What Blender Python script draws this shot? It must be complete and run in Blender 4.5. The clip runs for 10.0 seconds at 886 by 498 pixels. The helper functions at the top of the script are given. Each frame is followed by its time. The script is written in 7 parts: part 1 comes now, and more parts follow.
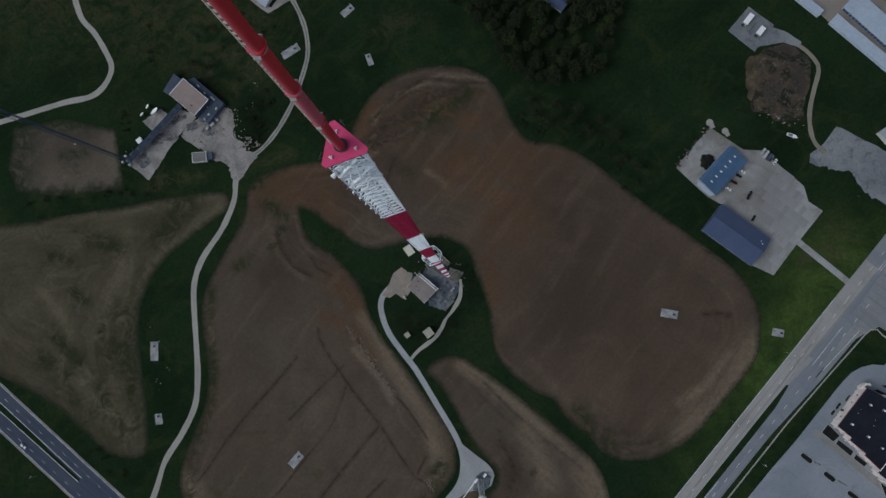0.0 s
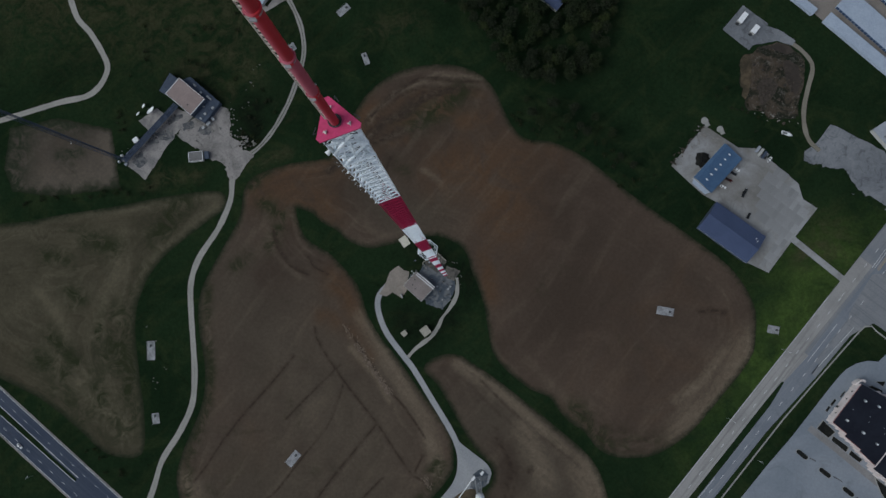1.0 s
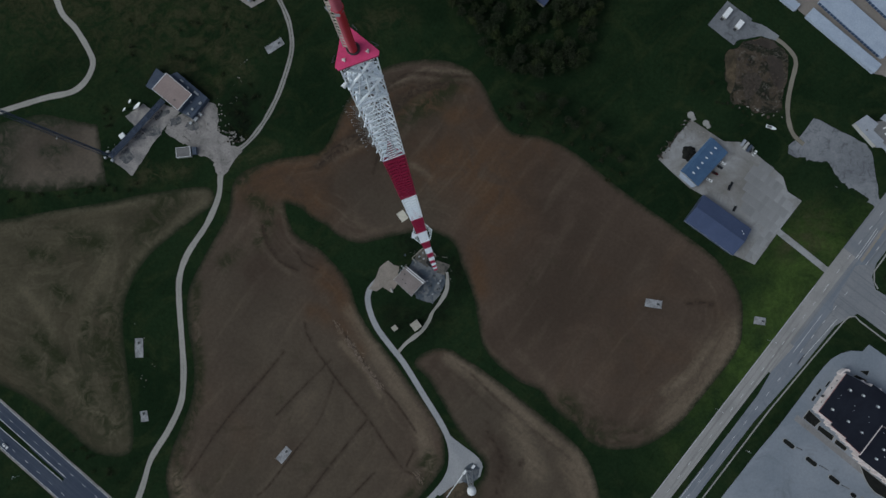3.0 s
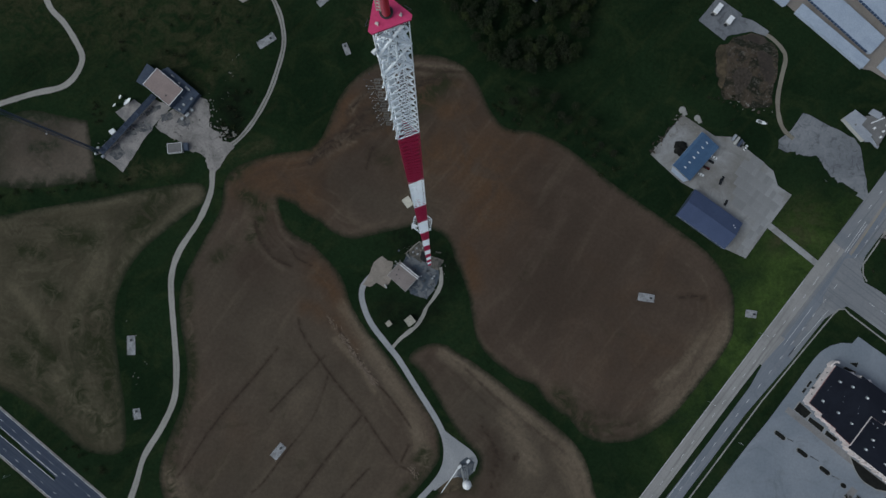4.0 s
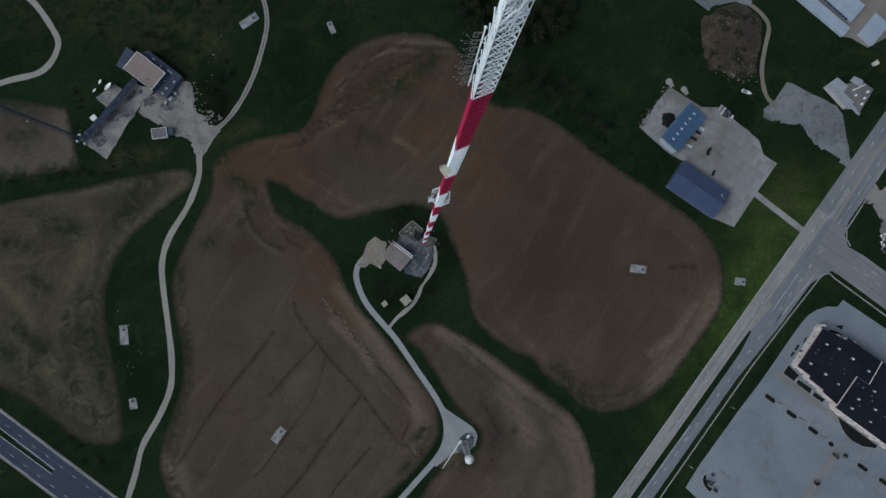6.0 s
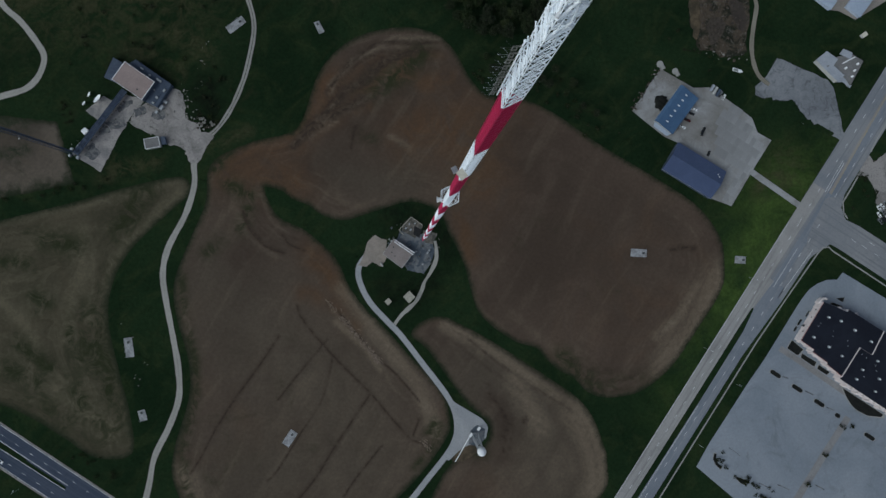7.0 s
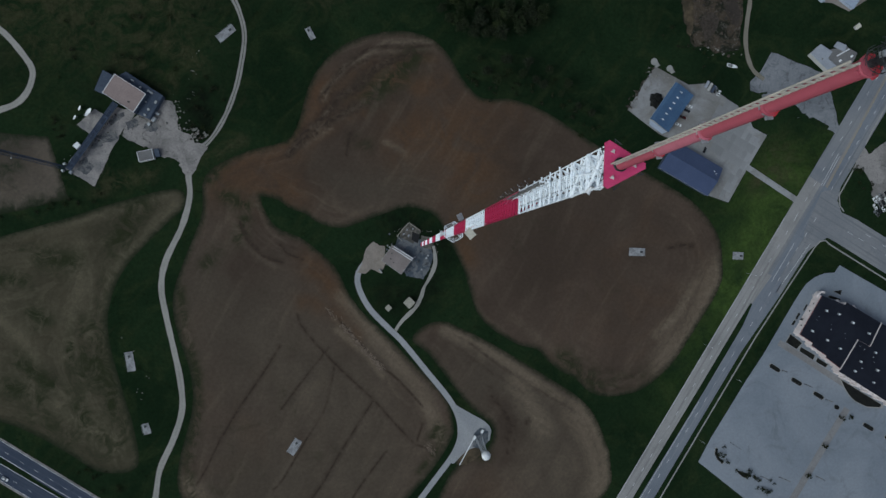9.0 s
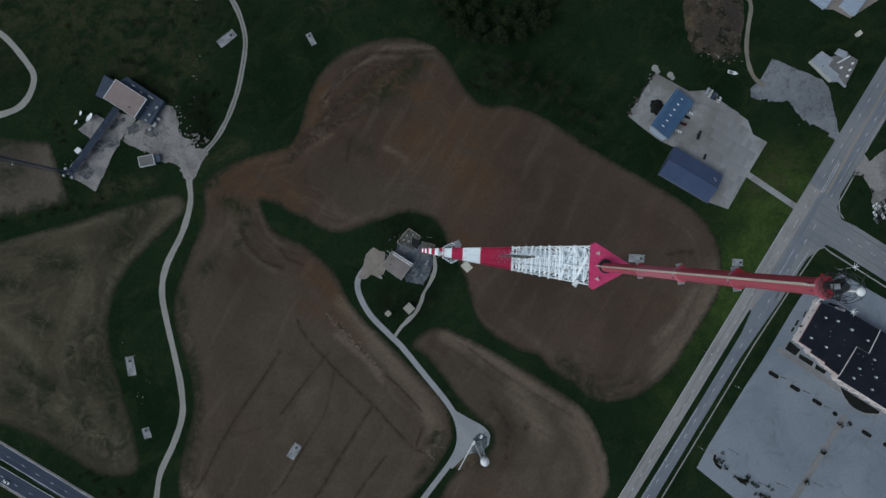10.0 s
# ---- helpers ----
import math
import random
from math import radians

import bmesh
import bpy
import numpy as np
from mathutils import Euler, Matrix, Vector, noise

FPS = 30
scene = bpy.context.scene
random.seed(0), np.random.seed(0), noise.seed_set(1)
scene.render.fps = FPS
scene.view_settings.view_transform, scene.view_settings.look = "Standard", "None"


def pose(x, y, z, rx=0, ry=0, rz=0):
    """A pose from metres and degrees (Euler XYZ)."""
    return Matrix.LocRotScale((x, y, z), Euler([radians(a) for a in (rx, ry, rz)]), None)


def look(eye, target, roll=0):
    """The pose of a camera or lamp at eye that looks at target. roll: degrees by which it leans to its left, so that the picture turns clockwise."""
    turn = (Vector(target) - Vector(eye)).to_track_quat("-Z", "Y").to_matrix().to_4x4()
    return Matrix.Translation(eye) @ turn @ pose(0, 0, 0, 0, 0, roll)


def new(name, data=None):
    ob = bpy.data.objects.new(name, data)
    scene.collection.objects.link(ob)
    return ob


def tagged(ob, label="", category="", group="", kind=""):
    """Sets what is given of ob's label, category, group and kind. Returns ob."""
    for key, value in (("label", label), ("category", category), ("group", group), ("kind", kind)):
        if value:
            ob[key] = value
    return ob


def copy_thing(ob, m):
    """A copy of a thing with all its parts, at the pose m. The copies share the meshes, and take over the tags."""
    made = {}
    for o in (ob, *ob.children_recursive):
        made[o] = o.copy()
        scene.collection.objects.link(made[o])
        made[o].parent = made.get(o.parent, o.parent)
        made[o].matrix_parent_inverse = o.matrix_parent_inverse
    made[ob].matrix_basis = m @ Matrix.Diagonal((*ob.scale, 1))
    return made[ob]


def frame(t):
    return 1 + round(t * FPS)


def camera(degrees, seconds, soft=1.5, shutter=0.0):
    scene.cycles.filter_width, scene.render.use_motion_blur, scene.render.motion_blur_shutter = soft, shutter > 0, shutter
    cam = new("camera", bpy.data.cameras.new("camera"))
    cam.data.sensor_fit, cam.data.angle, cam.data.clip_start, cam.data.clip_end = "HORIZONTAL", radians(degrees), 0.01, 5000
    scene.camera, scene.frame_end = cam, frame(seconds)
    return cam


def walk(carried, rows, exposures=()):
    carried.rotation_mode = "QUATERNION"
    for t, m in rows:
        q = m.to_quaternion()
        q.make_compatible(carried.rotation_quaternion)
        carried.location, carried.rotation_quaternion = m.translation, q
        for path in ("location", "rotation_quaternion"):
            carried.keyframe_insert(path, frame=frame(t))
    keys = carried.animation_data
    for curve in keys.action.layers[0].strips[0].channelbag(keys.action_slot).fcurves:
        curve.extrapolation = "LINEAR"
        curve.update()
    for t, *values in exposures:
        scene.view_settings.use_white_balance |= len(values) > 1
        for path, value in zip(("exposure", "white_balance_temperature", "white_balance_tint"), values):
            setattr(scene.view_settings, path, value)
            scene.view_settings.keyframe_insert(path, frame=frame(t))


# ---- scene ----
cam = camera(70.86, 10.0)
# seconds, eye x y z in metres, turn in degrees; the mast's foot is the origin
ROWS = [
    (0, 7.659, -8.974, 470.27, 3.64, 1.47, 0.897),
    (0.5, 7.795, -9.332, 470.743, 3.612, 1.345, 0.843),
    (1, 8.041, -10.89, 471.168, 3.719, 1.204, 0.702),
    (1.5, 7.542, -12.496, 471.343, 3.82, 0.93, 0.63),
    (2, 6.919, -13.835, 471.369, 3.888, 0.636, 0.518),
    (2.5, 6.717, -14.899, 471.598, 3.848, 0.381, 0.36),
    (4, 3.143, -18.404, 471.775, 3.672, -0.861, -0.104),
    (4.5, 0.94, -19.438, 471.403, 3.254, -1.41, -0.395),
    (5, -2.11, -20.346, 471.286, 2.831, -1.987, -0.686),
    (5.5, -5.394, -21.037, 471.459, 2.42, -2.455, -0.97),
    (7, -13.403, -18.044, 471.242, 1.444, -3.225, -5.225),
    (7.5, -14.645, -15.7, 471.377, 1.195, -3.452, -6.357),
    (8, -14.827, -11.899, 471.134, 0.889, -3.541, -7.318),
    (8.5, -14.843, -8.32, 471.095, 0.672, -3.724, -7.333),
    (9, -14.603, -3.957, 470.785, 0.291, -3.661, -6.823),
    (9.5, -14.292, -0.311, 470.924, 0.135, -3.534, -6.755),
    (10, -13.101, 2.675, 471.896, -0.008, -3.574, -6.598),
]
EXPOSURE = 0.0
# the camera's white balance drifts a little cooler on the way
BALANCE = [(0.0, 6490, 10), (2.5, 6460, 9), (5.0, 6390, 8), (7.5, 6290, 7), (10.0, 6250, 7)]
walk(cam, [(t, pose(*p)) for t, *p in ROWS], [(t, EXPOSURE, kelvin, tint) for t, kelvin, tint in BALANCE])

# ---- light: an overcast dusk sky, with a faint wide sun behind cloud ----
world = bpy.data.worlds.new("dusk_sky")
scene.world = world
world.use_nodes = True
wn = world.node_tree
sky = wn.nodes.new("ShaderNodeTexSky")
sky.sky_type, sky.sun_disc = "NISHITA", False
sky.sun_elevation, sky.sun_rotation = radians(35), radians(250)
sky.air_density, sky.dust_density, sky.ozone_density = 1.0, 1.0, 1.5
wn.nodes["Background"].inputs["Strength"].default_value = 0.1
cloud = wn.nodes.new("ShaderNodeHueSaturation")             # cloud cover greys the sky
cloud.inputs["Saturation"].default_value = 0.56
wn.links.new(sky.outputs[0], cloud.inputs["Color"])
wn.links.new(cloud.outputs[0], wn.nodes["Background"].inputs["Color"])
sun = new("sun", bpy.data.lights.new("sun", "SUN"))
sun.data.energy, sun.data.angle, sun.data.color = 1.5, radians(40), (0.9, 0.97, 0.97)
sun.matrix_world = look((-60, -22, 60), (0, 0, 0))


# ---- materials ----
def nodes_of(name, rough=0.8, metal=0.0):
    m = bpy.data.materials.new(name)
    m.use_nodes = True
    t = m.node_tree
    b = t.nodes["Principled BSDF"]
    b.inputs["Roughness"].default_value, b.inputs["Metallic"].default_value = rough, metal
    b.inputs["Specular IOR Level"].default_value = 0.2
    return m, t, b


def rgba(c):
    return (*c, 1.0)


def noise_of(t, scale, detail=5.0, rough=0.6, vec=None, warp=0.0):
    n = t.nodes.new("ShaderNodeTexNoise")
    n.inputs["Scale"].default_value, n.inputs["Detail"].default_value = scale, detail
    n.inputs["Roughness"].default_value, n.inputs["Distortion"].default_value = rough, warp
    if vec is not None:
        t.links.new(vec, n.inputs["Vector"])
    return n.outputs["Fac"]


def ramp(t, value, lo, hi):
    n = t.nodes.new("ShaderNodeMapRange")
    n.interpolation_type = "SMOOTHSTEP"
    n.inputs["From Min"].default_value, n.inputs["From Max"].default_value = lo, hi
    t.links.new(value, n.inputs["Value"])
    return n.outputs["Result"]


def mixc(t, fac, a, b, mode="MIX"):
    n = t.nodes.new("ShaderNodeMix")
    n.data_type, n.blend_type = "RGBA", mode
    for sock, v in ((n.inputs[0], fac), (n.inputs[6], a), (n.inputs[7], b)):
        if isinstance(v, (int, float)):
            sock.default_value = v
        elif isinstance(v, tuple):
            sock.default_value = rgba(v)
        else:
            t.links.new(v, sock)
    return n.outputs[2]


def calc(t, op, a, b=0.0):
    n = t.nodes.new("ShaderNodeMath")
    n.operation = op
    for sock, v in ((n.inputs[0], a), (n.inputs[1], b)):
        if isinstance(v, (int, float)):
            sock.default_value = v
        else:
            t.links.new(v, sock)
    return n.outputs[0]


def attribute(t, name):
    n = t.nodes.new("ShaderNodeAttribute")
    n.attribute_name = name
    return n.outputs["Fac"]


def where(t):
    return t.nodes.new("ShaderNodeTexCoord").outputs["Object"]


def bumped(t, b, height, strength, distance):
    n = t.nodes.new("ShaderNodeBump")
    n.inputs["Strength"].default_value, n.inputs["Distance"].default_value = strength, distance
    t.links.new(height, n.inputs["Height"])
    t.links.new(n.outputs[0], b.inputs["Normal"])


def surface(name, base, other, big=0.05, small=1.5, rough=0.85, metal=0.0, stain=None, vary=0.0, spread=(0.35, 0.65), grit=0.22, stained=(0.56, 0.72)):
    """Two tones in large patches, fine grain over them, and stains."""
    m, t, b = nodes_of(name, rough, metal)
    v = where(t)
    col = mixc(t, ramp(t, noise_of(t, big, 6, 0.62, v, 0.6), *spread), base, other)
    grain = noise_of(t, small, 4, 0.7, v)
    col = mixc(t, grit, col, mixc(t, ramp(t, grain, 0.25, 0.75), (0.5, 0.5, 0.5), (1.4, 1.4, 1.4)), "MULTIPLY")
    if stain:
        col = mixc(t, calc(t, "MULTIPLY", ramp(t, noise_of(t, big * 3.7, 7, 0.7, v, 1.2), *stained), 0.6), col, stain)
    if vary:
        info = t.nodes.new("ShaderNodeObjectInfo").outputs["Random"]
        col = mixc(t, calc(t, "MULTIPLY", info, vary), col, (0.02, 0.02, 0.02))
    t.links.new(col, b.inputs["Base Color"])
    bumped(t, b, grain, 0.25, 0.02)
    return m


def streaks(t, x, y, z, detail=5.0):
    """Noise over three coordinates of their own scales: long streaks where one runs much faster."""
    n = t.nodes.new("ShaderNodeCombineXYZ")
    for sock, v in zip(n.inputs, (x, y, z)):
        t.links.new(v, sock)
    return noise_of(t, 1.0, detail, 0.55, n.outputs[0], 0.5)


def field_material(name, soil, pale, red, green, mottle=0.5, fade=0.0, reach=(10.0, 46.0), laps=0.32, olive=(0.0735, 0.0605, 0.0455)):
    """Worked soil: broad drifts of tone, faint passes along the edge and the drilling, straw, clay, weeds and ruts where they lie."""
    m, t, b = nodes_of(name, 0.95)
    b.inputs["Specular IOR Level"].default_value = 0.05
    v, edge = where(t), attribute(t, "edge")
    sep = t.nodes.new("ShaderNodeSeparateXYZ")
    t.links.new(v, sep.inputs[0])
    x, y = sep.outputs[0], sep.outputs[1]
    dark = tuple(0.6 * c for c in soil)
    col = mixc(t, ramp(t, noise_of(t, 0.011, 7, 0.62, v, 1.2), 0.38, 0.64), soil, tuple(0.8 * c for c in soil))
    col = mixc(t, calc(t, "MULTIPLY", ramp(t, noise_of(t, 0.016, 6, 0.6, v, 1.4), 0.48, 0.72), 0.3), col, red)
    col = mixc(t, calc(t, "MULTIPLY", attribute(t, "ash"), 0.75), col, mixc(t, ramp(t, noise_of(t, 0.02, 6, 0.65, v, 1.2), 0.36, 0.64), olive, tuple(0.84 * c for c in olive)))
    col = mixc(t, calc(t, "MULTIPLY", attribute(t, "damp"), ramp(t, noise_of(t, 0.03, 6, 0.6, v, 1.0), 0.2, 0.6)), col, tuple(0.66 * c for c in soil))
    clay = calc(t, "MULTIPLY", attribute(t, "clay"), ramp(t, noise_of(t, 0.05, 7, 0.68, v, 1.2), 0.25, 0.62))
    col = mixc(t, clay, col, red)
    # drilling runs north-east to south-west, in broad soft bands
    along = calc(t, "ADD", calc(t, "MULTIPLY", x, 0.6), calc(t, "MULTIPLY", y, 0.8))
    cross = calc(t, "SUBTRACT", calc(t, "MULTIPLY", x, 0.8), calc(t, "MULTIPLY", y, 0.6))
    drill = streaks(t, calc(t, "MULTIPLY", along, 0.011), calc(t, "MULTIPLY", cross, 0.085), calc(t, "MULTIPLY", edge, 0.01), 7.0)
    col = mixc(t, calc(t, "MULTIPLY", ramp(t, drill, 0.5, 0.78), 0.28), col, pale)
    col = mixc(t, calc(t, "MULTIPLY", ramp(t, drill, 0.48, 0.26), 0.34), col, dark)
    # headland passes along the edge, here and there
    near = calc(t, "MULTIPLY", calc(t, "SUBTRACT", 1.0, ramp(t, edge, *reach)), ramp(t, noise_of(t, 0.013, 4, 0.6, v, 0.8), 0.42, 0.62))
    lap = streaks(t, calc(t, "MULTIPLY", edge, 0.2), calc(t, "MULTIPLY", x, 0.022), calc(t, "MULTIPLY", y, 0.022), 6.0)
    lap2 = streaks(t, calc(t, "MULTIPLY", edge, 0.09), calc(t, "MULTIPLY", x, 0.02), calc(t, "MULTIPLY", y, 0.02), 6.0)
    col = mixc(t, calc(t, "MULTIPLY", near, calc(t, "MULTIPLY", ramp(t, lap, 0.47, 0.75), laps)), col, pale)
    col = mixc(t, calc(t, "MULTIPLY", near, calc(t, "MULTIPLY", ramp(t, lap2, 0.5, 0.32), 0.5)), col, dark)
    if reach[0] > 50:                                           # mown swaths that follow the whole outline
        mown = streaks(t, calc(t, "MULTIPLY", calc(t, "ADD", edge, calc(t, "MULTIPLY", noise_of(t, 0.018, 5, 0.6, v, 1.0), 55.0)), 0.27), calc(t, "MULTIPLY", x, 0.014), calc(t, "MULTIPLY", y, 0.014), 6.0)
        col = mixc(t, calc(t, "MULTIPLY", ramp(t, mown, 0.48, 0.72), 0.42), col, pale)
        col = mixc(t, calc(t, "MULTIPLY", ramp(t, mown, 0.5, 0.3), 0.42), col, tuple(0.55 * c for c in soil))
    wisps = noise_of(t, 0.11, 7, 0.72, v, 2.2)
    straw = calc(t, "MULTIPLY", attribute(t, "straw"), calc(t, "ADD", 0.42, calc(t, "ADD", calc(t, "MULTIPLY", ramp(t, lap, 0.34, 0.66), 0.28), calc(t, "MULTIPLY", ramp(t, wisps, 0.4, 0.66), 0.4))))
    col = mixc(t, straw, col, pale)
    spread_ = calc(t, "ADD", attribute(t, "weeds"), calc(t, "MULTIPLY", ramp(t, noise_of(t, 0.02, 7, 0.66, v, 1.4), 0.72 - 0.24 * mottle, 0.87 - 0.24 * mottle), mottle))
    col = mixc(t, calc(t, "MULTIPLY", spread_, ramp(t, noise_of(t, 0.08, 7, 0.68, v, 1.5), 0.34, 0.6)), col, green)
    col = mixc(t, calc(t, "MULTIPLY", attribute(t, "rut"), calc(t, "ADD", 0.4, calc(t, "MULTIPLY", ramp(t, noise_of(t, 0.13, 6, 0.7, v, 1.0), 0.36, 0.56), 0.6))), col, tuple(0.47 * c for c in soil))
    rim = calc(t, "SUBTRACT", 1.0, ramp(t, calc(t, "ADD", edge, calc(t, "MULTIPLY", noise_of(t, 0.13, 8, 0.78, v, 0.8), -9.0)), -5.5, -1.4 + fade))
    col = mixc(t, rim, col, (0.016, 0.022, 0.012))
    grain = noise_of(t, 0.4, 6, 0.68, v)
    col = mixc(t, 0.3, col, mixc(t, ramp(t, grain, 0.3, 0.7), (0.65, 0.65, 0.65), (1.3, 1.29, 1.27)), "MULTIPLY")
    t.links.new(col, b.inputs["Base Color"])
    bumped(t, b, grain, 0.4, 0.15)
    return m


def grass_material():
    """Rough grass: broad drifts, dull dry growth, mown or trodden streaks and fine tufts."""
    m, t, b = nodes_of("grass", 0.95)
    b.inputs["Specular IOR Level"].default_value = 0.0
    v = where(t)
    sep = t.nodes.new("ShaderNodeSeparateXYZ")
    t.links.new(v, sep.inputs[0])
    x, y = sep.outputs[0], sep.outputs[1]
    col = mixc(t, ramp(t, noise_of(t, 0.012, 6, 0.6, v, 0.7), 0.35, 0.68), (0.0082, 0.0172, 0.0083), (0.0132, 0.0258, 0.0119))
    col = mixc(t, calc(t, "MULTIPLY", ramp(t, noise_of(t, 0.024, 7, 0.66, v, 1.8), 0.47, 0.72), 0.75), col, (0.0242, 0.0345, 0.015))
    col = mixc(t, calc(t, "MULTIPLY", ramp(t, noise_of(t, 0.017, 7, 0.7, v, 2.4), 0.58, 0.74), 0.35), col, (0.03, 0.0295, 0.0165))
    col = mixc(t, calc(t, "MULTIPLY", ramp(t, noise_of(t, 0.08, 6, 0.7, v, 2.0), 0.56, 0.7), 0.5), col, (0.0058, 0.0093, 0.0046))
    swath = streaks(t, calc(t, "MULTIPLY", calc(t, "ADD", x, y), 0.009), calc(t, "MULTIPLY", calc(t, "SUBTRACT", x, y), 0.07), calc(t, "MULTIPLY", x, 0.004), 6.0)
    col = mixc(t, calc(t, "MULTIPLY", ramp(t, swath, 0.52, 0.74), 0.35), col, (0.025, 0.032, 0.014))
    col = mixc(t, calc(t, "MULTIPLY", attribute(t, "lush"), ramp(t, noise_of(t, 0.05, 5, 0.65, v, 0.6), 0.2, 0.75)), col, (0.05, 0.082, 0.021))
    col = mixc(t, calc(t, "MULTIPLY", attribute(t, "dry"), ramp(t, noise_of(t, 0.07, 7, 0.7, v, 1.6), 0.36, 0.64)), col, (0.05, 0.047, 0.026))
    col = mixc(t, calc(t, "MULTIPLY", attribute(t, "dark_grass"), ramp(t, noise_of(t, 0.09, 6, 0.7, v, 1.0), 0.3, 0.6)), col, (0.006, 0.0065, 0.0055))
    grain = noise_of(t, 0.4, 7, 0.75, v)
    col = mixc(t, 0.42, col, mixc(t, ramp(t, grain, 0.3, 0.7), (0.45, 0.45, 0.45), (1.45, 1.45, 1.4)), "MULTIPLY")
    t.links.new(col, b.inputs["Base Color"])
    bumped(t, b, grain, 0.6, 0.25)
    return m


def track_material(name, base, other, ruts, verge, crown=0.0):
    """A driven lane: worn wheel ruts along it (attribute across, -1 to 1) and a ragged grassy rim."""
    m, t, b = nodes_of(name, 0.92)
    v, across = where(t), calc(t, "ABSOLUTE", attribute(t, "across"))
    col = mixc(t, ramp(t, noise_of(t, 0.05, 6, 0.65, v, 0.5), 0.35, 0.65), base, other)
    rut = calc(t, "SUBTRACT", 1.0, ramp(t, calc(t, "ABSOLUTE", calc(t, "SUBTRACT", across, 0.45)), 0.05, 0.3))
    col = mixc(t, calc(t, "MULTIPLY", rut, 0.4), col, ruts)
    if crown:                                                   # grass between the ruts
        col = mixc(t, calc(t, "MULTIPLY", crown, calc(t, "SUBTRACT", 1.0, ramp(t, calc(t, "ADD", across, calc(t, "MULTIPLY", noise_of(t, 0.3, 6, 0.7, v), 0.5)), 0.26, 0.5))), col, verge)
    rag = calc(t, "ADD", across, calc(t, "MULTIPLY", noise_of(t, 0.45, 6, 0.7, v), 0.5))
    col = mixc(t, ramp(t, rag, 1.05, 1.28), col, verge)
    grain = noise_of(t, 1.1, 5, 0.7, v)
    col = mixc(t, 0.5, col, mixc(t, ramp(t, grain, 0.3, 0.7), (0.65, 0.65, 0.65), (1.25, 1.25, 1.25)), "MULTIPLY")
    t.links.new(col, b.inputs["Base Color"])
    bumped(t, b, grain, 0.3, 0.05)
    return m


GRASS = grass_material()
SOIL = field_material("ploughed_soil", (0.0795, 0.0575, 0.0435), (0.147, 0.116, 0.084), (0.083, 0.049, 0.029), (0.0265, 0.0296, 0.0153), fade=2.2)
STUBBLE = field_material("weedy_stubble", (0.065, 0.0575, 0.038), (0.104, 0.09, 0.061), (0.0685, 0.0532, 0.033), (0.024, 0.028, 0.0143), 0.6, 3.0, (90.0, 150.0), 0.6)
FALLOW = field_material("fallow_soil", (0.08, 0.066, 0.053), (0.108, 0.09, 0.072), (0.0813, 0.0613, 0.0429), (0.024, 0.03, 0.018), 0.75, 2.0)
PIT_SOIL = surface("spoil_earth", (0.015, 0.0165, 0.0105), (0.06, 0.046, 0.033), 0.075, 0.35, 0.95, stain=(0.15, 0.134, 0.118), spread=(0.42, 0.58), grit=0.55, stained=(0.52, 0.68))
TAN_EARTH = surface("bare_clay", (0.088, 0.066, 0.042), (0.04, 0.033, 0.022), 0.12, 0.5, 0.95, grit=0.45)
RUT_SOIL = surface("wet_wheel_rut", (0.034, 0.0281, 0.0237), (0.0554, 0.0444, 0.037), 0.06, 0.8, 0.95)
GRAVEL_LANE = track_material("gravel_lane", (0.24, 0.23, 0.211), (0.295, 0.283, 0.26), (0.342, 0.328, 0.304), (0.0296, 0.0333, 0.0207))
RUTTED_LANE = track_material("rutted_gravel_lane", (0.21, 0.2, 0.185), (0.26, 0.25, 0.235), (0.29, 0.28, 0.26), (0.035, 0.038, 0.027), 0.85)
PAVED_LANE = track_material("paved_lane", (0.247, 0.254, 0.268), (0.3, 0.305, 0.315), (0.325, 0.33, 0.34), (0.0444, 0.0414, 0.0333))
DIRT_LANE = track_material("dirt_lane", (0.165, 0.148, 0.12), (0.2, 0.182, 0.15), (0.225, 0.205, 0.17), (0.037, 0.037, 0.0222))
GRAVEL = surface("pale_gravel", (0.262, 0.243, 0.232), (0.168, 0.157, 0.15), 0.06, 0.7, 0.95, stain=(0.065, 0.064, 0.058), spread=(0.4, 0.62), grit=0.3, stained=(0.52, 0.68))
DARK_GRAVEL = surface("dark_compound_gravel", (0.062, 0.076, 0.094), (0.135, 0.142, 0.15), 0.16, 0.8, 0.95, stain=(0.04, 0.045, 0.05), spread=(0.42, 0.58), grit=0.4)
CONCRETE = surface("concrete_yard", (0.158, 0.149, 0.138), (0.282, 0.285, 0.29), 0.02, 0.6, 0.85, stain=(0.14, 0.135, 0.13), grit=0.16, stained=(0.5, 0.68))
LOT = surface("parking_concrete", (0.17, 0.194, 0.226), (0.224, 0.246, 0.278), 0.012, 0.5, 0.85, stain=(0.13, 0.142, 0.16), grit=0.16, stained=(0.52, 0.7))
DIRTY_CONCRETE = surface("dirty_concrete", (0.275, 0.255, 0.243), (0.17, 0.162, 0.162), 0.09, 0.9, 0.9, stain=(0.07, 0.072, 0.078), spread=(0.4, 0.64), grit=0.3, stained=(0.54, 0.7))
MUD = surface("dark_wet_mud", (0.07, 0.074, 0.082), (0.15, 0.148, 0.148), 0.25, 0.9, 0.95, stain=(0.24, 0.228, 0.22), grit=0.4, spread=(0.42, 0.6))
OLD_LOT = surface("weathered_asphalt", (0.14, 0.148, 0.163), (0.2, 0.208, 0.222), 0.03, 0.5, 0.9, stain=(0.06, 0.065, 0.073), grit=0.25, stained=(0.48, 0.66))
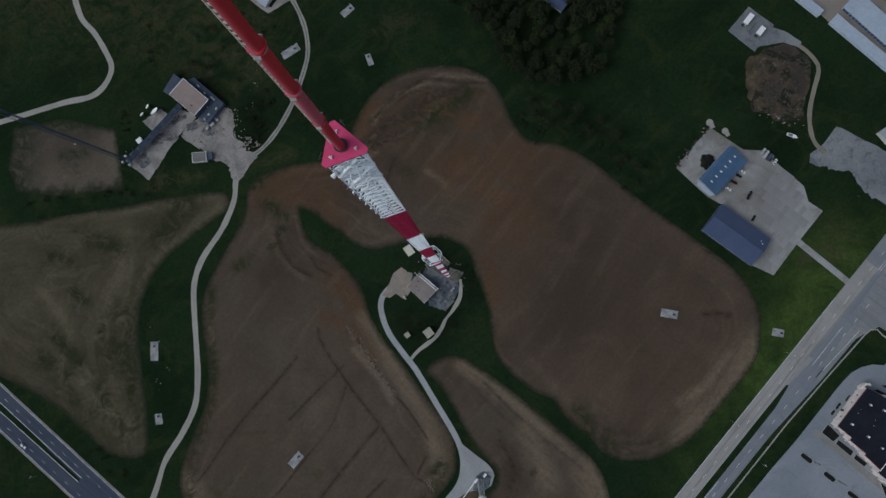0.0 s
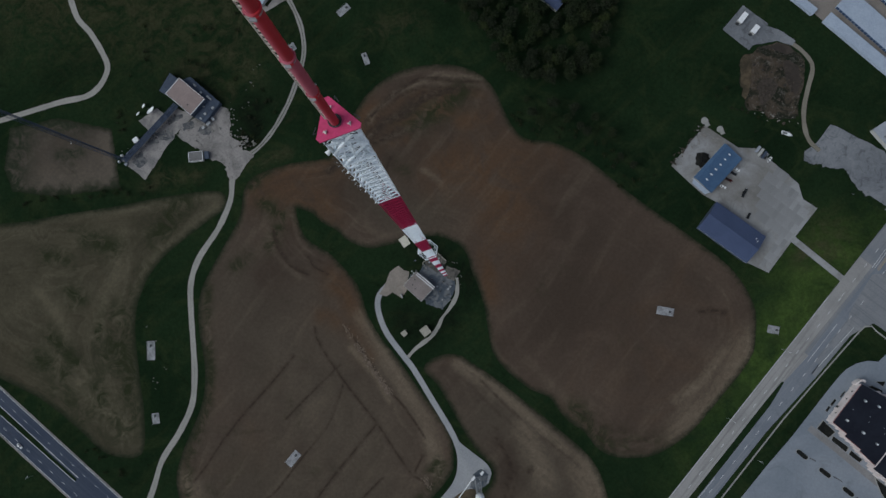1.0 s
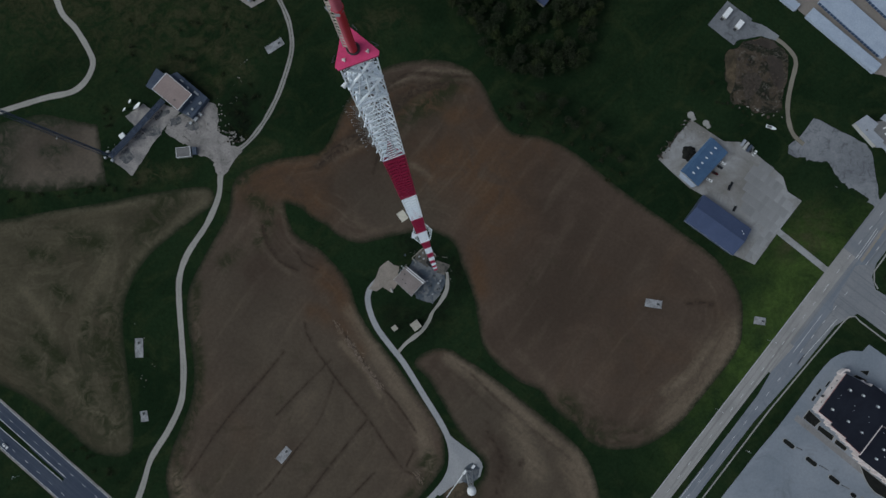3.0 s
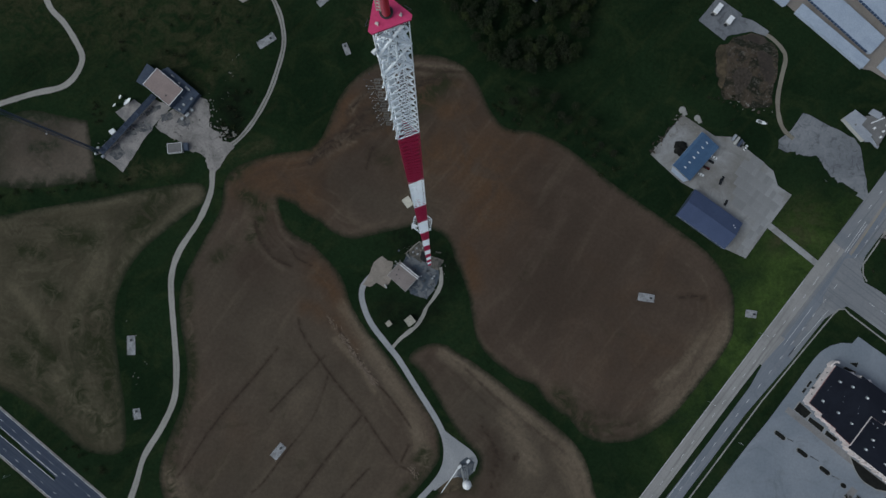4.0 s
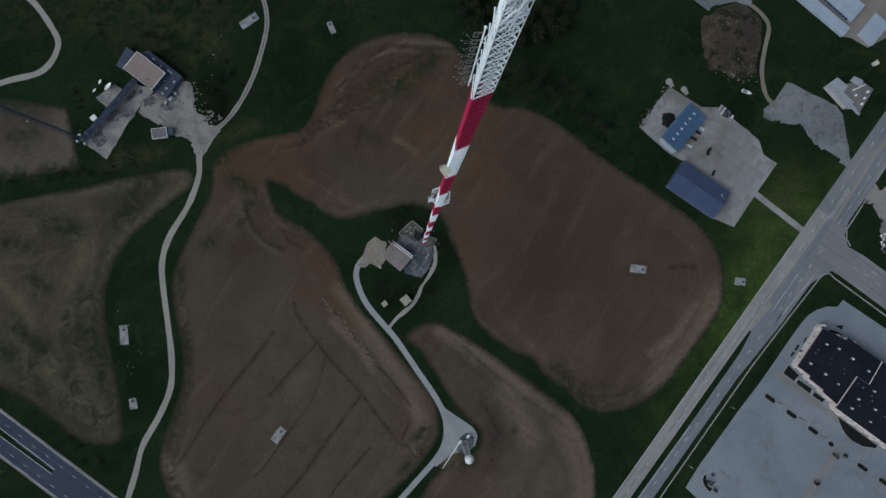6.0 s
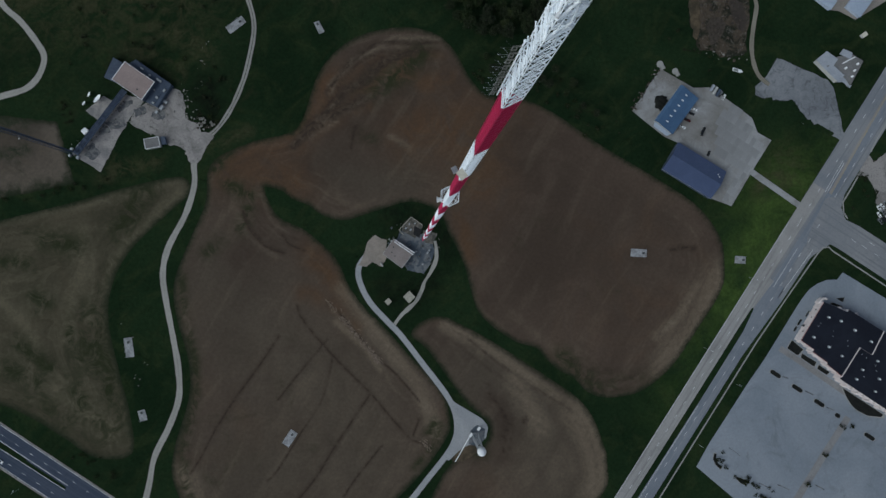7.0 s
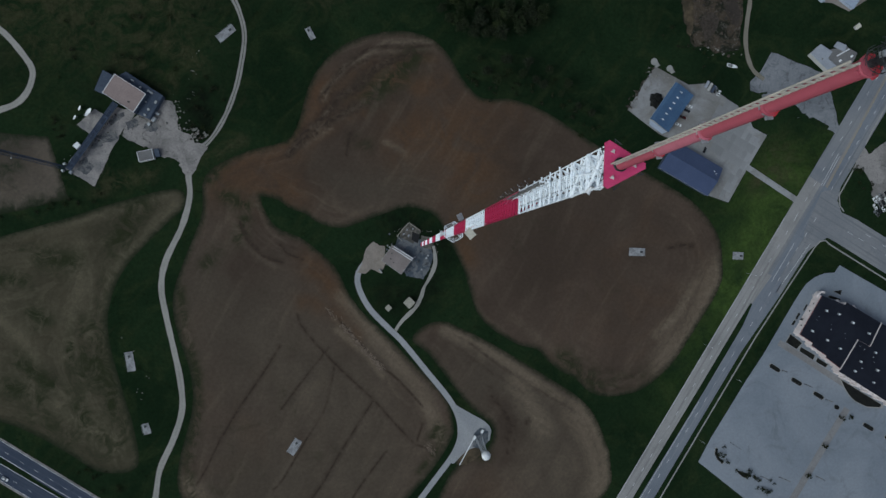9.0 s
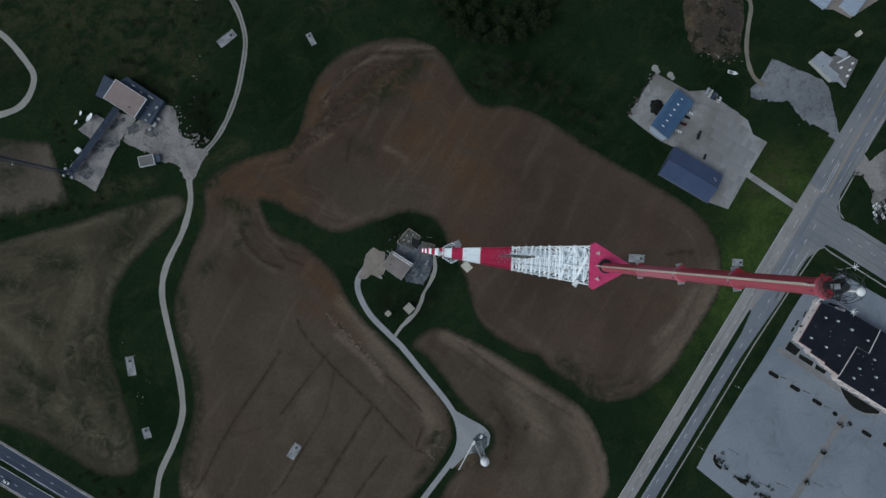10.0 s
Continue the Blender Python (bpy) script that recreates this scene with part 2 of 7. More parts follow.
TAN_PAVE = surface("tan_storage_paving", (0.2, 0.177, 0.157), (0.24, 0.214, 0.192), 0.05, 0.8, 0.9, stain=(0.1478, 0.128, 0.11))


def road_material(name, base, other, worn, way):
    """Asphalt worn in long streaks along the road, with blotches and fine grit."""
    m, t, b = nodes_of(name, 0.88)
    v = where(t)
    sep = t.nodes.new("ShaderNodeSeparateXYZ")
    t.links.new(v, sep.inputs[0])
    x, y = sep.outputs[0], sep.outputs[1]
    along = calc(t, "ADD", calc(t, "MULTIPLY", x, way[0]), calc(t, "MULTIPLY", y, way[1]))
    cross = calc(t, "SUBTRACT", calc(t, "MULTIPLY", x, way[1]), calc(t, "MULTIPLY", y, way[0]))
    long = streaks(t, calc(t, "MULTIPLY", along, 0.012), calc(t, "MULTIPLY", cross, 0.45), calc(t, "MULTIPLY", along, 0.0), 5.0)
    col = mixc(t, ramp(t, noise_of(t, 0.03, 6, 0.62, v, 0.6), 0.35, 0.65), base, other)
    col = mixc(t, calc(t, "MULTIPLY", ramp(t, long, 0.48, 0.68), 0.75), col, worn)
    col = mixc(t, calc(t, "MULTIPLY", ramp(t, noise_of(t, 0.12, 7, 0.7, v, 1.0), 0.54, 0.7), 0.4), col, tuple(0.7 * c for c in base))
    grain = noise_of(t, 0.9, 4, 0.7, v)
    col = mixc(t, 0.18, col, mixc(t, ramp(t, grain, 0.25, 0.75), (0.5, 0.5, 0.5), (1.4, 1.4, 1.4)), "MULTIPLY")
    t.links.new(col, b.inputs["Base Color"])
    bumped(t, b, grain, 0.25, 0.02)
    return m


ASPHALT_PALE = road_material("worn_concrete_road", (0.235, 0.23, 0.226), (0.285, 0.277, 0.27), (0.175, 0.17, 0.167), (0.626, 0.78))
ASPHALT_BLUE = road_material("bluish_asphalt", (0.14, 0.155, 0.183), (0.172, 0.188, 0.215), (0.215, 0.224, 0.242), (0.626, 0.78))
ASPHALT_MIX = road_material("patched_grey_asphalt", (0.165, 0.176, 0.195), (0.21, 0.215, 0.225), (0.132, 0.138, 0.15), (0.626, 0.78))
SIDE_STREET = road_material("side_street_asphalt", (0.172, 0.18, 0.195), (0.222, 0.225, 0.232), (0.14, 0.145, 0.157), (0.79, -0.613))
HIGHWAY = road_material("highway_asphalt", (0.033, 0.045, 0.071), (0.045, 0.057, 0.085), (0.055, 0.067, 0.094), (0.769, -0.639))
TAN_LANE = road_material("faded_tan_lane", (0.225, 0.207, 0.19), (0.25, 0.23, 0.21), (0.19, 0.175, 0.16), (0.626, 0.78))
PAINT_WHITE = surface("road_paint_white", (0.58, 0.58, 0.59), (0.42, 0.42, 0.43), 0.2, 1.5, 0.7)
PAINT_YELLOW = surface("road_paint_yellow", (0.36, 0.28, 0.14), (0.27, 0.23, 0.15), 0.2, 1.5, 0.7)
SIDEWALK = surface("sidewalk_concrete", (0.29, 0.284, 0.268), (0.235, 0.23, 0.22), 0.15, 1.0, 0.85, stain=(0.16, 0.157, 0.15))
WHITE_STEEL = surface("white_tower_paint", (0.88, 0.93, 0.98), (0.8, 0.86, 0.92), 0.25, 3.0, 0.5, stain=(0.64, 0.67, 0.72))
RED_STEEL = surface("red_tower_paint", (0.43, 0.022, 0.083), (0.35, 0.02, 0.068), 0.25, 3.0, 0.5, stain=(0.28, 0.02, 0.045))
PLATE_RED = surface("rose_red_plate_paint", (0.6, 0.062, 0.17), (0.53, 0.05, 0.14), 0.6, 4.0, 0.5, stain=(0.4, 0.05, 0.09))


def radome_material(name, deep, paler):
    """Red fibreglass with painted light: paler rose on the sunlit west, deeper opposite."""
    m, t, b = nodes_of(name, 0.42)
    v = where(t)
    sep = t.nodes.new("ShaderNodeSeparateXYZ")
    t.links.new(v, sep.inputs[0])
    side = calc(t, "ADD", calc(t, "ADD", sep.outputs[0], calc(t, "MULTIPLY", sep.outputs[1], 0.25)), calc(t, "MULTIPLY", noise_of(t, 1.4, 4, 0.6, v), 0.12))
    # sunward and shaded sides of the tube, put into its colour
    col = mixc(t, ramp(t, side, 0.2, -0.2), deep, paler)
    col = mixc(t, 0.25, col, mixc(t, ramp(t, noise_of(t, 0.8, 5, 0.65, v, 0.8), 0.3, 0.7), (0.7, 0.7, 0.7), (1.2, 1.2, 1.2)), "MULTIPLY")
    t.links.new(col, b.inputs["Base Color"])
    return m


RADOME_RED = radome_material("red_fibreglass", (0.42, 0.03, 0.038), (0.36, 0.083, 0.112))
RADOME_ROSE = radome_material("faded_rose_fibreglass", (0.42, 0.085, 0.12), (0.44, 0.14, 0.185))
GALVANISED = surface("galvanised_steel", (0.4, 0.42, 0.44), (0.3, 0.32, 0.34), 0.5, 4.0, 0.5, 0.6)
FM_GREY = surface("brown_grey_antenna_paint", (0.18, 0.175, 0.165), (0.12, 0.118, 0.112), 0.5, 4.0, 0.6)
SHADED_FEEDER = surface("shaded_dark_feeders", (0.13, 0.15, 0.18), (0.2, 0.22, 0.25), 0.3, 3.0, 0.6)
DISH_WHITE = surface("white_dish_enamel", (0.88, 0.89, 0.9), (0.82, 0.83, 0.84), 0.4, 3.0, 0.45)
DARK_STEEL = surface("dark_steel", (0.037, 0.0407, 0.0444), (0.0665, 0.0702, 0.0739), 0.5, 4.0, 0.5, 0.5)
BLUE_STEEL = surface("blue_grey_steel", (0.03, 0.043, 0.074), (0.05, 0.066, 0.1), 0.3, 2.0, 0.55, 0.2)
LADDER = surface("cream_ladder_paint", (0.52, 0.48, 0.42), (0.42, 0.39, 0.35), 0.5, 4.0, 0.6)
WHITE = surface("white_gloss_paint", (0.75, 0.76, 0.78), (0.68, 0.69, 0.7), 0.4, 3.0, 0.4)
BEIGE = surface("beige_panel", (0.55, 0.52, 0.44), (0.48, 0.45, 0.38), 0.4, 3.0, 0.6)
DUSTY_ROOF = surface("dusty_pink_grey_roof", (0.232, 0.2, 0.19), (0.195, 0.168, 0.16), 0.12, 1.0, 0.9, stain=(0.1478, 0.1331, 0.1257))
BROWN_ROOF = surface("pinkish_brown_membrane", (0.24, 0.187, 0.176), (0.268, 0.212, 0.198), 0.08, 1.0, 0.9, stain=(0.1996, 0.1663, 0.1552))
BLUE_GREY = surface("blue_grey_metal_roof", (0.0429, 0.0576, 0.0872), (0.0591, 0.0776, 0.1109), 0.12, 1.2, 0.6, stain=(0.1478, 0.1626, 0.1848))
BLUE_ROOF = surface("sky_blue_metal_roof", (0.058, 0.112, 0.2), (0.048, 0.093, 0.17), 0.1, 1.2, 0.45, stain=(0.078, 0.125, 0.195))
NAVY_ROOF = surface("navy_metal_roof", (0.048, 0.0665, 0.1257), (0.0554, 0.0754, 0.1404), 0.08, 1.0, 0.42, stain=(0.037, 0.0554, 0.1183))
WHITE_ROOF = surface("white_metal_roof", (0.2957, 0.3474, 0.4287), (0.34, 0.3918, 0.4731), 0.06, 1.0, 0.5, stain=(0.3105, 0.3548, 0.4287))
HOUSE_ROOF = surface("pale_grey_roof_coating", (0.262, 0.282, 0.32), (0.31, 0.33, 0.365), 0.1, 1.0, 0.7, stain=(0.2, 0.214, 0.24))
GREY_ROOF = surface("grey_gravel_roof", (0.1404, 0.1368, 0.1368), (0.1774, 0.1737, 0.1737), 0.12, 1.2, 0.9, stain=(0.0961, 0.0961, 0.0961))
BLACK_ROOF = surface("black_membrane_roof", (0.009, 0.0105, 0.017), (0.014, 0.0165, 0.025), 0.05, 0.8, 0.75, stain=(0.022, 0.025, 0.034))
BLACK_ROOF.node_tree.nodes["Principled BSDF"].inputs["Specular IOR Level"].default_value = 0.1
PINK_WALL = surface("pale_pink_block_wall", (0.56, 0.5, 0.49), (0.64, 0.58, 0.57), 0.15, 1.5, 0.85)
PALE_WALL = surface("pale_block_wall", (0.3844, 0.3844, 0.3696), (0.3326, 0.3326, 0.3252), 0.15, 1.5, 0.85)
ROSE_TRIM = surface("dusty_rose_trim", (0.3, 0.15, 0.15), (0.24, 0.12, 0.12), 0.3, 2.0, 0.8)
BLUE_DOOR = surface("blue_roller_door", (0.037, 0.0665, 0.1257), (0.0296, 0.0554, 0.1109), 0.4, 2.0, 0.5)
TAN_ROOF = surface("tan_grey_roof", (0.34, 0.32, 0.27), (0.27, 0.255, 0.215), 0.4, 3.0, 0.7, stain=(0.2, 0.19, 0.16))
PAD_STONE = surface("pale_pad_stone", (0.31, 0.315, 0.328), (0.19, 0.192, 0.2), 0.25, 1.2, 0.9, stain=(0.1, 0.098, 0.095))
WALK_PAVE = surface("faded_tan_paving", (0.19, 0.183, 0.182), (0.225, 0.22, 0.222), 0.08, 0.8, 0.9, stain=(0.15, 0.145, 0.145), stained=(0.48, 0.66))
SLAB = surface("dirty_tan_slab", (0.15, 0.135, 0.118), (0.075, 0.071, 0.064), 0.2, 0.9, 0.9, stain=(0.035, 0.036, 0.03), spread=(0.42, 0.58), grit=0.35, stained=(0.5, 0.66))
MULCH = surface("dark_mulch", (0.006, 0.0065, 0.0065), (0.013, 0.014, 0.012), 0.3, 2.0, 0.95)
SHRUB = surface("shrub_leaves", (0.0163, 0.0227, 0.0098), (0.0266, 0.0335, 0.0143), 0.4, 2.0, 0.8, vary=0.4)
LEAF = surface("tree_leaves", (0.0165, 0.026, 0.0125), (0.026, 0.036, 0.016), 0.25, 1.5, 0.85, vary=0.4)
LEAF_YOUNG = surface("young_tree_leaves", (0.036, 0.047, 0.018), (0.026, 0.037, 0.0145), 0.25, 1.5, 0.85, vary=0.3)
for leafy in (SHRUB, LEAF, LEAF_YOUNG):
    leafy.node_tree.nodes["Principled BSDF"].inputs["Specular IOR Level"].default_value = 0.0
BARK = surface("grey_bark", (0.0665, 0.0591, 0.0517), (0.0444, 0.037, 0.0333), 0.6, 3.0, 0.9)
DRY_STRAW = surface("loose_dry_straw", (0.27, 0.205, 0.155), (0.16, 0.12, 0.09), 0.5, 2.0, 0.95, vary=0.5)
EARTH_LUMP = surface("earth_lump", (0.075, 0.06, 0.048), (0.04, 0.032, 0.025), 0.5, 2.0, 0.95, vary=0.5)
TAN_GRAVEL = surface("tan_gravel", (0.265, 0.23, 0.2), (0.21, 0.184, 0.16), 0.09, 0.8, 0.95, stain=(0.15, 0.13, 0.11), stained=(0.52, 0.7))
ROCK = surface("pale_rubble", (0.3105, 0.2957, 0.2735), (0.1922, 0.1774, 0.1626), 0.5, 2.0, 0.9, vary=0.3)
RUBBER = surface("tyre_rubber", (0.014, 0.014, 0.015), (0.02, 0.02, 0.021), 0.8, 4.0, 0.85)
GLASS_DARK = surface("dark_car_glass", (0.015, 0.018, 0.022), (0.02, 0.024, 0.028), 0.8, 4.0, 0.12)
CAR_WHITE = surface("white_car_paint", (0.7, 0.71, 0.72), (0.62, 0.63, 0.64), 0.5, 4.0, 0.25)
CAR_BLACK = surface("black_car_paint", (0.0111, 0.0118, 0.0133), (0.0148, 0.0155, 0.0178), 0.5, 4.0, 0.22)
CAR_RED = surface("maroon_car_paint", (0.0628, 0.0104, 0.0104), (0.0517, 0.0089, 0.0089), 0.5, 4.0, 0.25)
CAR_GREY = surface("grey_car_paint", (0.1626, 0.17, 0.1774), (0.1257, 0.1331, 0.1404), 0.5, 4.0, 0.3)


# ---- builders ----
class Geo:
    """Collects plain solids into one mesh."""

    def __init__(self):
        self.v, self.f, self.smooth = [], [], []

    def add(self, verts, faces, smooth=False):
        n = len(self.v)
        self.v += [tuple(p) for p in verts]
        self.f += [tuple(n + i for i in face) for face in faces]
        self.smooth += [smooth] * len(faces)
        return self

    def box(self, centre, size, turn=0.0, tilt=(0, 0)):
        m = pose(*centre, tilt[0], tilt[1], turn)
        x, y, z = (s / 2 for s in size)
        c = [m @ Vector(p) for p in ((-x, -y, -z), (x, -y, -z), (x, y, -z), (-x, y, -z), (-x, -y, z), (x, -y, z), (x, y, z), (-x, y, z))]
        return self.add(c, ((3, 2, 1, 0), (4, 5, 6, 7), (0, 1, 5, 4), (1, 2, 6, 5), (2, 3, 7, 6), (3, 0, 4, 7)))

    def tube(self, a, b, r, sides=6, r2=None, caps=True):
        a, b = Vector(a), Vector(b)
        q = (b - a).to_track_quat("Z", "Y")
        ring = [Vector((math.cos(k * math.tau / sides), math.sin(k * math.tau / sides), 0)) for k in range(sides)]
        r2 = r if r2 is None else r2
        verts = [a + q @ (p * r) for p in ring] + [b + q @ (p * r2) for p in ring]
        faces = [(k, (k + 1) % sides, sides + (k + 1) % sides, sides + k) for k in range(sides)]
        self.add(verts, faces, sides > 6)
        if caps:
            n = len(self.v)
            self.v += [tuple(p) for p in verts]
            self.f += [tuple(n + k for k in reversed(range(sides))), tuple(n + sides + k for k in range(sides))]
            self.smooth += [False, False]
        return self

    def prism(self, outline, z0, z1):
        pts = list(outline)
        if sum(a[0] * b[1] - b[0] * a[1] for a, b in zip(pts, pts[1:] + pts[:1])) < 0:
            pts.reverse()
        n = len(pts)
        verts = [(x, y, z0) for x, y in pts] + [(x, y, z1) for x, y in pts]
        faces = [tuple(reversed(range(n))), tuple(range(n, 2 * n))] + [(k, (k + 1) % n, n + (k + 1) % n, n + k) for k in range(n)]
        return self.add(verts, faces)

    def ball(self, centre, r, rings=8, sides=12, squash=1.0):
        cx, cy, cz = centre
        verts = [(cx, cy, cz - r * squash)]
        for i in range(1, rings):
            a = math.pi * i / rings
            verts += [(cx + r * math.sin(a) * math.cos(k * math.tau / sides), cy + r * math.sin(a) * math.sin(k * math.tau / sides), cz - r * squash * math.cos(a)) for k in range(sides)]
        verts.append((cx, cy, cz + r * squash))
        last = len(verts) - 1
        faces = [(0, 1 + (k + 1) % sides, 1 + k) for k in range(sides)]
        for i in range(rings - 2):
            o = 1 + i * sides
            faces += [(o + k, o + (k + 1) % sides, o + sides + (k + 1) % sides, o + sides + k) for k in range(sides)]
        o = 1 + (rings - 2) * sides
        faces += [(o + k, o + (k + 1) % sides, last) for k in range(sides)]
        return self.add(verts, faces, True)

    def ring(self, centre, r, thick, sides=24, tube_sides=6):
        cx, cy, cz = centre
        verts, faces = [], []
        for k in range(sides):
            a = k * math.tau / sides
            for j in range(tube_sides):
                c = j * math.tau / tube_sides
                d = r + thick * math.cos(c)
                verts.append((cx + d * math.cos(a), cy + d * math.sin(a), cz + thick * math.sin(c)))
        for k in range(sides):
            for j in range(tube_sides):
                a, b = k * tube_sides, (k + 1) % sides * tube_sides
                faces.append((a + j, b + j, b + (j + 1) % tube_sides, a + (j + 1) % tube_sides))
        return self.add(verts, faces, True)

    def mesh(self, name, material):
        me = bpy.data.meshes.new(name)
        me.from_pydata(self.v, [], self.f)
        me.materials.append(material)
        me.polygons.foreach_set("use_smooth", self.smooth)
        me.update()
        return me


def part(name, geo, material, parent=None, label="", at=None):
    """One mesh object from a Geo or a finished mesh, under a thing or a part."""
    ob = new(name, geo.mesh(name, material) if isinstance(geo, Geo) else geo)
    ob.parent = parent
    if at is not None:
        ob.matrix_basis = at
    return tagged(ob, label)


def thing(name, label, category, at=None, group="", kind=""):
    ob = new(name)
    ob.empty_display_size = 0.5
    if at is not None:
        ob.matrix_basis = at
    return tagged(ob, label, category, group, kind)


def solid(name, geo, material, label, category, group="", kind="", at=None):
    ob = part(name, geo, material, None, "", at)
    return tagged(ob, label, category, group, kind)


def spline(pts, closed=False, step=4.0):
    """A smooth line through points (Catmull-Rom), sampled every step metres or so."""
    p = [np.array(q, float) for q in pts]
    n, out = len(p), []
    for k in range(n if closed else n - 1):
        a, b, c, d = (p[(k + j) % n] if closed else p[min(max(k + j, 0), n - 1)] for j in (-1, 0, 1, 2))
        m = max(1, int(np.linalg.norm(c - b) / step))
        for s in np.arange(m) / m:
            out.append(0.5 * (2 * b + (c - a) * s + (2 * a - 5 * b + 4 * c - d) * s**2 + (3 * b - a - 3 * c + d) * s**3))
    if not closed:
        out.append(p[-1])
    return np.array(out)


def inside(q, loop):
    x, y = q[:, 0], q[:, 1]
    hit = np.zeros(len(q), bool)
    for a, b in zip(loop, np.roll(loop, -1, 0)):
        cross = (a[1] > y) != (b[1] > y)
        hit ^= cross & (x < (b[0] - a[0]) * (y - a[1]) / (b[1] - a[1] + 1e-12) + a[0])
    return hit


def away(q, loop, closed=True):
    """Distance of points from a line."""
    best = np.full(len(q), 1e9)
    for a, b in zip(loop if closed else loop[:-1], np.roll(loop, -1, 0) if closed else loop[1:]):
        d = b - a
        s = np.clip(((q - a) @ d) / (d @ d + 1e-9), 0, 1)
        best = np.minimum(best, np.hypot(*(q - a - s[:, None] * d).T))
    return best


def sheet(name, pts, z, material, grid=0.0, smooth=True, ragged=0.0, label="", category="", kind="structure", parent=None, step=4.0, lines=()):
    """A flat piece of ground with the given outline; with a grid it carries its distance from the edge."""
    from mathutils.geometry import delaunay_2d_cdt
    loop = spline(pts, True, step) if smooth else np.array(pts, float)
    if not smooth and ragged:
        loop = np.array([p for a, b in zip(loop, np.roll(loop, -1, 0)) for p in np.linspace(a, b, max(2, int(np.hypot(*(b - a)) / 1.5)), endpoint=False)])
    if ragged:
        loop = loop + np.array([[noise.noise((x * 0.17, y * 0.17, 3.1)) + 0.5 * noise.noise((x * 0.6, y * 0.6, 8.0)), noise.noise((x * 0.17, y * 0.17, 7.7)) + 0.5 * noise.noise((x * 0.6, y * 0.6, 1.0))] for x, y in loop]) * ragged
    verts = [Vector(p) for p in loop]
    if grid:
        lo, hi = loop.min(0), loop.max(0)
        gx, gy = np.meshgrid(np.arange(lo[0], hi[0], grid), np.arange(lo[1], hi[1], grid))
        q = np.stack([gx.ravel(), gy.ravel()], 1)
        q = q[inside(q, loop)]
        q = q[away(q, loop) > grid * 0.4]
        for line in lines:                                      # closer points along what is narrow
            p = spline(line, False, 1.8)
            g = np.gradient(p, axis=0)
            g = np.stack([-g[:, 1], g[:, 0]], 1) / np.hypot(*g.T)[:, None]
            fine = np.concatenate([p + g * w for w in (-1.5, 0, 1.5)])
            q = np.concatenate([q[away(q, p, False) > 2.2], fine[inside(fine, loop) & (away(fine, loop) > 1)]])
        verts += [Vector(p) for p in q]
    n = len(loop)
    vs, _, fs, *_ = delaunay_2d_cdt(verts, [(k, (k + 1) % n) for k in range(n)], [], 1, 1e-4)
    me = bpy.data.meshes.new(name)
    me.from_pydata([(v.x, v.y, z) for v in vs], [], [f if (vs[f[1]] - vs[f[0]]).cross(vs[f[2]] - vs[f[0]]) > 0 else f[::-1] for f in fs])
    me.materials.append(material)
    if grid:
        d = away(np.array([tuple(v) for v in vs]), loop)
        me.attributes.new("edge", "FLOAT", "POINT").data.foreach_set("value", d.astype(np.float32))
    ob = new(name, me)
    ob.parent = parent
    return tagged(ob, label, category, "", kind)


def ribbon(name, pts, width, z, material, smooth=True, label="", category="", kind="structure", parent=None, step=3.0, ragged=0.0, width2=None):
    """A lane of the given width along a line, which carries its place across (-1 to 1)."""
    line = spline(pts, False, step) if smooth else np.array(pts, float)
    way = np.gradient(line, axis=0)
    way /= np.hypot(*way.T)[:, None] + 1e-9
    side = np.stack([-way[:, 1], way[:, 0]], 1)
    w = np.linspace(width, width2 or width, len(line)) / 2
    if ragged:
        w = w * np.array([1 + ragged * noise.noise((x * 0.11, y * 0.11, 2.2)) for x, y in line])
    cols = (-1.0, -0.4, 0.4, 1.0)
    verts = [(*(p + s * h * c), z) for p, s, h in zip(line, side, w) for c in cols]
    faces = [(4 * i + j + 1, 4 * i + j, 4 * i + j + 4, 4 * i + j + 5) for i in range(len(line) - 1) for j in range(3)]
    me = bpy.data.meshes.new(name)
    me.from_pydata(verts, [], faces)
    me.materials.append(material)
    me.attributes.new("across", "FLOAT", "POINT").data.foreach_set("value", np.tile(cols, len(line)).astype(np.float32))
    ob = new(name, me)
    ob.parent = parent
    return tagged(ob, label, category, "", kind)


# ---- ground, fields and woods' floor ----
ROAD_WAY = Vector((259.8, 323.5)).normalized()          # the county road, heading north-east
ROAD_SIDE = Vector((ROAD_WAY.y, -ROAD_WAY.x))           # to its east
ROAD_EDGE = Vector((123.4, -213.9))                     # a point of its west edge


def on_road(along, across):
    p = ROAD_EDGE + along * ROAD_WAY + across * ROAD_SIDE
    return (p.x, p.y)


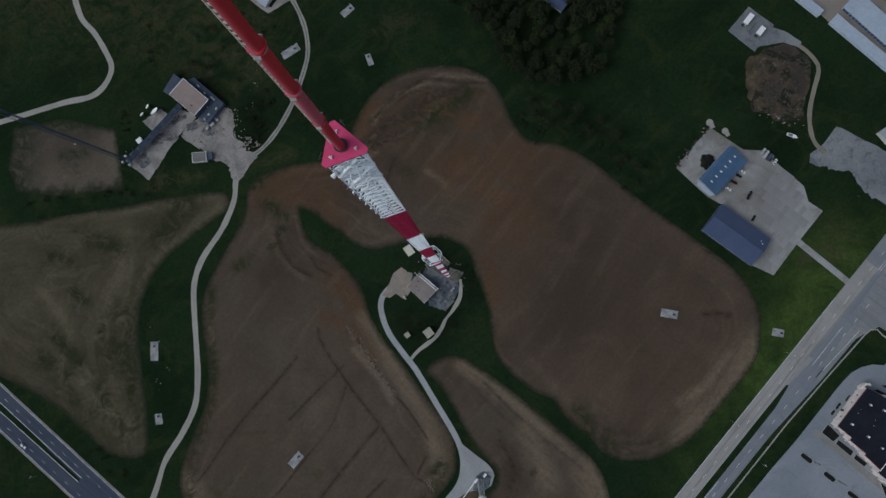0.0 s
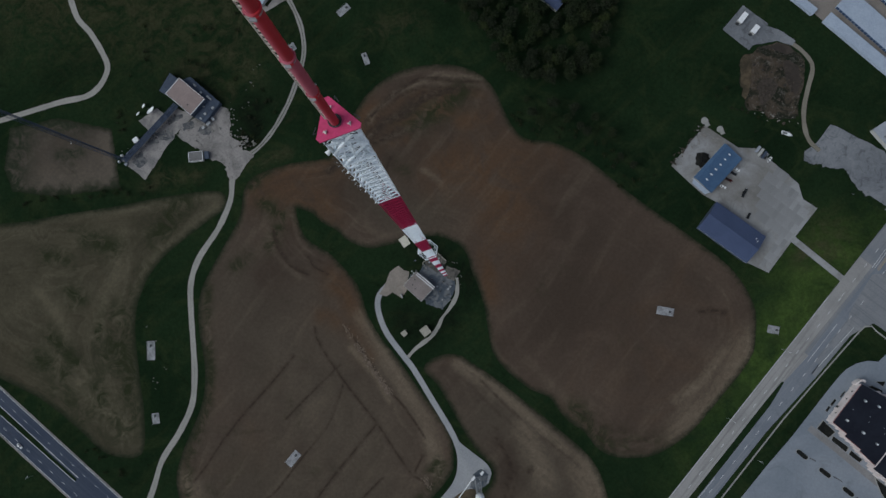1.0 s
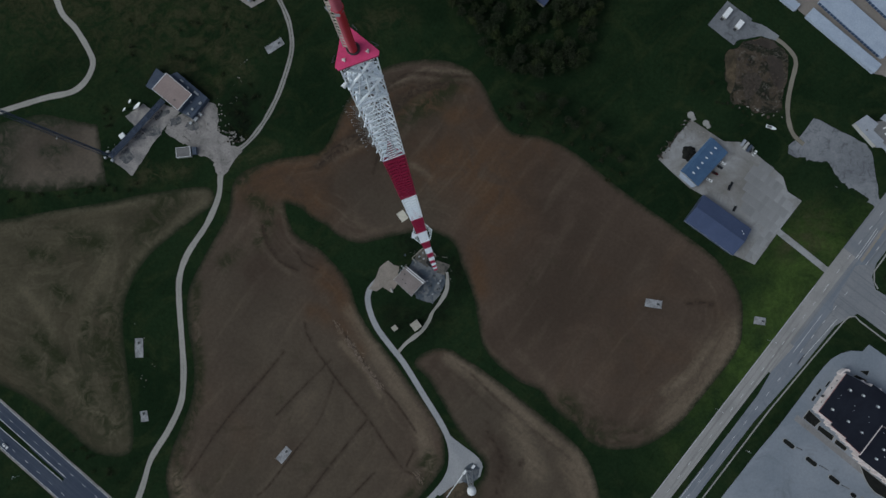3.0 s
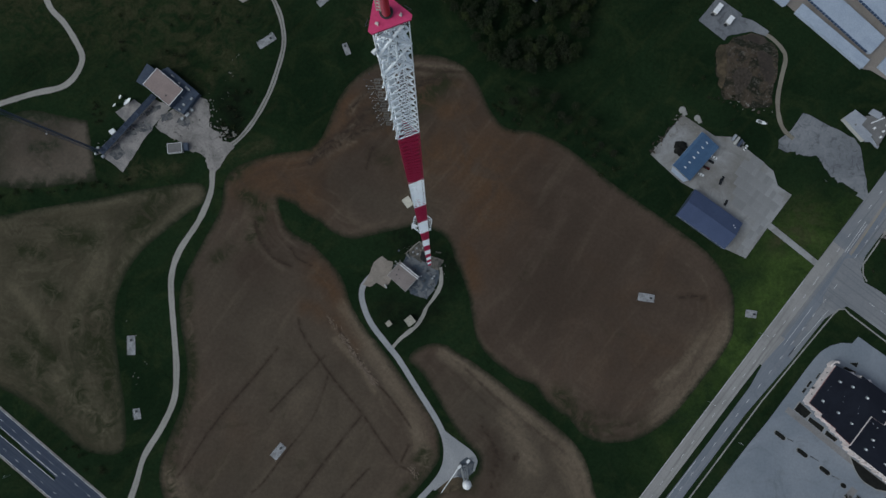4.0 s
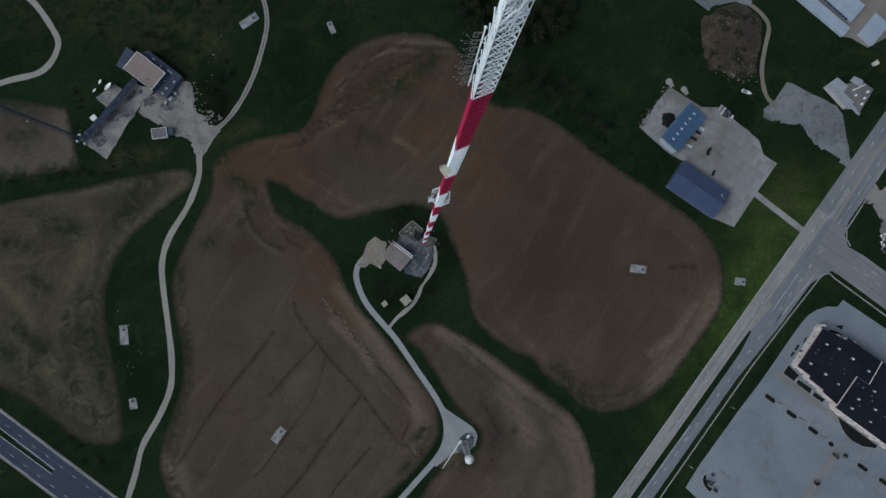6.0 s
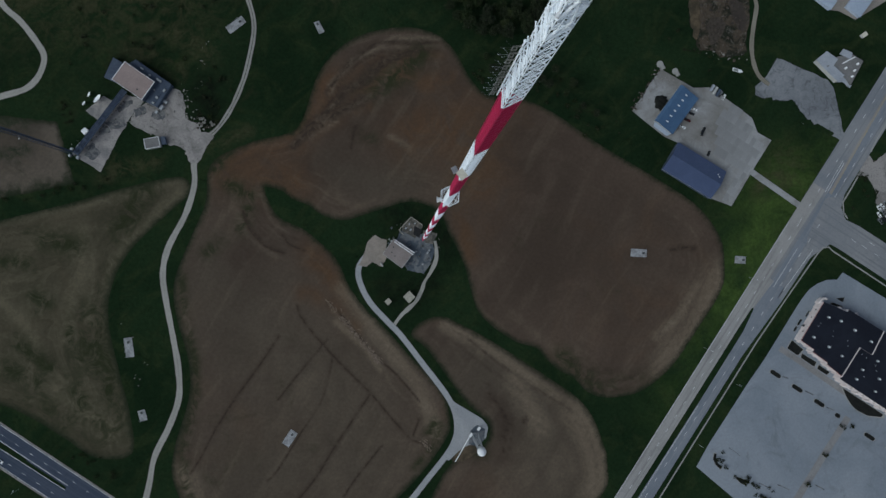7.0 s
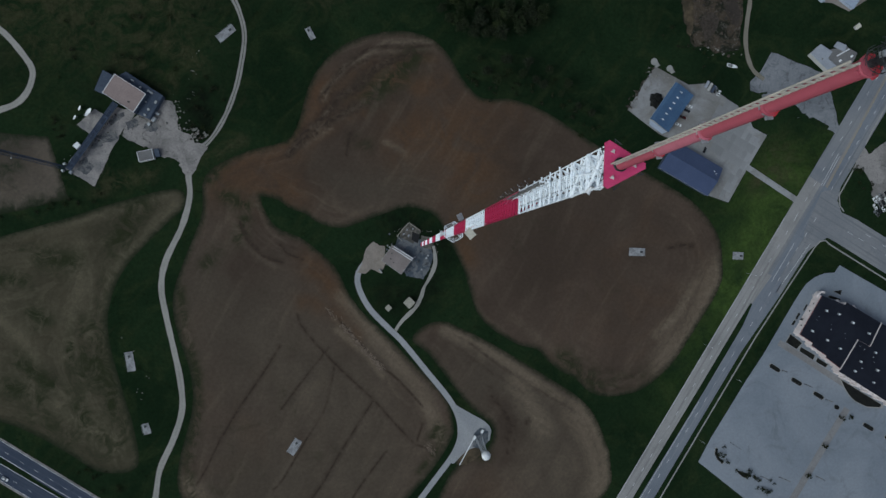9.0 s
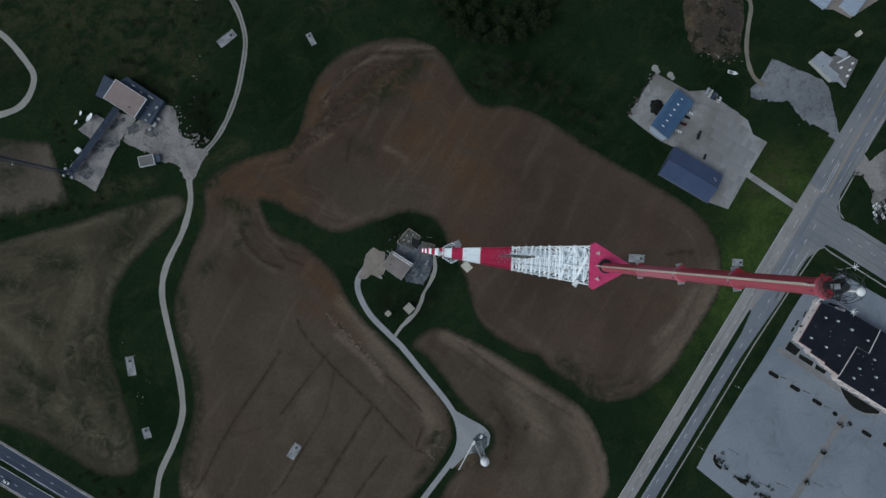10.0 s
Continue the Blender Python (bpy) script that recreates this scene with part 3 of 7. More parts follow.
def build_ground():
    near_x, near_y = np.arange(-430, 431, 5.0), np.arange(-330, 331, 5.0)
    far = np.array([500, 650, 900, 1300, 2000, 3200, 4500.0])
    xs, ys = np.r_[-far[::-1], near_x, far], np.r_[-far[::-1], near_y, far]
    gx, gy = np.meshgrid(xs, ys)
    q = np.stack([gx.ravel(), gy.ravel()], 1)
    nx, ny = len(xs), len(ys)
    faces = [(j * nx + i, j * nx + i + 1, (j + 1) * nx + i + 1, (j + 1) * nx + i) for j in range(ny - 1) for i in range(nx - 1)]
    me = bpy.data.meshes.new("ground")
    me.from_pydata([(x, y, 0.0) for x, y in q], [], faces)
    me.materials.append(GRASS)
    road = np.array([on_road(-60, -2), on_road(330, -2)])
    lush = 0.95 * np.exp(-((away(q, road, False) / 22) ** 2)) * np.clip(1 - np.abs((q - np.array(on_road(215, 0))) @ np.array(ROAD_WAY)) / 170, 0, 1)
    lush += 0.9 * np.exp(-(np.hypot(*(q - (276, 8)).T) / 34) ** 2) + 0.5 * np.exp(-(np.hypot(*(q - (232, -52)).T) / 30) ** 2)
    me.attributes.new("lush", "FLOAT", "POINT").data.foreach_set("value", np.clip(lush, 0, 1).astype(np.float32))
    # blotches where the grass is darker: yard rim, station wing, mast compound
    dark_grass = 0.9 * np.exp(-((away(q, np.array([(-152, 125), (-146, 110), (-155, 103)], float), False) / 11) ** 2)) + 0.5 * np.exp(-((away(q, np.array([(-224, 140), (-206, 158), (-180, 140)], float), False) / 8) ** 2))
    dark_grass += 0.6 * np.exp(-((away(q, np.array([(-30, -35), (-12, -42), (4, -30), (14, 0), (-20, 22)], float), False) / 13) ** 2))
    me.attributes.new("dark_grass", "FLOAT", "POINT").data.foreach_set("value", np.clip(dark_grass, 0, 1).astype(np.float32))
    dry = np.zeros(len(q))
    for strength, spread_m, line in ((0.9, 7, ((-205, 162), (-186, 154), (-170, 140))), (0.7, 9, ((-196, 178), (-165, 168), (-150, 152))), (0.8, 4, ((-232, 66), (-214, 70), (-192, 73))), (0.7, 5, ((-225, 78), (-205, 74), (-190, 76))),
                                     (0.8, 5, ((-150, 82), (-138, 88), (-124, 92))), (0.9, 9, ((268, 18), (280, 22))), (0.6, 14, ((284, 40), (292, 20))), (0.5, 12, ((-60, 190), (-30, 196))), (0.6, 45, ((-330, 215), (-240, 205), (-170, 200)))):
        dry = np.maximum(dry, strength * np.exp(-((away(q, np.array(line, float), False) / spread_m) ** 2)))
    me.attributes.new("dry", "FLOAT", "POINT").data.foreach_set("value", dry.astype(np.float32))
    return tagged(new("ground", me), "dark rough grassland with patches of dry growth", "ground", "", "structure")


build_ground()
FIELD_MAIN = [(-83.2, 96.8), (-66.2, 134), (-40.2, 156.2), (-5.4, 162.9), (20.7, 157.2), (35.9, 143), (47.4, 118.7), (59.5, 105.4), (81.3, 102.3), (107.3, 89.1),
              (141.7, 61.4), (184.7, 30.7), (214.6, 6.6), (230.4, -19.4), (231.3, -42.9), (229.5, -54.5), (225.8, -61.4), (218.2, -72.2), (209.2, -82.8), (198.3, -96.1), (185.7, -110.5), (175.5, -119.4), (154.5, -131.3), (128.8, -133.1),
              (114.1, -127.1), (104, -115), (93.4, -108.4), (83.3, -97.1), (78.3, -90.2), (64.7, -84.8), (54.5, -77.7), (44.4, -69), (36.4, -58.2), (33.2, -46.2), (30.9, -32.5), (28.6, -20.5), (24.5, -8.4), (19.5, 3.2),
              (13.2, 19.8), (-6, 29.3), (-27.5, 26), (-48.8, 20.9), (-55.8, 19.3), (-67.2, 21.6), (-76.9, 26.8), (-84, 33.3), (-95.4, 39), (-102.1, 45.5), (-114.7, 49.5)]
FIELD_SOUTHWEST = [(-114.3, 43.5), (-112.3, 37.9), (-108.5, 29.4), (-102.3, 23.3), (-89.7, 16.3), (-83, 10.3), (-74.6, 1.6), (-67.5, -7), (-63.4, -15.6), (-60.5, -25.4), (-55.1, -36.9),
                   (-49.7, -45.5), (-43.9, -52.4), (-34.3, -64), (-26, -75.5), (-16.5, -88.4), (-9.4, -97), (-2.3, -106.8), (3.9, -116.7), (7.1, -128.1), (7.7, -139.4), (5, -148.9),
                   (-17, -174.5), (-48.7, -200.6), (-81.8, -224.3), (-155.8, -223), (-184.9, -194.3), (-198.6, -161.6), (-196.2, -137.2), (-183.1, -102.3),
                   (-180.7, -75.4), (-186.7, -41.9), (-186.7, -16.6), (-175.8, 8.7), (-159.4, 40.7), (-155.5, 64.3), (-145, 76), (-117.4, 85), (-96, 88)]
FIELD_SOUTH = [(-15.8, -70.7), (-6.4, -61.5), (8.4, -59.1), (21.7, -66), (42, -79.6), (64.4, -96.6), (83, -111.5), (103.7, -128.5), (115.4, -144.1), (122, -165), (124.4, -180.8), (116.7, -207.4),
               (59.6, -232), (-2, -232), (-14, -203), (-3.8, -181), (4.6, -170.7), (12.5, -165.3), (19.9, -163.4), (28.9, -161.1), (36, -153.2), (37.2, -145.4), (34, -139), (28.5, -134), (20, -124), (12, -111), (-4.4, -83.4)]
FIELD_WEST = [(-375.9, 22.5), (-318.6, 38.3), (-293.8, 43.3), (-256.3, 49.6), (-214.5, 58), (-174.5, 62.2), (-170.1, 49.3), (-188.8, 34.4), (-217.7, 9), (-231.8, -16.3),
              (-235.4, -41.5), (-230.4, -79), (-225.6, -108), (-226.5, -137), (-252, -137.5), (-274, -120.5), (-303, -99), (-372.8, -56.9)]
FIELD_NORTHWEST = [(-341.2, 110.2), (-303.5, 118.6), (-260.6, 110), (-251.7, 63.6), (-304.6, 57.3), (-335.9, 60.5), (-343.7, 78.1)]
RUTS_SOUTH = [(1.3, ((-114, -63), (-131, -84), (-150, -106), (-166, -127))),
              (0.8, ((-166, -127), (-178, -146), (-185, -155))),
              (1, ((-79, -69), (-104, -94), (-118, -109))),
              (0.7, ((-75, -81), (-86, -112), (-105, -137), (-123, -161), (-130, -167))),
              (1.3, ((-51, -113), (-78, -146), (-96, -170), (-112, -186))),
              (1, ((-46, -152), (-67, -174), (-76, -185))),
              (1.2, ((-98, -42), (-97, -48), (-88, -63), (-71, -86), (-51, -110), (-34, -134), (-23, -149))),
              (0.9, ((-23, -150), (-16, -136))),
              (0.7, ((-23, -149), (-14, -153))),
              (0.8, ((-68, -49), (-45, -82), (-29, -100), (-14, -121)))]
RUTS_NORTH = [(1, ((-58, 122), (-47, 134), (-31, 146))),
              (1, ((-30, 148), (-21, 152), (-8, 152), (2, 149))),
              (2.2, ((-92, 78), (-77, 90), (-62, 98), (-48, 105), (-34, 109))),
              (1.8, ((-80, 92), (-64, 102), (-47, 118), (-31, 125), (-21, 136), (-1, 143), (9, 145))),
              (0.9, ((-48, 74), (-46, 82), (-43, 90))),
              (1, ((-132, 33), (-129, 20), (-118, 5), (-105, -1))),
              (0.9, ((-105, 13), (-100, 5), (-90, 0))),
              (1.3, ((190, -25), (199, -24), (209, -26)))]
field = sheet("ploughed_field", FIELD_MAIN + FIELD_SOUTHWEST, 0.03, SOIL, 2.2, lines=[line for _, line in RUTS_SOUTH + RUTS_NORTH], label="broad brown ploughed field crossed by dark wheel tracks", category="field")
south = sheet("ploughed_field", FIELD_SOUTH, 0.04, SOIL, 2.2, label="small brown ploughed field beside the paved drive", category="field")
west = sheet("stubble_field", FIELD_WEST, 0.03, STUBBLE, 2.4, label="olive-brown weedy stubble field with faint swaths", category="field")
northwest = sheet("fallow_field", FIELD_NORTHWEST, 0.03, FALLOW, 3.5, smooth=False, ragged=0.8, label="small square fallow field of bare brown soil", category="field")


def laid(ob, name, *lines):
    """What lies on a field, thickest along given lines: (metres of spread, points)."""
    n = len(ob.data.vertices)
    co = np.empty(3 * n, np.float32)
    ob.data.vertices.foreach_get("co", co)
    q = co.reshape(-1, 3)[:, :2].astype(float)
    value = np.zeros(n)
    for spread_m, *pts in lines:
        value = np.maximum(value, np.exp(-((away(q, np.array(pts, float), False) / spread_m) ** 2)))
    ob.data.attributes.new(name, "FLOAT", "POINT").data.foreach_set("value", value.astype(np.float32))


def drawn(ob, name, strength, spread_m, *lines):
    """Adds soft strokes to what lies on a field: smooth lines, ragged in width and strength along the way."""
    n = len(ob.data.vertices)
    co = np.empty(3 * n, np.float32)
    ob.data.vertices.foreach_get("co", co)
    q = co.reshape(-1, 3)[:, :2].astype(float)
    layer = ob.data.attributes.get(name) or ob.data.attributes.new(name, "FLOAT", "POINT")
    value = np.zeros(n, np.float32)
    layer.data.foreach_get("value", value)
    best = np.full(n, 1e9)
    for line in lines:
        best = np.minimum(best, away(q, spline(line, False, 4.0), False))
    near = np.where(best < 3 * spread_m)[0]
    patchy = np.array([0.75 + 0.7 * noise.noise((q[k, 0] * 0.09, q[k, 1] * 0.09, 5.0)) for k in near])
    value[near] = np.maximum(value[near], strength * np.clip(patchy, 0, 1) * np.exp(-((best[near] / spread_m) ** 2)))
    layer.data.foreach_set("value", value)


laid(field, "straw", (6, (-63, -31), (-38, -73), (-13, -111), (-3, -145)), (3, (-70, -56), (-51, -76), (-41, -94)), (12, (228, -46), (210, -76), (192, -98), (178, -110)), (4, (208, -54), (192, -76), (172, -91)),
     (2, (-60, 122), (-40, 140), (-8, 155), (26, 152)), (6, (-190, -154), (-183, -176)))
laid(field, "clay", (14, (-139, 71), (-122, 73), (-87, 88), (-74, 108), (-61, 126)), (17, (-140, 67), (-115, 60), (-95, 51)), (26, (6, 81), (45, 83), (44, 42)), (10, (-85, -3), (-63, -34)), (9, (-20, 133), (10, 118), (30, 120)), (8, (30, 20), (34, -15)))
laid(field, "weeds", (4, (-181, -10), (-181, -40), (-176, -75), (-178, -102), (-190, -140), (-191, -165), (-178, -195)), (3, (1, -140), (-4, -152), (-22, -170)), (10, (-26, 118), (-10, 125), (4, 135), (11, 142)), (6, (-141, 54), (-126, 44)), (6, (-135, 20), (-128, 34)), (8, (98, -99), (121, -124)), (5, (-161, 4), (-150, 13)), (4, (-12, -150), (-4, -138)), (5, (-150, 66), (-140, 76)))
laid(field, "damp", (34, (-50, 88), (0, 104)), (22, (-96, 58), (-84, 66)), (26, (-64, 112), (-30, 128), (10, 136), (30, 118)), (20, (-130, 66), (-100, 62)), (44, (75, 78), (96, 36), (88, -28)), (16, (-110, 50), (-120, 20), (-135, 0)), (8, (164, -26), (168, -24)), (8, (-113, -139), (-109, -136)))
laid(field, "ash", (20, (-66, 66), (-41, 47), (-7, 48)), (60, (-150, -20), (-130, -60), (-80, -110), (-70, -160), (-150, -170)), (25, (-40, 110), (0, 120)))
laid(south, "rut", (0.8, (39, -121), (49, -136), (52, -145), (48, -155), (46, -165)), (1.6, (63, -145), (65, -142)))
laid(south, "damp", (10, (44, -128), (50, -146), (46, -166)), (8, (10, -164), (30, -163)))
laid(south, "ash", (45, (40, -110), (80, -150), (90, -190)))
laid(field, "rut", *[(w, *line) for w, line in RUTS_SOUTH], *[(1.5 * w, *line) for w, line in RUTS_NORTH])
laid(south, "straw", (9, (60, -112), (75, -150)), (14, (106, -142), (118, -165), (119, -185), (113, -205)), (5, (10, -66), (48, -92), (90, -130)))
laid(south, "weeds", (5, (20, -160), (30, -166)))
laid(northwest, "straw", (9, (-310, 70), (-290, 68), (-260, 76), (-262, 100)))
laid(northwest, "weeds", (14, (-338, 72), (-334, 104)), (9, (-320, 114), (-285, 114)), (5, (-340, 62), (-300, 60), (-256, 66)), (5, (-300, 88), (-285, 92)))
laid(west, "straw", (4, (-304, 42), (-260, 47), (-231, 50), (-198, 58), (-174, 60)), (5, (-235, -18), (-229, 2), (-215, 21), (-197, 31), (-177, 50)), (6, (-248, 29), (-252, -4), (-263, -28), (-268, -52)), (3, (-243, 3), (-250, -38)), (9, (-276, -84), (-254, -106), (-240, -118)), (4, (-311, -17), (-294, -36), (-288, -53)))
laid(west, "weeds", (12, (-203, 53), (-214, 42), (-220, 26)), (16, (-248, -38), (-247, -63), (-238, -77)), (6, (-308, 11), (-290, 9)), (6, (-287, -16), (-278, -22)), (9, (-309, -67), (-290, -78)), (5, (-262, -40), (-264, -56)), (10, (-275, 24), (-255, 18)), (8, (-300, -50), (-280, -70)))
for ridge in (((-92, 78), (-77, 90), (-62, 98), (-48, 105), (-34, 109)), ((-80, 92), (-64, 102), (-47, 118), (-31, 125), (-21, 136), (-1, 143), (9, 145)), ((-60, 116), (-50, 130), (-33, 143), (-12, 148), (10, 147), (26, 146))):
    p = spline(ridge, False, 4.0)
    way = np.gradient(p, axis=0)
    side = np.stack([-way[:, 1], way[:, 0]], 1) / np.hypot(*way.T)[:, None]
    drawn(field, "straw", 0.8, 1.5, p)
    drawn(field, "rut", 1.0, 1.3, p + 2.8 * side, p - 2.8 * side)
    drawn(field, "clay", 0.8, 5.0, p - 6.0 * side)
drawn(field, "rut", 0.3, 0.9, ((158, -37), (170, -46), (183, -58)), ((150, -74), (164, -79), (178, -91)), ((104, -92), (118, -104), (130, -111)))
drawn(field, "straw", 0.6, 1.6, ((-72, -47), (-61, -64), (-51, -79), (-43, -87), (-38, -93)), ((-65, -51), (-56, -66), (-45, -84)))
drawn(field, "straw", 0.45, 1.5, ((-38, -95), (-34, -107), (-23, -119)), ((-7, -133), (-9, -146), (-21, -157)), ((-2, -126), (0, -140), (-7, -153)), ((-52, -118), (-66, -136), (-79, -153)))
drawn(field, "straw", 0.7, 2.2, ((-87, 86), (-66, 95), (-44, 104), (-31, 112)), ((-89, 81), (-74, 87), (-57, 95)))
drawn(field, "straw", 0.8, 2.5, ((-14, 144), (-1, 147)), ((-18, 80), (-10, 75), (-4, 70)))
drawn(field, "straw", 0.4, 2.5, ((-138, 35), (-133, 22), (-124, 9), (-110, -3)), ((-122, 46), (-114, 41)), ((-61, 44), (-60, 35), (-50, 30), (-35, 32)))
drawn(field, "straw", 1.0, 9, ((224, -54), (214, -69), (201, -86)))
drawn(field, "straw", 0.95, 7, ((226, -56), (219, -68), (204, -90), (187, -103), (168, -117)))
drawn(field, "straw", 0.5, 1.2, ((90, 104), (111, 90), (132, 71), (156, 54), (176, 37), (203, 17), (220, 5)))
drawn(field, "straw", 0.35, 4, ((176, -86), (193, -70), (198, -52)), ((62, -63), (81, -82), (102, -101)))
drawn(field, "clay", 0.9, 9, ((-167, 64), (-144, 58), (-128, 59), (-116, 54)), ((-138, 74), (-112, 78), (-90, 81), (-74, 90)))
drawn(field, "clay", 0.8, 7, ((-81, -5), (-67, -13)), ((-93, -32), (-70, -42), (-56, -63)))
drawn(field, "clay", 0.6, 18, ((37, 105), (61, 100), (85, 95)), ((30, 76), (31, 41), (43, 8)))
drawn(field, "damp", 0.8, 10, ((84, 59), (88, 21), (104, -12)), ((75, -12), (103, -40), (135, -76)))
drawn(field, "damp", 0.7, 5, ((-104, 64), (-87, 54), (-64, 48)), ((-64, 80), (-48, 74), (-32, 67)))
drawn(field, "weeds", 0.75, 7, ((108, -112), (126, -122), (146, -124), (160, -120)))
drawn(field, "rut", 0.6, 1.4, ((100, -106), (118, -118), (140, -122), (158, -116)), ((98, -98), (120, -111), (144, -114)), ((106, -116), (124, -127), (146, -128)))
drawn(field, "weeds", 0.9, 3, ((-162, 4), (-152, 11)), ((-159, 3), (-150, 9)))
drawn(field, "weeds", 0.8, 6, ((-18, 125), (-5, 133)), ((-40, 83), (-32, 78)), ((106, -108), (125, -116), (144, -123)))
drawn(field, "weeds", 0.6, 4, ((-44, 117), (-31, 122)), ((-114, 49), (-113, 41)), ((-138, 46), (-130, 41)))
drawn(south, "straw", 0.4, 26, ((55, -190), (80, -180), (100, -195)))
drawn(field, "damp", 0.9, 9, ((-118, 40), (-96, 14), (-78, -2), (-70, -18)))
drawn(south, "rut", 0.8, 1.3, ((38, -113), (47, -134), (49, -146), (44, -157)), ((27, -78), (50, -100), (73, -119), (101, -140)))
drawn(south, "rut", 0.5, 1, ((53, -137), (55, -148), (50, -164)), ((18, -81), (38, -100), (64, -121)))
drawn(south, "straw", 0.6, 2.5, ((61, -137), (65, -146)), ((29, -74), (55, -95), (80, -119), (105, -143), (116, -162)))
drawn(west, "straw", 0.8, 3.5, ((-213, 17), (-228, 1), (-236, -16), (-244, -39)), ((-242, 11), (-250, -8), (-262, -26), (-268, -51)))
drawn(west, "straw", 0.8, 2, ((-312, 37), (-291, 43), (-259, 49)), ((-180, 55), (-197, 38), (-213, 17)))
drawn(west, "straw", 0.5, 8, ((-274, -15), (-291, -30), (-284, -50)))
drawn(west, "straw", 0.3, 3, ((-262, -102), (-250, -118), (-236, -127)), ((-246, -100), (-240, -112)))
drawn(west, "straw", 0.5, 3, ((-306, -54), (-292, -71), (-274, -96), (-258, -117)), ((-298, -71), (-282, -92)))
drawn(west, "weeds", 0.8, 6, ((-281, -13), (-285, -26)), ((-303, 10), (-289, 6)), ((-226, 7), (-238, -12), (-246, -30)))
drawn(west, "weeds", 1.0, 15, ((-241, -40), (-243, -70), (-238, -100), (-236, -118)), ((-266, -85), (-254, -105), (-244, -124)), ((-292, -92), (-272, -106)))
drawn(field, "straw", 0.24, 38, ((-100, -85), (-62, -125), (-40, -165)), ((-120, -130), (-85, -170)))
drawn(west, "weeds", 0.7, 9, ((-256, -39), (-260, -63), (-248, -80)), ((-310, -70), (-298, -79)))
drawn(west, "damp", 0.9, 5, ((-218, 40), (-209, 28)), ((-232, 7), (-242, -10), (-250, -28)), ((-256, -30), (-264, -55)))
# loose straw raked into a broken line beside the wheel track
litter_rnd = random.Random(31)
litter = Geo()
for a, b, count in (((-66.5, -53), (-40.5, -89.5), 230), ((-77, -38), (-66, -53), 24), ((-15, -150), (-9, -158), 26)):
    for _ in range(count):
        f = litter_rnd.random()
        x = a[0] + f * (b[0] - a[0]) + litter_rnd.gauss(0, 1.1)
        y = a[1] + f * (b[1] - a[1]) + litter_rnd.gauss(0, 1.1)
        litter.box((x, y, 0.1), (litter_rnd.uniform(0.7, 2.6), litter_rnd.uniform(0.25, 0.6), litter_rnd.uniform(0.1, 0.3)), litter_rnd.gauss(-54, 30))
straw_line = part("straw_litter", litter, DRY_STRAW)
tagged(straw_line, "broken line of pale loose straw on brown soil", "straw", kind="stuff")

# ---- lanes ----
ribbon("road", [(-298.8, 215), (-292, 198.3), (-281.1, 186.4), (-270, 168.8), (-266.3, 157.9), (-271.5, 144.7), (-281.8, 136), (-300.6, 131.6), (-321.4, 125.1), (-400, 100)], 4.8, 0.09, GRAVEL_LANE, label="pale gravel lane bending through dark grass", category="lane", ragged=0.15)
ribbon("road", [(-160.9, 86.8), (-164.9, 73), (-165.9, 55.8), (-174.1, 34.3), (-188.4, 10.9), (-194, -8.1), (-193.2, -29.2), (-190.1, -58.6), (-188.5, -79.5), (-189.8, -100.2), (-198.5, -120.7),
                (-210.5, -141.1), (-216.2, -161.4), (-223.9, -185.6), (-240, -240)], 4.7, 0.09, GRAVEL_LANE, label="long pale gravel lane winding along the fields", category="lane", ragged=0.2)
ribbon("road", [(-160.9, 86.8), (-147.4, 94.6), (-134.7, 109.9), (-124.2, 129.6), (-117.9, 147.2), (-112.5, 169.3), (-114, 187.1), (-119.3, 202.6), (-130, 222)], 3.9, 0.085, RUTTED_LANE,
       label="twin-rutted gravel lane curving up to a house", category="lane", ragged=0.25)
ribbon("road", [(-60, -228), (-27.9, -194.8), (-11.2, -177.5), (1.5, -164.5), (9.9, -153.1), (12.5, -142), (11.2, -129.5), (5.1, -115.7), (-8.7, -93.8), (-23.4, -70.6), (-31.9, -60), (-44.6, -43),
                (-50.9, -26), (-49.7, -15.4), (-42.4, -7)], 4.6, 0.1, PAVED_LANE, label="pale paved drive leading to the tower compound", category="lane")
ribbon("road", [(-29.5, -64.5), (-22.3, -56), (-16, -51), (-9.8, -46), (-4.6, -38), (-2.3, -32.5), (3, -25.5), (8, -16.5), (9, -8), (8.5, -2)], 3.0, 0.095, GRAVEL_LANE, label="narrow gravel loop round the tower compound", category="lane", ragged=0.6, step=1.5)
sheet("pavement", [(9.5, -122), (13, -125), (21.9, -131.7), (32, -139.3), (35.8, -146.4), (33.6, -153.5), (25, -157), (15.5, -159), (4, -167.5), (1, -166), (9.5, -148.2), (12, -136)], 0.105, PAVED_LANE, smooth=True, label="pale paved turnaround", category="pavement")
sheet("pavement", [(-50.5, -15), (-46.5, -9.5), (-42, 2), (-36, 6.8), (-31.8, 3), (-27.3, 2.5), (-28.5, -4.5), (-26.3, -7.6), (-33.5, -17.9), (-39.8, -13.7), (-44.5, -16.5)], 0.105, TAN_GRAVEL, smooth=False, ragged=0.6, label="tan gravel forecourt of the transmitter building", category="pavement")
ribbon("road", [(282, 97), (276, 102.5), (272.6, 108.5), (270.7, 118.6), (271, 130.3), (274.2, 145), (278.2, 160.5), (275.5, 168.7), (266, 178.3), (253, 183.7), (238, 181.5)], 3.5, 0.09, DIRT_LANE, label="tan dirt track round a spoil pit", category="lane", ragged=0.35)
ribbon("road", [(257, 32.6), (298.5, -1.5)], 4.8, 0.09, CONCRETE, smooth=False, label="straight concrete driveway to the county road", category="driveway")


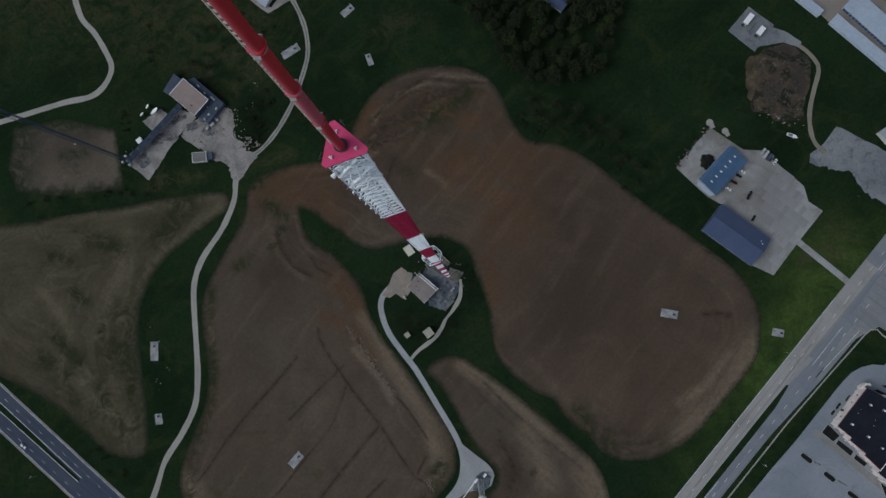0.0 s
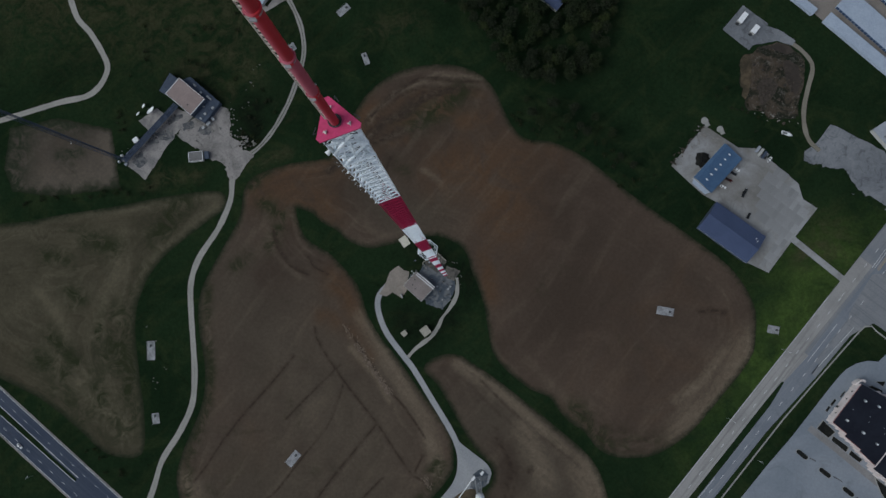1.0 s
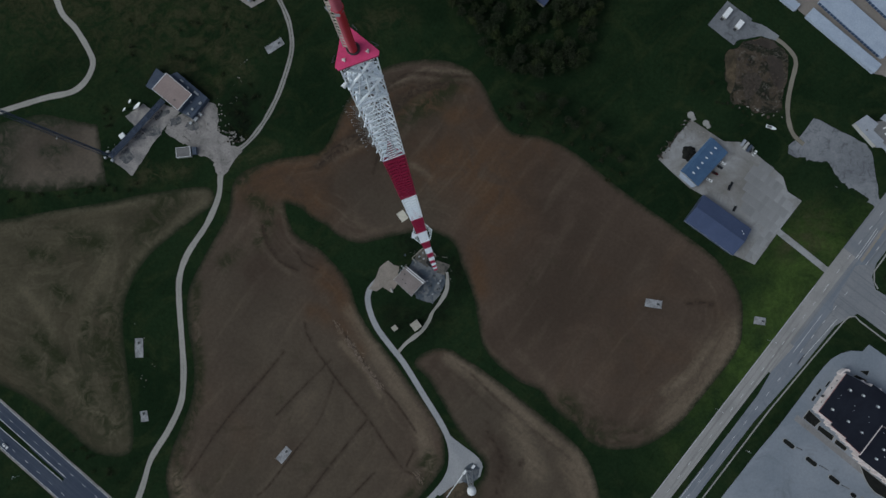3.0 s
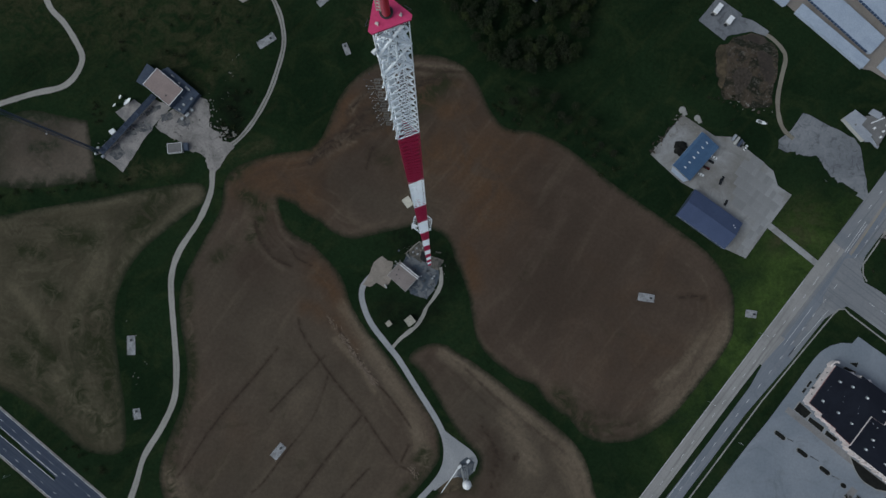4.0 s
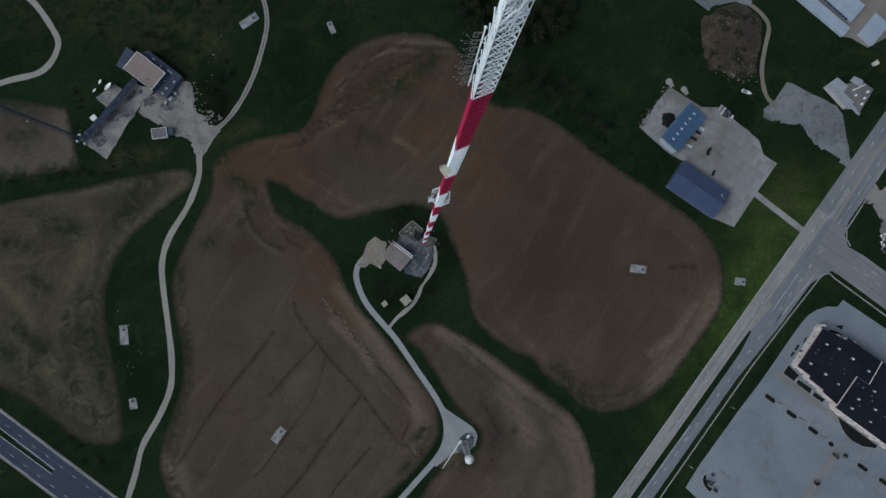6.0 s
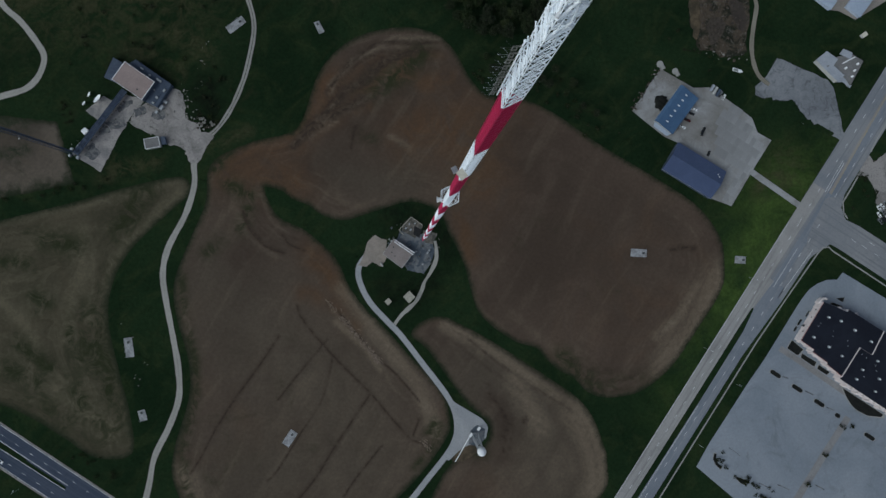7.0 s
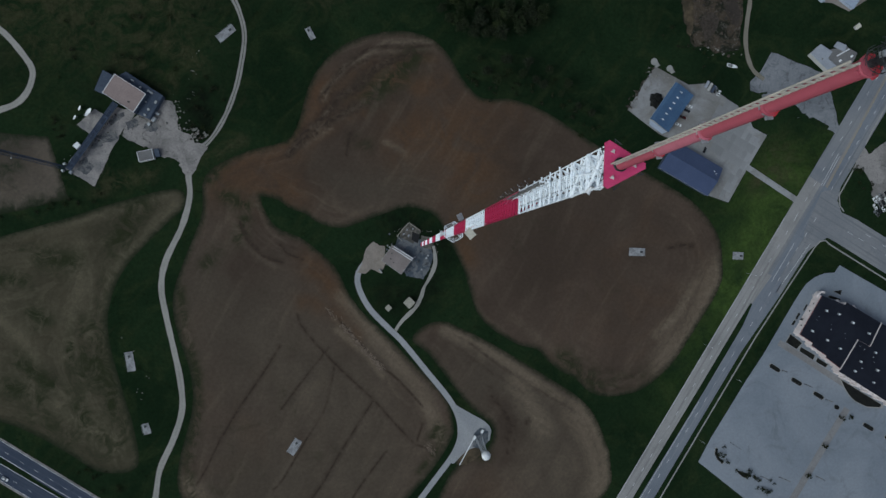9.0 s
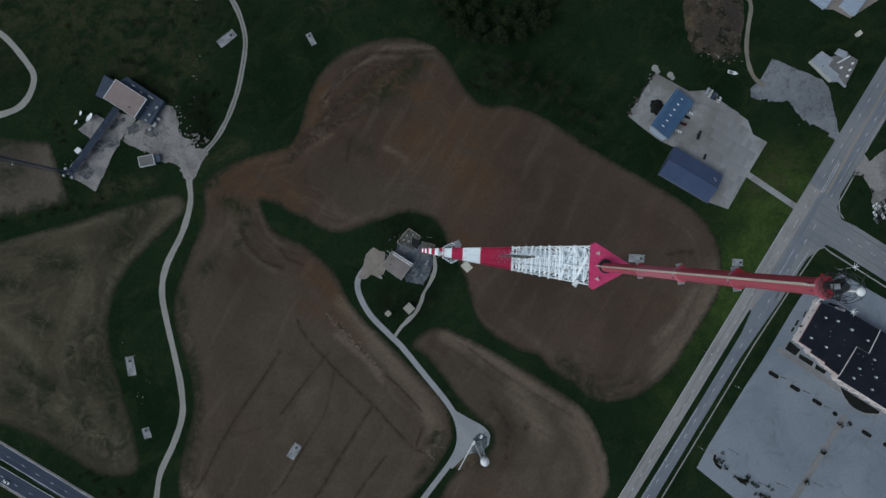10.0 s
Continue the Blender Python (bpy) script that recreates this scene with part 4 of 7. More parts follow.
# ---- the county road and the highway ----
def strip(name, a0, a1, c0, c1, z, material, label, category="road", parent=None, kind="structure", ends=None):
    """A straight strip along the county road between two distances along and two across."""
    d0, d1 = ends or (c0, c1)
    pts = [on_road(a0, c0), on_road(a0, c1), on_road(a1, d1), on_road(a1, d0)]
    return sheet(name, pts, z, material, smooth=False, label=label, category=category, kind=kind, parent=parent)


def dash(parent, way, side, origin, along, across, length, width, z, mesh_of={}):
    key = (round(length, 2), round(width, 2), z, way.x)
    if key not in mesh_of:
        a, b = way * length / 2, side * width / 2
        mesh_of[key] = Geo().add([(*(p), 0) for p in (-a - b, -a + b, a + b, a - b)], [(0, 1, 2, 3)]).mesh("dash", PAINT_WHITE)
        if mesh_of[key].polygons[0].normal.z < 0:
            mesh_of[key].flip_normals()
    p = origin + float(along) * way + float(across) * side
    return part("dash", mesh_of[key], None, parent, "", pose(p.x, p.y, z))


road_west = strip("road", -60, 214, 0.0, 11.5, 0.10, ASPHALT_PALE, "worn pale concrete carriageway with dashed lane lines")
road_east = strip("road", -60, 214, 11.3, 25.6, 0.098, ASPHALT_BLUE, "bluish asphalt carriageway with dashed lane lines")
strip("median", -60, 110, 10.8, 14.6, 0.17, GRASS, "narrow grass median between two carriageways", "median", ends=(11.5, 16.2))
strip("median", 110, 168, 11.5, 16.2, 0.17, GRASS, "grass median between two carriageways", "median", ends=(11.5, 16.0))
strip("median", 168, 187, 11.5, 16.0, 0.17, GRASS, "tapering grass median tip", "median", ends=(12.0, 13.6))
strip("road", 172, 214, 11.5, 12.0, 0.103, ASPHALT_PALE, "worn pale centre turn lane", ends=(11.5, 15.5))
strip("road", 214, 297, 0.0, 11.7, 0.101, ASPHALT_PALE, "worn pale carriageway beside the junction")
strip("road", 214, 297, 11.7, 26.5, 0.103, ASPHALT_MIX, "patched grey asphalt in the junction")
strip("road", 297, 480, 0.0, 26.5, 0.103, ASPHALT_MIX, "patched grey asphalt road past the junction")
strip("road", 214, 480, 14.2, 21.4, 0.107, ASPHALT_BLUE, "bluish asphalt lane past the junction", ends=(14.2, 21.4))
strip("road", 150, 205, 25.0, 25.6, 0.097, ASPHALT_BLUE, "tapering start of the right-turn lane", ends=(25.0, 29.3))
strip("road", 205, 292, 25.0, 29.3, 0.098, ASPHALT_MIX, "asphalt right-turn lane before the junction", ends=(25.0, 31.5))
for along in np.arange(-46, 262, 12.75):
    dash(road_west, ROAD_WAY, ROAD_SIDE, ROAD_EDGE, along + 2.0, 6.2 + 1.6 * max(0.0, along) / 230, 3.4, 0.34, 0.125)
for along in np.arange(-44, 262, 13.85):
    dash(road_east, ROAD_WAY, ROAD_SIDE, ROAD_EDGE, along + 9.6, 19.7 + 2.2 * max(0.0, along) / 230, 3.6, 0.34, 0.125)
for along in np.arange(266, 470, 14.1):
    dash(road_west, ROAD_WAY, ROAD_SIDE, ROAD_EDGE, along, 7.7 - 1.4 * (along - 266) / 130, 3.6, 0.34, 0.125)
    if along > 290:
        dash(road_west, ROAD_WAY, ROAD_SIDE, ROAD_EDGE, along + 4.5, 21.0 - 1.5 * (along - 290) / 60, 3.4, 0.34, 0.125)
for a0, a1, c0, c1, m in ((210, 246, 17.7, 17.5, PAINT_WHITE), (212, 252, 25.9, 28.6, PAINT_WHITE), (-60, 260, 0.4, 0.4, PAINT_WHITE), (296, 325, 12.2, 11.1, PAINT_WHITE), (297, 324, 13.8, 12.9, PAINT_WHITE),
                          (297, 430, 17.3, 11.6, PAINT_YELLOW), (-60, 100, 11.0, 12.0, PAINT_WHITE), (-60, 100, 15.8, 17.0, PAINT_WHITE)):
    strip("edge_line", a0, a1, c0 - 0.17, c0 + 0.17, 0.126, m, "", "", road_west, "", (c1 - 0.17, c1 + 0.17))
strip("turn_lane", 297, 430, 15.2, 17.2, 0.112, TAN_LANE, "faded tan centre lane past the junction", "road", None, "structure", (10.2, 11.5))

SIDE_WAY = Vector((0.79, -0.613))
SIDE_NORM = Vector((0.613, 0.79))


def beside(u, v, origin=(318.0, -30.0)):
    p = Vector(origin) + u * SIDE_WAY + v * SIDE_NORM
    return (p.x, p.y)


side_street = sheet("road", [(298, -43), (309, -36.5), (318, -32.2), beside(8, -1.2), beside(150, -1.2), beside(150, 24), beside(14, 23.2), (332.5, -14), (330, -4.5), (334, 6), (318, 4), (300, -25)], 0.108, SIDE_STREET,
                    smooth=False, label="grey side street meeting the county road", category="road")
for u, v in ((16, 11), (26, 11.5), (38, 11.5), (52, 11.5), (68, 11.5), (30, 17), (46, 17), (64, 17)):
    dash(side_street, SIDE_WAY, SIDE_NORM, Vector((318.0, -30.0)), u, v, 5.0, 0.3, 0.128)
walk_line = [on_road(-60, 30.0), on_road(165, 29.5), on_road(215, 31.5), (307, -38.6), (311.5, -34.6), (316.5, -34.2), beside(6, -5.2), beside(150, -5.2)]
ribbon("pavement", walk_line, 1.05, 0.15, SIDEWALK, smooth=False, label="narrow pale concrete sidewalk", category="sidewalk")
ribbon("pavement", [(348.3, 21.6), (340, 10.3), (331.9, -0.2), (331.6, -8.4), (334.3, -13.4)], 1.1, 0.15, SIDEWALK, smooth=False, label="narrow concrete sidewalk along the junction corner", category="sidewalk")

ribbon("pavement", [(388, 77), (374.1, 58.6), (364.2, 45.8), (358.9, 37.5)], 1.1, 0.15, SIDEWALK, smooth=False, label="narrow concrete sidewalk beyond the gravel entry", category="sidewalk")
HW_A, HW_WAY = Vector((-340.3, -86.9)), Vector((99.1, -82.4)).normalized()
HW_SIDE = Vector((HW_WAY.y, -HW_WAY.x))


def hw(along, across):
    p = HW_A + along * HW_WAY + across * HW_SIDE
    return (p.x, p.y)


def hw_strip(name, a0, a1, c0, c1, z, material, label, category="road", parent=None, kind="structure", ends=None):
    d0, d1 = ends or (c0, c1)
    return sheet(name, [hw(a0, c0), hw(a0, c1), hw(a1, d1), hw(a1, d0)], z, material, smooth=False, label=label, category=category, kind=kind, parent=parent)


highway = hw_strip("road", -120, 330, 0.0, 10.4, 0.10, HIGHWAY, "dark blue-grey highway carriageway with pale edge lines")
highway_2 = hw_strip("road", -120, 330, 13.0, 25.0, 0.10, HIGHWAY, "dark blue-grey highway carriageway with dashed lane lines")
hw_strip("median", -120, 95, 10.4, 16.2, 0.16, GRASS, "tapering grass median of the highway", "median", ends=(11.4, 13.4))
hw_strip("road", 60, 330, 10.4, 13.0, 0.097, HIGHWAY, "asphalt between the carriageways")
for c in (-0.7, 25.7):
    hw_strip("shoulder", -120, 330, c - 0.55, c + 0.55, 0.088, GRAVEL, "narrow pale gravel shoulder of the highway", "shoulder")
for a0, a1, c, host in ((-120, 330, 0.35, highway), (-120, 330, 24.6, highway_2), (-120, 95, 9.9, highway)):
    hw_strip("edge_line", a0, a1, c - 0.2, c + 0.2, 0.13, PAINT_WHITE, "", "", host, "")
hw_strip("edge_line", -120, 95, 16.6, 17.0, 0.13, PAINT_WHITE, "", "", highway_2, "", ends=(13.4, 13.8))
for along in np.arange(-110, 320, 12.2):
    dash(highway, HW_WAY, HW_SIDE, HW_A, along, 5.7, 3.0, 0.2, 0.13)
    dash(highway_2, HW_WAY, HW_SIDE, HW_A, along + 4, 20.2, 3.0, 0.2, 0.13)

# ---- yards ----
sheet("pavement", [(-179.8, 131), (-169.9, 126), (-166.7, 105.5), (-158, 95.5), (-150, 90.4), (-155.8, 82), (-161, 70), (-167.6, 72), (-170.6, 82.5), (-181.2, 86), (-198.4, 98), (-209, 103.5), (-203, 116), (-192, 122)], 0.11, GRAVEL,
      smooth=False, ragged=2.2, label="trampled pale gravel yard with rubble along its rim", category="yard")
sheet("pavement", [(-209.7, 127), (-197, 121), (-201, 117), (-206.6, 110.5), (-217.7, 95.6), (-229.4, 76.4), (-232.4, 70.2), (-240, 76), (-248.5, 83), (-251, 88), (-240, 99)], 0.075, DIRTY_CONCRETE, smooth=False, ragged=0.9, label="stained concrete apron under the cable bridge", category="yard")
for outline in ([(-235, 102.1), (-230.7, 105.1), (-223.2, 102.2), (-224.5, 98.5), (-231.9, 97.7)], [(-241.1, 89.5), (-236, 91), (-232.2, 88.1), (-231.2, 82.9), (-236.2, 80.7), (-242.2, 82.8)], [(-227.1, 107.3), (-213.9, 108.6), (-212.9, 104), (-219.5, 102.2), (-225.5, 104.4)],
                [(-204.5, 115), (-198, 118), (-196.3, 112.1), (-202.1, 110.5)], [(-206, 121), (-214, 114.5), (-216.5, 116.5), (-208.5, 123.5)], [(-192, 112), (-186, 114), (-184, 109), (-190, 107)]):
    sheet("dirt_patch", outline, 0.116, MUD, ragged=2.6, step=0.8, label="dark wet mud patch on the station's yard", category="dirt")
sheet("grass_patch", [(-211, 106), (-204, 101.5), (-198.5, 97), (-203, 93), (-210, 98)], 0.118, GRASS, ragged=1.3, step=1.5, label="dark grass notch between apron and yard", category="grass")
sheet("pavement", [(-240, 117), (-226, 127), (-214, 118), (-229, 107)], 0.072, DIRTY_CONCRETE, smooth=False, ragged=0.8, label="grey pad for satellite dishes", category="yard")
sheet("pavement", [(-16.4, 8), (-6, 3), (1.5, 5), (7.5, -3), (6.6, -14.8), (-2.5, -26.7), (-14.5, -22), (-20, -8), (-21, 1)], 0.07, DARK_GRAVEL, smooth=False, ragged=1.4, label="dark gravel compound round the mast foot", category="yard")
sheet("pavement", [(-15, 12.2), (-8.4, 18.2), (0.6, 10.1), (-6, 1.5), (-15.6, 7.8)], 0.085, SLAB, smooth=False, ragged=0.9, label="worn tan slab inside the compound", category="slab")
sheet("pavement", [(0.5, 7.6), (10.8, 3.4), (7, -4.5), (1.2, -2.4), (-0.4, 3)], 0.083, SLAB, smooth=False, ragged=0.9, label="tan earth strip beside the mast foot", category="slab")
concrete_yard = sheet("pavement", [(170.3, 84.9), (195.8, 116.2), (220.8, 99.2), (234.5, 98.6), (244.8, 89.9), (265.4, 71.9), (268.4, 60.4), (279, 53.3), (262.2, 32), (241.6, 4.5), (226, 11.7), (200, 40), (206, 56), (193.2, 63.2), (179.1, 76.4)], 0.07,
      CONCRETE, smooth=False, label="broad concrete yard round two blue sheds", category="yard")
sheet("pavement", [(270.5, 96.5), (280.1, 104), (290.6, 118), (300.3, 113.3), (322.5, 101.2), (329.5, 97.6), (333.8, 91.5), (338.9, 52.5), (335.5, 48.6), (325.9, 55.3), (300.6, 66.5), (303.6, 79), (292.1, 81.6), (282.1, 84), (269.7, 90.1)], 0.07,
      OLD_LOT, smooth=False, ragged=0.8, label="weathered grey asphalt lot with broken edges", category="yard")
for outline in ([(298, 68), (302, 80), (306, 74), (312, 66), (322, 61), (330, 55), (324, 54), (308, 62)], [(268, 89), (280, 86.5), (292, 84), (302, 82), (300, 78), (282, 81)]):
    sheet("moss_patch", outline, 0.078, GRASS, ragged=2.6, step=1.0, label="mossy grass creeping over the lot's edge", category="grass")
sheet("pavement", [(226.5, 210.2), (245.5, 195.6), (230.3, 174.8), (210.5, 191)], 0.1, OLD_LOT, smooth=False, ragged=0.3, label="square grey pad with two white cabins", category="yard")
sheet("pavement", [(232, 178), (244, 194), (253.3, 191.3), (266.2, 182.3), (263.1, 178.2), (252, 182.3), (240, 180)], 0.094, OLD_LOT, smooth=False, ragged=0.5, label="grey gravel fan leading off the pad", category="yard")
sheet("pavement", [(250, 232), (288.1, 197), (338.9, 152.4), (344.8, 151.5), (357.9, 143.5), (385.7, 157.2), (440, 240), (330, 300)], 0.07, TAN_PAVE, smooth=False, label="tan paving between storage rows", category="yard")
sheet("pavement", [(325.7, -55.1), (374.2, -89.9), (416.1, -131.7), (430, -330), (330, -330), (228.9, -229.1), (193.2, -192.9), (205.1, -176.2), (226.7, -150.1), (238.6, -135.6), (254.9, -117.1), (269.8, -98.4), (284.8, -79.5), (291.5, -71.5), (297, -66), (304.3, -61.9), (312.3, -59.8), (320.7, -60.3)], 0.08,
      LOT, smooth=False, label="wide bluish-grey concrete parking lot", category="parking lot")
sheet("pavement", [(346, 20.4), (349.3, 24.2), (356.9, 35.9), (360.7, 29), (371.4, 35.5), (420, 60), (430, 0), (395, -20), (372, -14), (366.2, -12.9), (358.8, -3.3), (360, 7.1), (354, 17.5)], 0.1, GRAVEL, smooth=False, ragged=1.0, label="pale gravel lot and entry at the junction corner", category="yard")
pit = sheet("spoil_pit", [(232.6, 172.9), (241.3, 178.9), (255.8, 180.5), (266.5, 173.6), (273, 166), (273.3, 158), (270, 145), (267, 130.3), (265, 121), (258.6, 121.5), (252.8, 120), (245, 122), (239, 127), (228.5, 130), (225.4, 137.4), (223.5, 147.7), (223, 162.5), (225.3, 169.9)], 0.05, PIT_SOIL, ragged=2.4, step=2.0, label="rough dark spoil pit of dumped earth", category="pit")
for z, outline, stuff_ in ((0.062, [(224.6, 169.2), (229.8, 171.4), (232, 165.5), (231.6, 153.7), (230, 143.3), (226.8, 136), (224.4, 143.3), (223.6, 158.1)], TAN_EARTH), (0.066, [(238, 150), (246, 154), (252, 146), (247, 138), (240, 132), (237, 140)], EARTH_LUMP),
                           (0.069, [(240, 177), (254, 180), (265, 174), (258, 172), (250, 175)], RUT_SOIL), (0.071, [(256, 166), (266, 164), (269, 150), (265, 140), (259, 150)], RUT_SOIL)):
    sheet("bare_earth", outline, z, stuff_, ragged=1.4, step=1.5, label="", category="", parent=pit, kind="")


# ---- the broadcast mast ----
TOP, BAND, LEG_R = 431.1, 30.48, 1.508
LEGS = [(LEG_R * math.cos(radians(a)), LEG_R * math.sin(radians(a))) for a in (231, 351, 111)]
PANELS = 15
STEP = BAND / PANELS


def leg_at(k, z):
    return Vector((*LEGS[k % 3], z))


def build_mast():
    mast = thing("broadcast_tower", "very tall red and white banded lattice broadcast mast", "tower")
    legs = {m.name: [Geo().tube(leg_at(k, 0), leg_at(k, BAND), 0.058, 8).mesh("leg", m) for k in range(3)] for m in (WHITE_STEEL, RED_STEEL)}
    rails = [[Geo().tube(leg_at(k, 0), leg_at(k + 1, 0), 0.055, 5).mesh("horizontal", m) for k in range(3)] for m in (WHITE_STEEL, RED_STEEL)]
    cross = [[Geo().tube(leg_at(k + (s > 0), 0), leg_at(k + (s < 0), STEP), 0.036, 4).mesh("diagonal", m) for k in range(3) for s in (1, -1)] for m in (WHITE_STEEL, RED_STEEL)]
    shared = {}
    for n in range(15):
        m = RED_STEEL if n % 2 else WHITE_STEEL
        z0 = TOP - BAND * (n + 1)
        if n == 14:                                             # the tapered foot on its pivot
            g = Geo()
            for k in range(3):
                g.tube((0.12 * LEGS[k][0], 0.12 * LEGS[k][1], 0.9), leg_at(k, z0 + BAND), 0.1, 6)
            for s in (0.35, 0.7):
                for k in range(3):
                    g.tube(Vector((LEGS[k][0] * s, LEGS[k][1] * s, 0.9 + s * 3.4)), Vector((LEGS[(k + 1) % 3][0] * s, LEGS[(k + 1) % 3][1] * s, 0.9 + s * 3.4)), 0.06, 5)
            foot = part("mast_section", g, m, mast, "tapered white foot section")
            part("pivot", Geo().tube((0, 0, 0), (0, 0, 0.9), 0.55, 12, 0.3), CONCRETE, foot)
            continue
        key = (m.name, n < 2)
        if key not in shared:
            g = Geo()
            # climbing ladder, cable trays and feeder lines inside the mast
            for x in (-0.22, 0.22):
                g.tube((x, 0.42, 0), (x, 0.42, BAND), 0.025, 5)
            for z in np.arange(0.2, BAND, 0.6):
                g.tube((-0.22, 0.42, z), (0.22, 0.42, z), 0.015, 4)
            if n % 2:                                           # feeder bundles fill the red faces
                for k in range(3):
                    a, b = leg_at(k, 0), leg_at(k + 1, 0)
                    for s in np.linspace(0.08, 0.92, 16):
                        q = a.lerp(b, float(s)) * 0.9
                        g.tube(q, q + Vector((0, 0, BAND)), 0.068, 5)
            for j in range(7 if n % 2 else 1):
                x = -0.75 + 0.16 * j
                g.tube((x, -0.35 - 0.03 * (j % 3), 0), (x, -0.35 - 0.03 * (j % 3), BAND), 0.06, 5)
            for j in range(4 if n % 2 else 1):
                g.tube((0.45 + 0.1 * j, -0.05 * j, 0), (0.45 + 0.1 * j, -0.05 * j, BAND), 0.05, 5)
            for z in np.arange(0.6, BAND, STEP):
                g.box((-0.2 if n % 2 else -0.5, -0.36, z), (1.3 if n % 2 else 0.6, 0.06, 0.08))
            if n >= 2:
                for j in range(10):
                    for k in range(3):
                        a, b, up = leg_at(k, j * BAND / 10), leg_at(k + 1, j * BAND / 10), (j + 1) * BAND / 10
                        g.tube(a, b, 0.1, 4)
                        g.tube(a, leg_at(k + 1, up), 0.05, 4)
                        g.tube(b, leg_at(k, up), 0.05, 4)
            # the top core's dark colour holds feeder jackets and the shade inside the lattice
            shared[key] = g.mesh("mast_section", SHADED_FEEDER if n == 0 else m)
        sec = part("mast_section", shared[key], None, mast, "red painted mast section" if n % 2 else "white painted mast section", pose(0, 0, z0))
        for me in legs[m.name]:
            part("leg", me, None, sec)
        if n < 2:
            for j in range(PANELS):
                for me in rails[n % 2] + cross[n % 2]:
                    part("brace", me, None, sec, "", pose(0, 0, j * STEP))
    # white conduits up the west face of the top section
    for j, f in enumerate(np.linspace(0.22, 0.74, 8)):
        q = leg_at(0, 0).lerp(leg_at(2, 0), float(f)) * 0.86
        part("conduit", Geo().tube((q.x, q.y, TOP - BAND), (q.x, q.y, TOP - 1.2 - 0.9 * (j % 3)), 0.07 if j % 2 else 0.05, 6), WHITE_STEEL, mast)
    # heavier bracing and cable loops under the top plate
    for z0, z1 in ((422.3, 426.6), (426.6, TOP - 0.1)):
        for k in range(3):
            for a, b in ((k, k + 1), (k + 1, k)):
                part("heavy_brace", Geo().tube(leg_at(a, z0), leg_at(b, z1), 0.12, 6), WHITE_STEEL, mast)
            part("heavy_brace", Geo().tube(leg_at(k, z0), leg_at(k + 1, z0), 0.11, 6), WHITE_STEEL, mast)
    for j in range(9):
        a = radians(40 * j)
        p0 = Vector((0.9 * math.cos(a), 0.9 * math.sin(a), 419.5 + 0.3 * (j % 4)))
        p1 = Vector((1.15 * math.cos(a + 1.6), 1.15 * math.sin(a + 1.6), 424.5 + 0.5 * (j % 3)))
        p2 = Vector((0.5 * math.cos(a + 2.4), 0.5 * math.sin(a + 2.4), 430.2))
        part("feeder_cable", Geo().tube(p0, p1, 0.07, 6).tube(p1, p2, 0.07, 6), WHITE_STEEL, mast)
    # top plate: a triangle with clipped corners
    def corner(az, r, off):
        a = radians(az)
        return [(r * math.cos(a) + off * s * math.sin(a), r * math.sin(a) - off * s * math.cos(a)) for s in (1, -1)]
    tri = [p for az in (231, 351, 111) for p in corner(az, 1.72, 0.17)]
    plate = part("top_plate", Geo().prism(tri, TOP - 0.05, TOP + 0.13), PLATE_RED, mast, "rose-red triangular steel top plate")
    for az in (231, 351, 111):
        a = radians(az)
        c = (0.98 * math.cos(a), 0.98 * math.sin(a), TOP + 0.13)
        part("lifting_lug", Geo().tube(c, (c[0], c[1], TOP + 0.2), 0.17, 3).box((c[0], c[1], TOP + 0.24), (0.06, 0.22, 0.14), az), PINK_WALL, plate)
        for off in (18, -18):                                   # bent rods at the plate's corners
            b = radians(az + off)
            g = Geo().tube((1.3 * math.cos(b), 1.3 * math.sin(b), TOP + 0.05), (1.7 * math.cos(b), 1.7 * math.sin(b), TOP + 0.1), 0.03, 5)
            e = radians(az + off * 1.75)
            g.tube((1.7 * math.cos(b), 1.7 * math.sin(b), TOP + 0.1), (1.3 * math.cos(e), 1.3 * math.sin(e), TOP + 0.2), 0.03, 5)
            part("guard_rod", g, DARK_STEEL, plate)
    # tubular antenna on the plate, in four flanged lengths
    part("base_flange", Geo().tube((0, 0, TOP + 0.13), (0, 0, TOP + 0.26), 0.44, 20).ring((0, 0, TOP + 0.28), 0.43, 0.045), DARK_STEEL, mast, "dark bolted flange")
    joints = [(TOP + 0.26, 0.295), (437.6, 0.322), (442.8, 0.316), (447.9, 0.292), (453.0, 0.292)]
    for k, ((za, r), (zb, _)) in enumerate(zip(joints, joints[1:])):
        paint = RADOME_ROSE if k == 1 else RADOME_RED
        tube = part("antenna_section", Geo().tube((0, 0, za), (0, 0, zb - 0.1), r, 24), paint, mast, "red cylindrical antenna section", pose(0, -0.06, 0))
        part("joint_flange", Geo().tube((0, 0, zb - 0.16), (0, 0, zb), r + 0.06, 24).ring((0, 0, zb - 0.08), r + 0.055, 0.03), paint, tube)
        for az in (75, 205, 300):
            a = radians(az)
            box = Geo().box(((r + 0.08) * math.cos(a), (r + 0.08) * math.sin(a), zb - 0.2), (0.08, 0.16, 0.12), az)
            part("junction_box", box, RADOME_RED, tube)
        if k < 3:
            part("clamp_band", Geo().tube((0, 0, zb - 0.34), (0, 0, zb - 0.2), r + 0.03, 24).box((0, r + 0.1, zb - 0.27), (0.3, 0.16, 0.1)).box((0, -r - 0.1, zb - 0.27), (0.3, 0.16, 0.1)), GALVANISED, tube, "grey steel clamp band")
        lad = Geo()                                             # a feeder rail held off the tube by short rungs
        c, q = math.cos(radians(165)), math.sin(radians(165))
        rr = 0.33 if k == 0 else 0.36
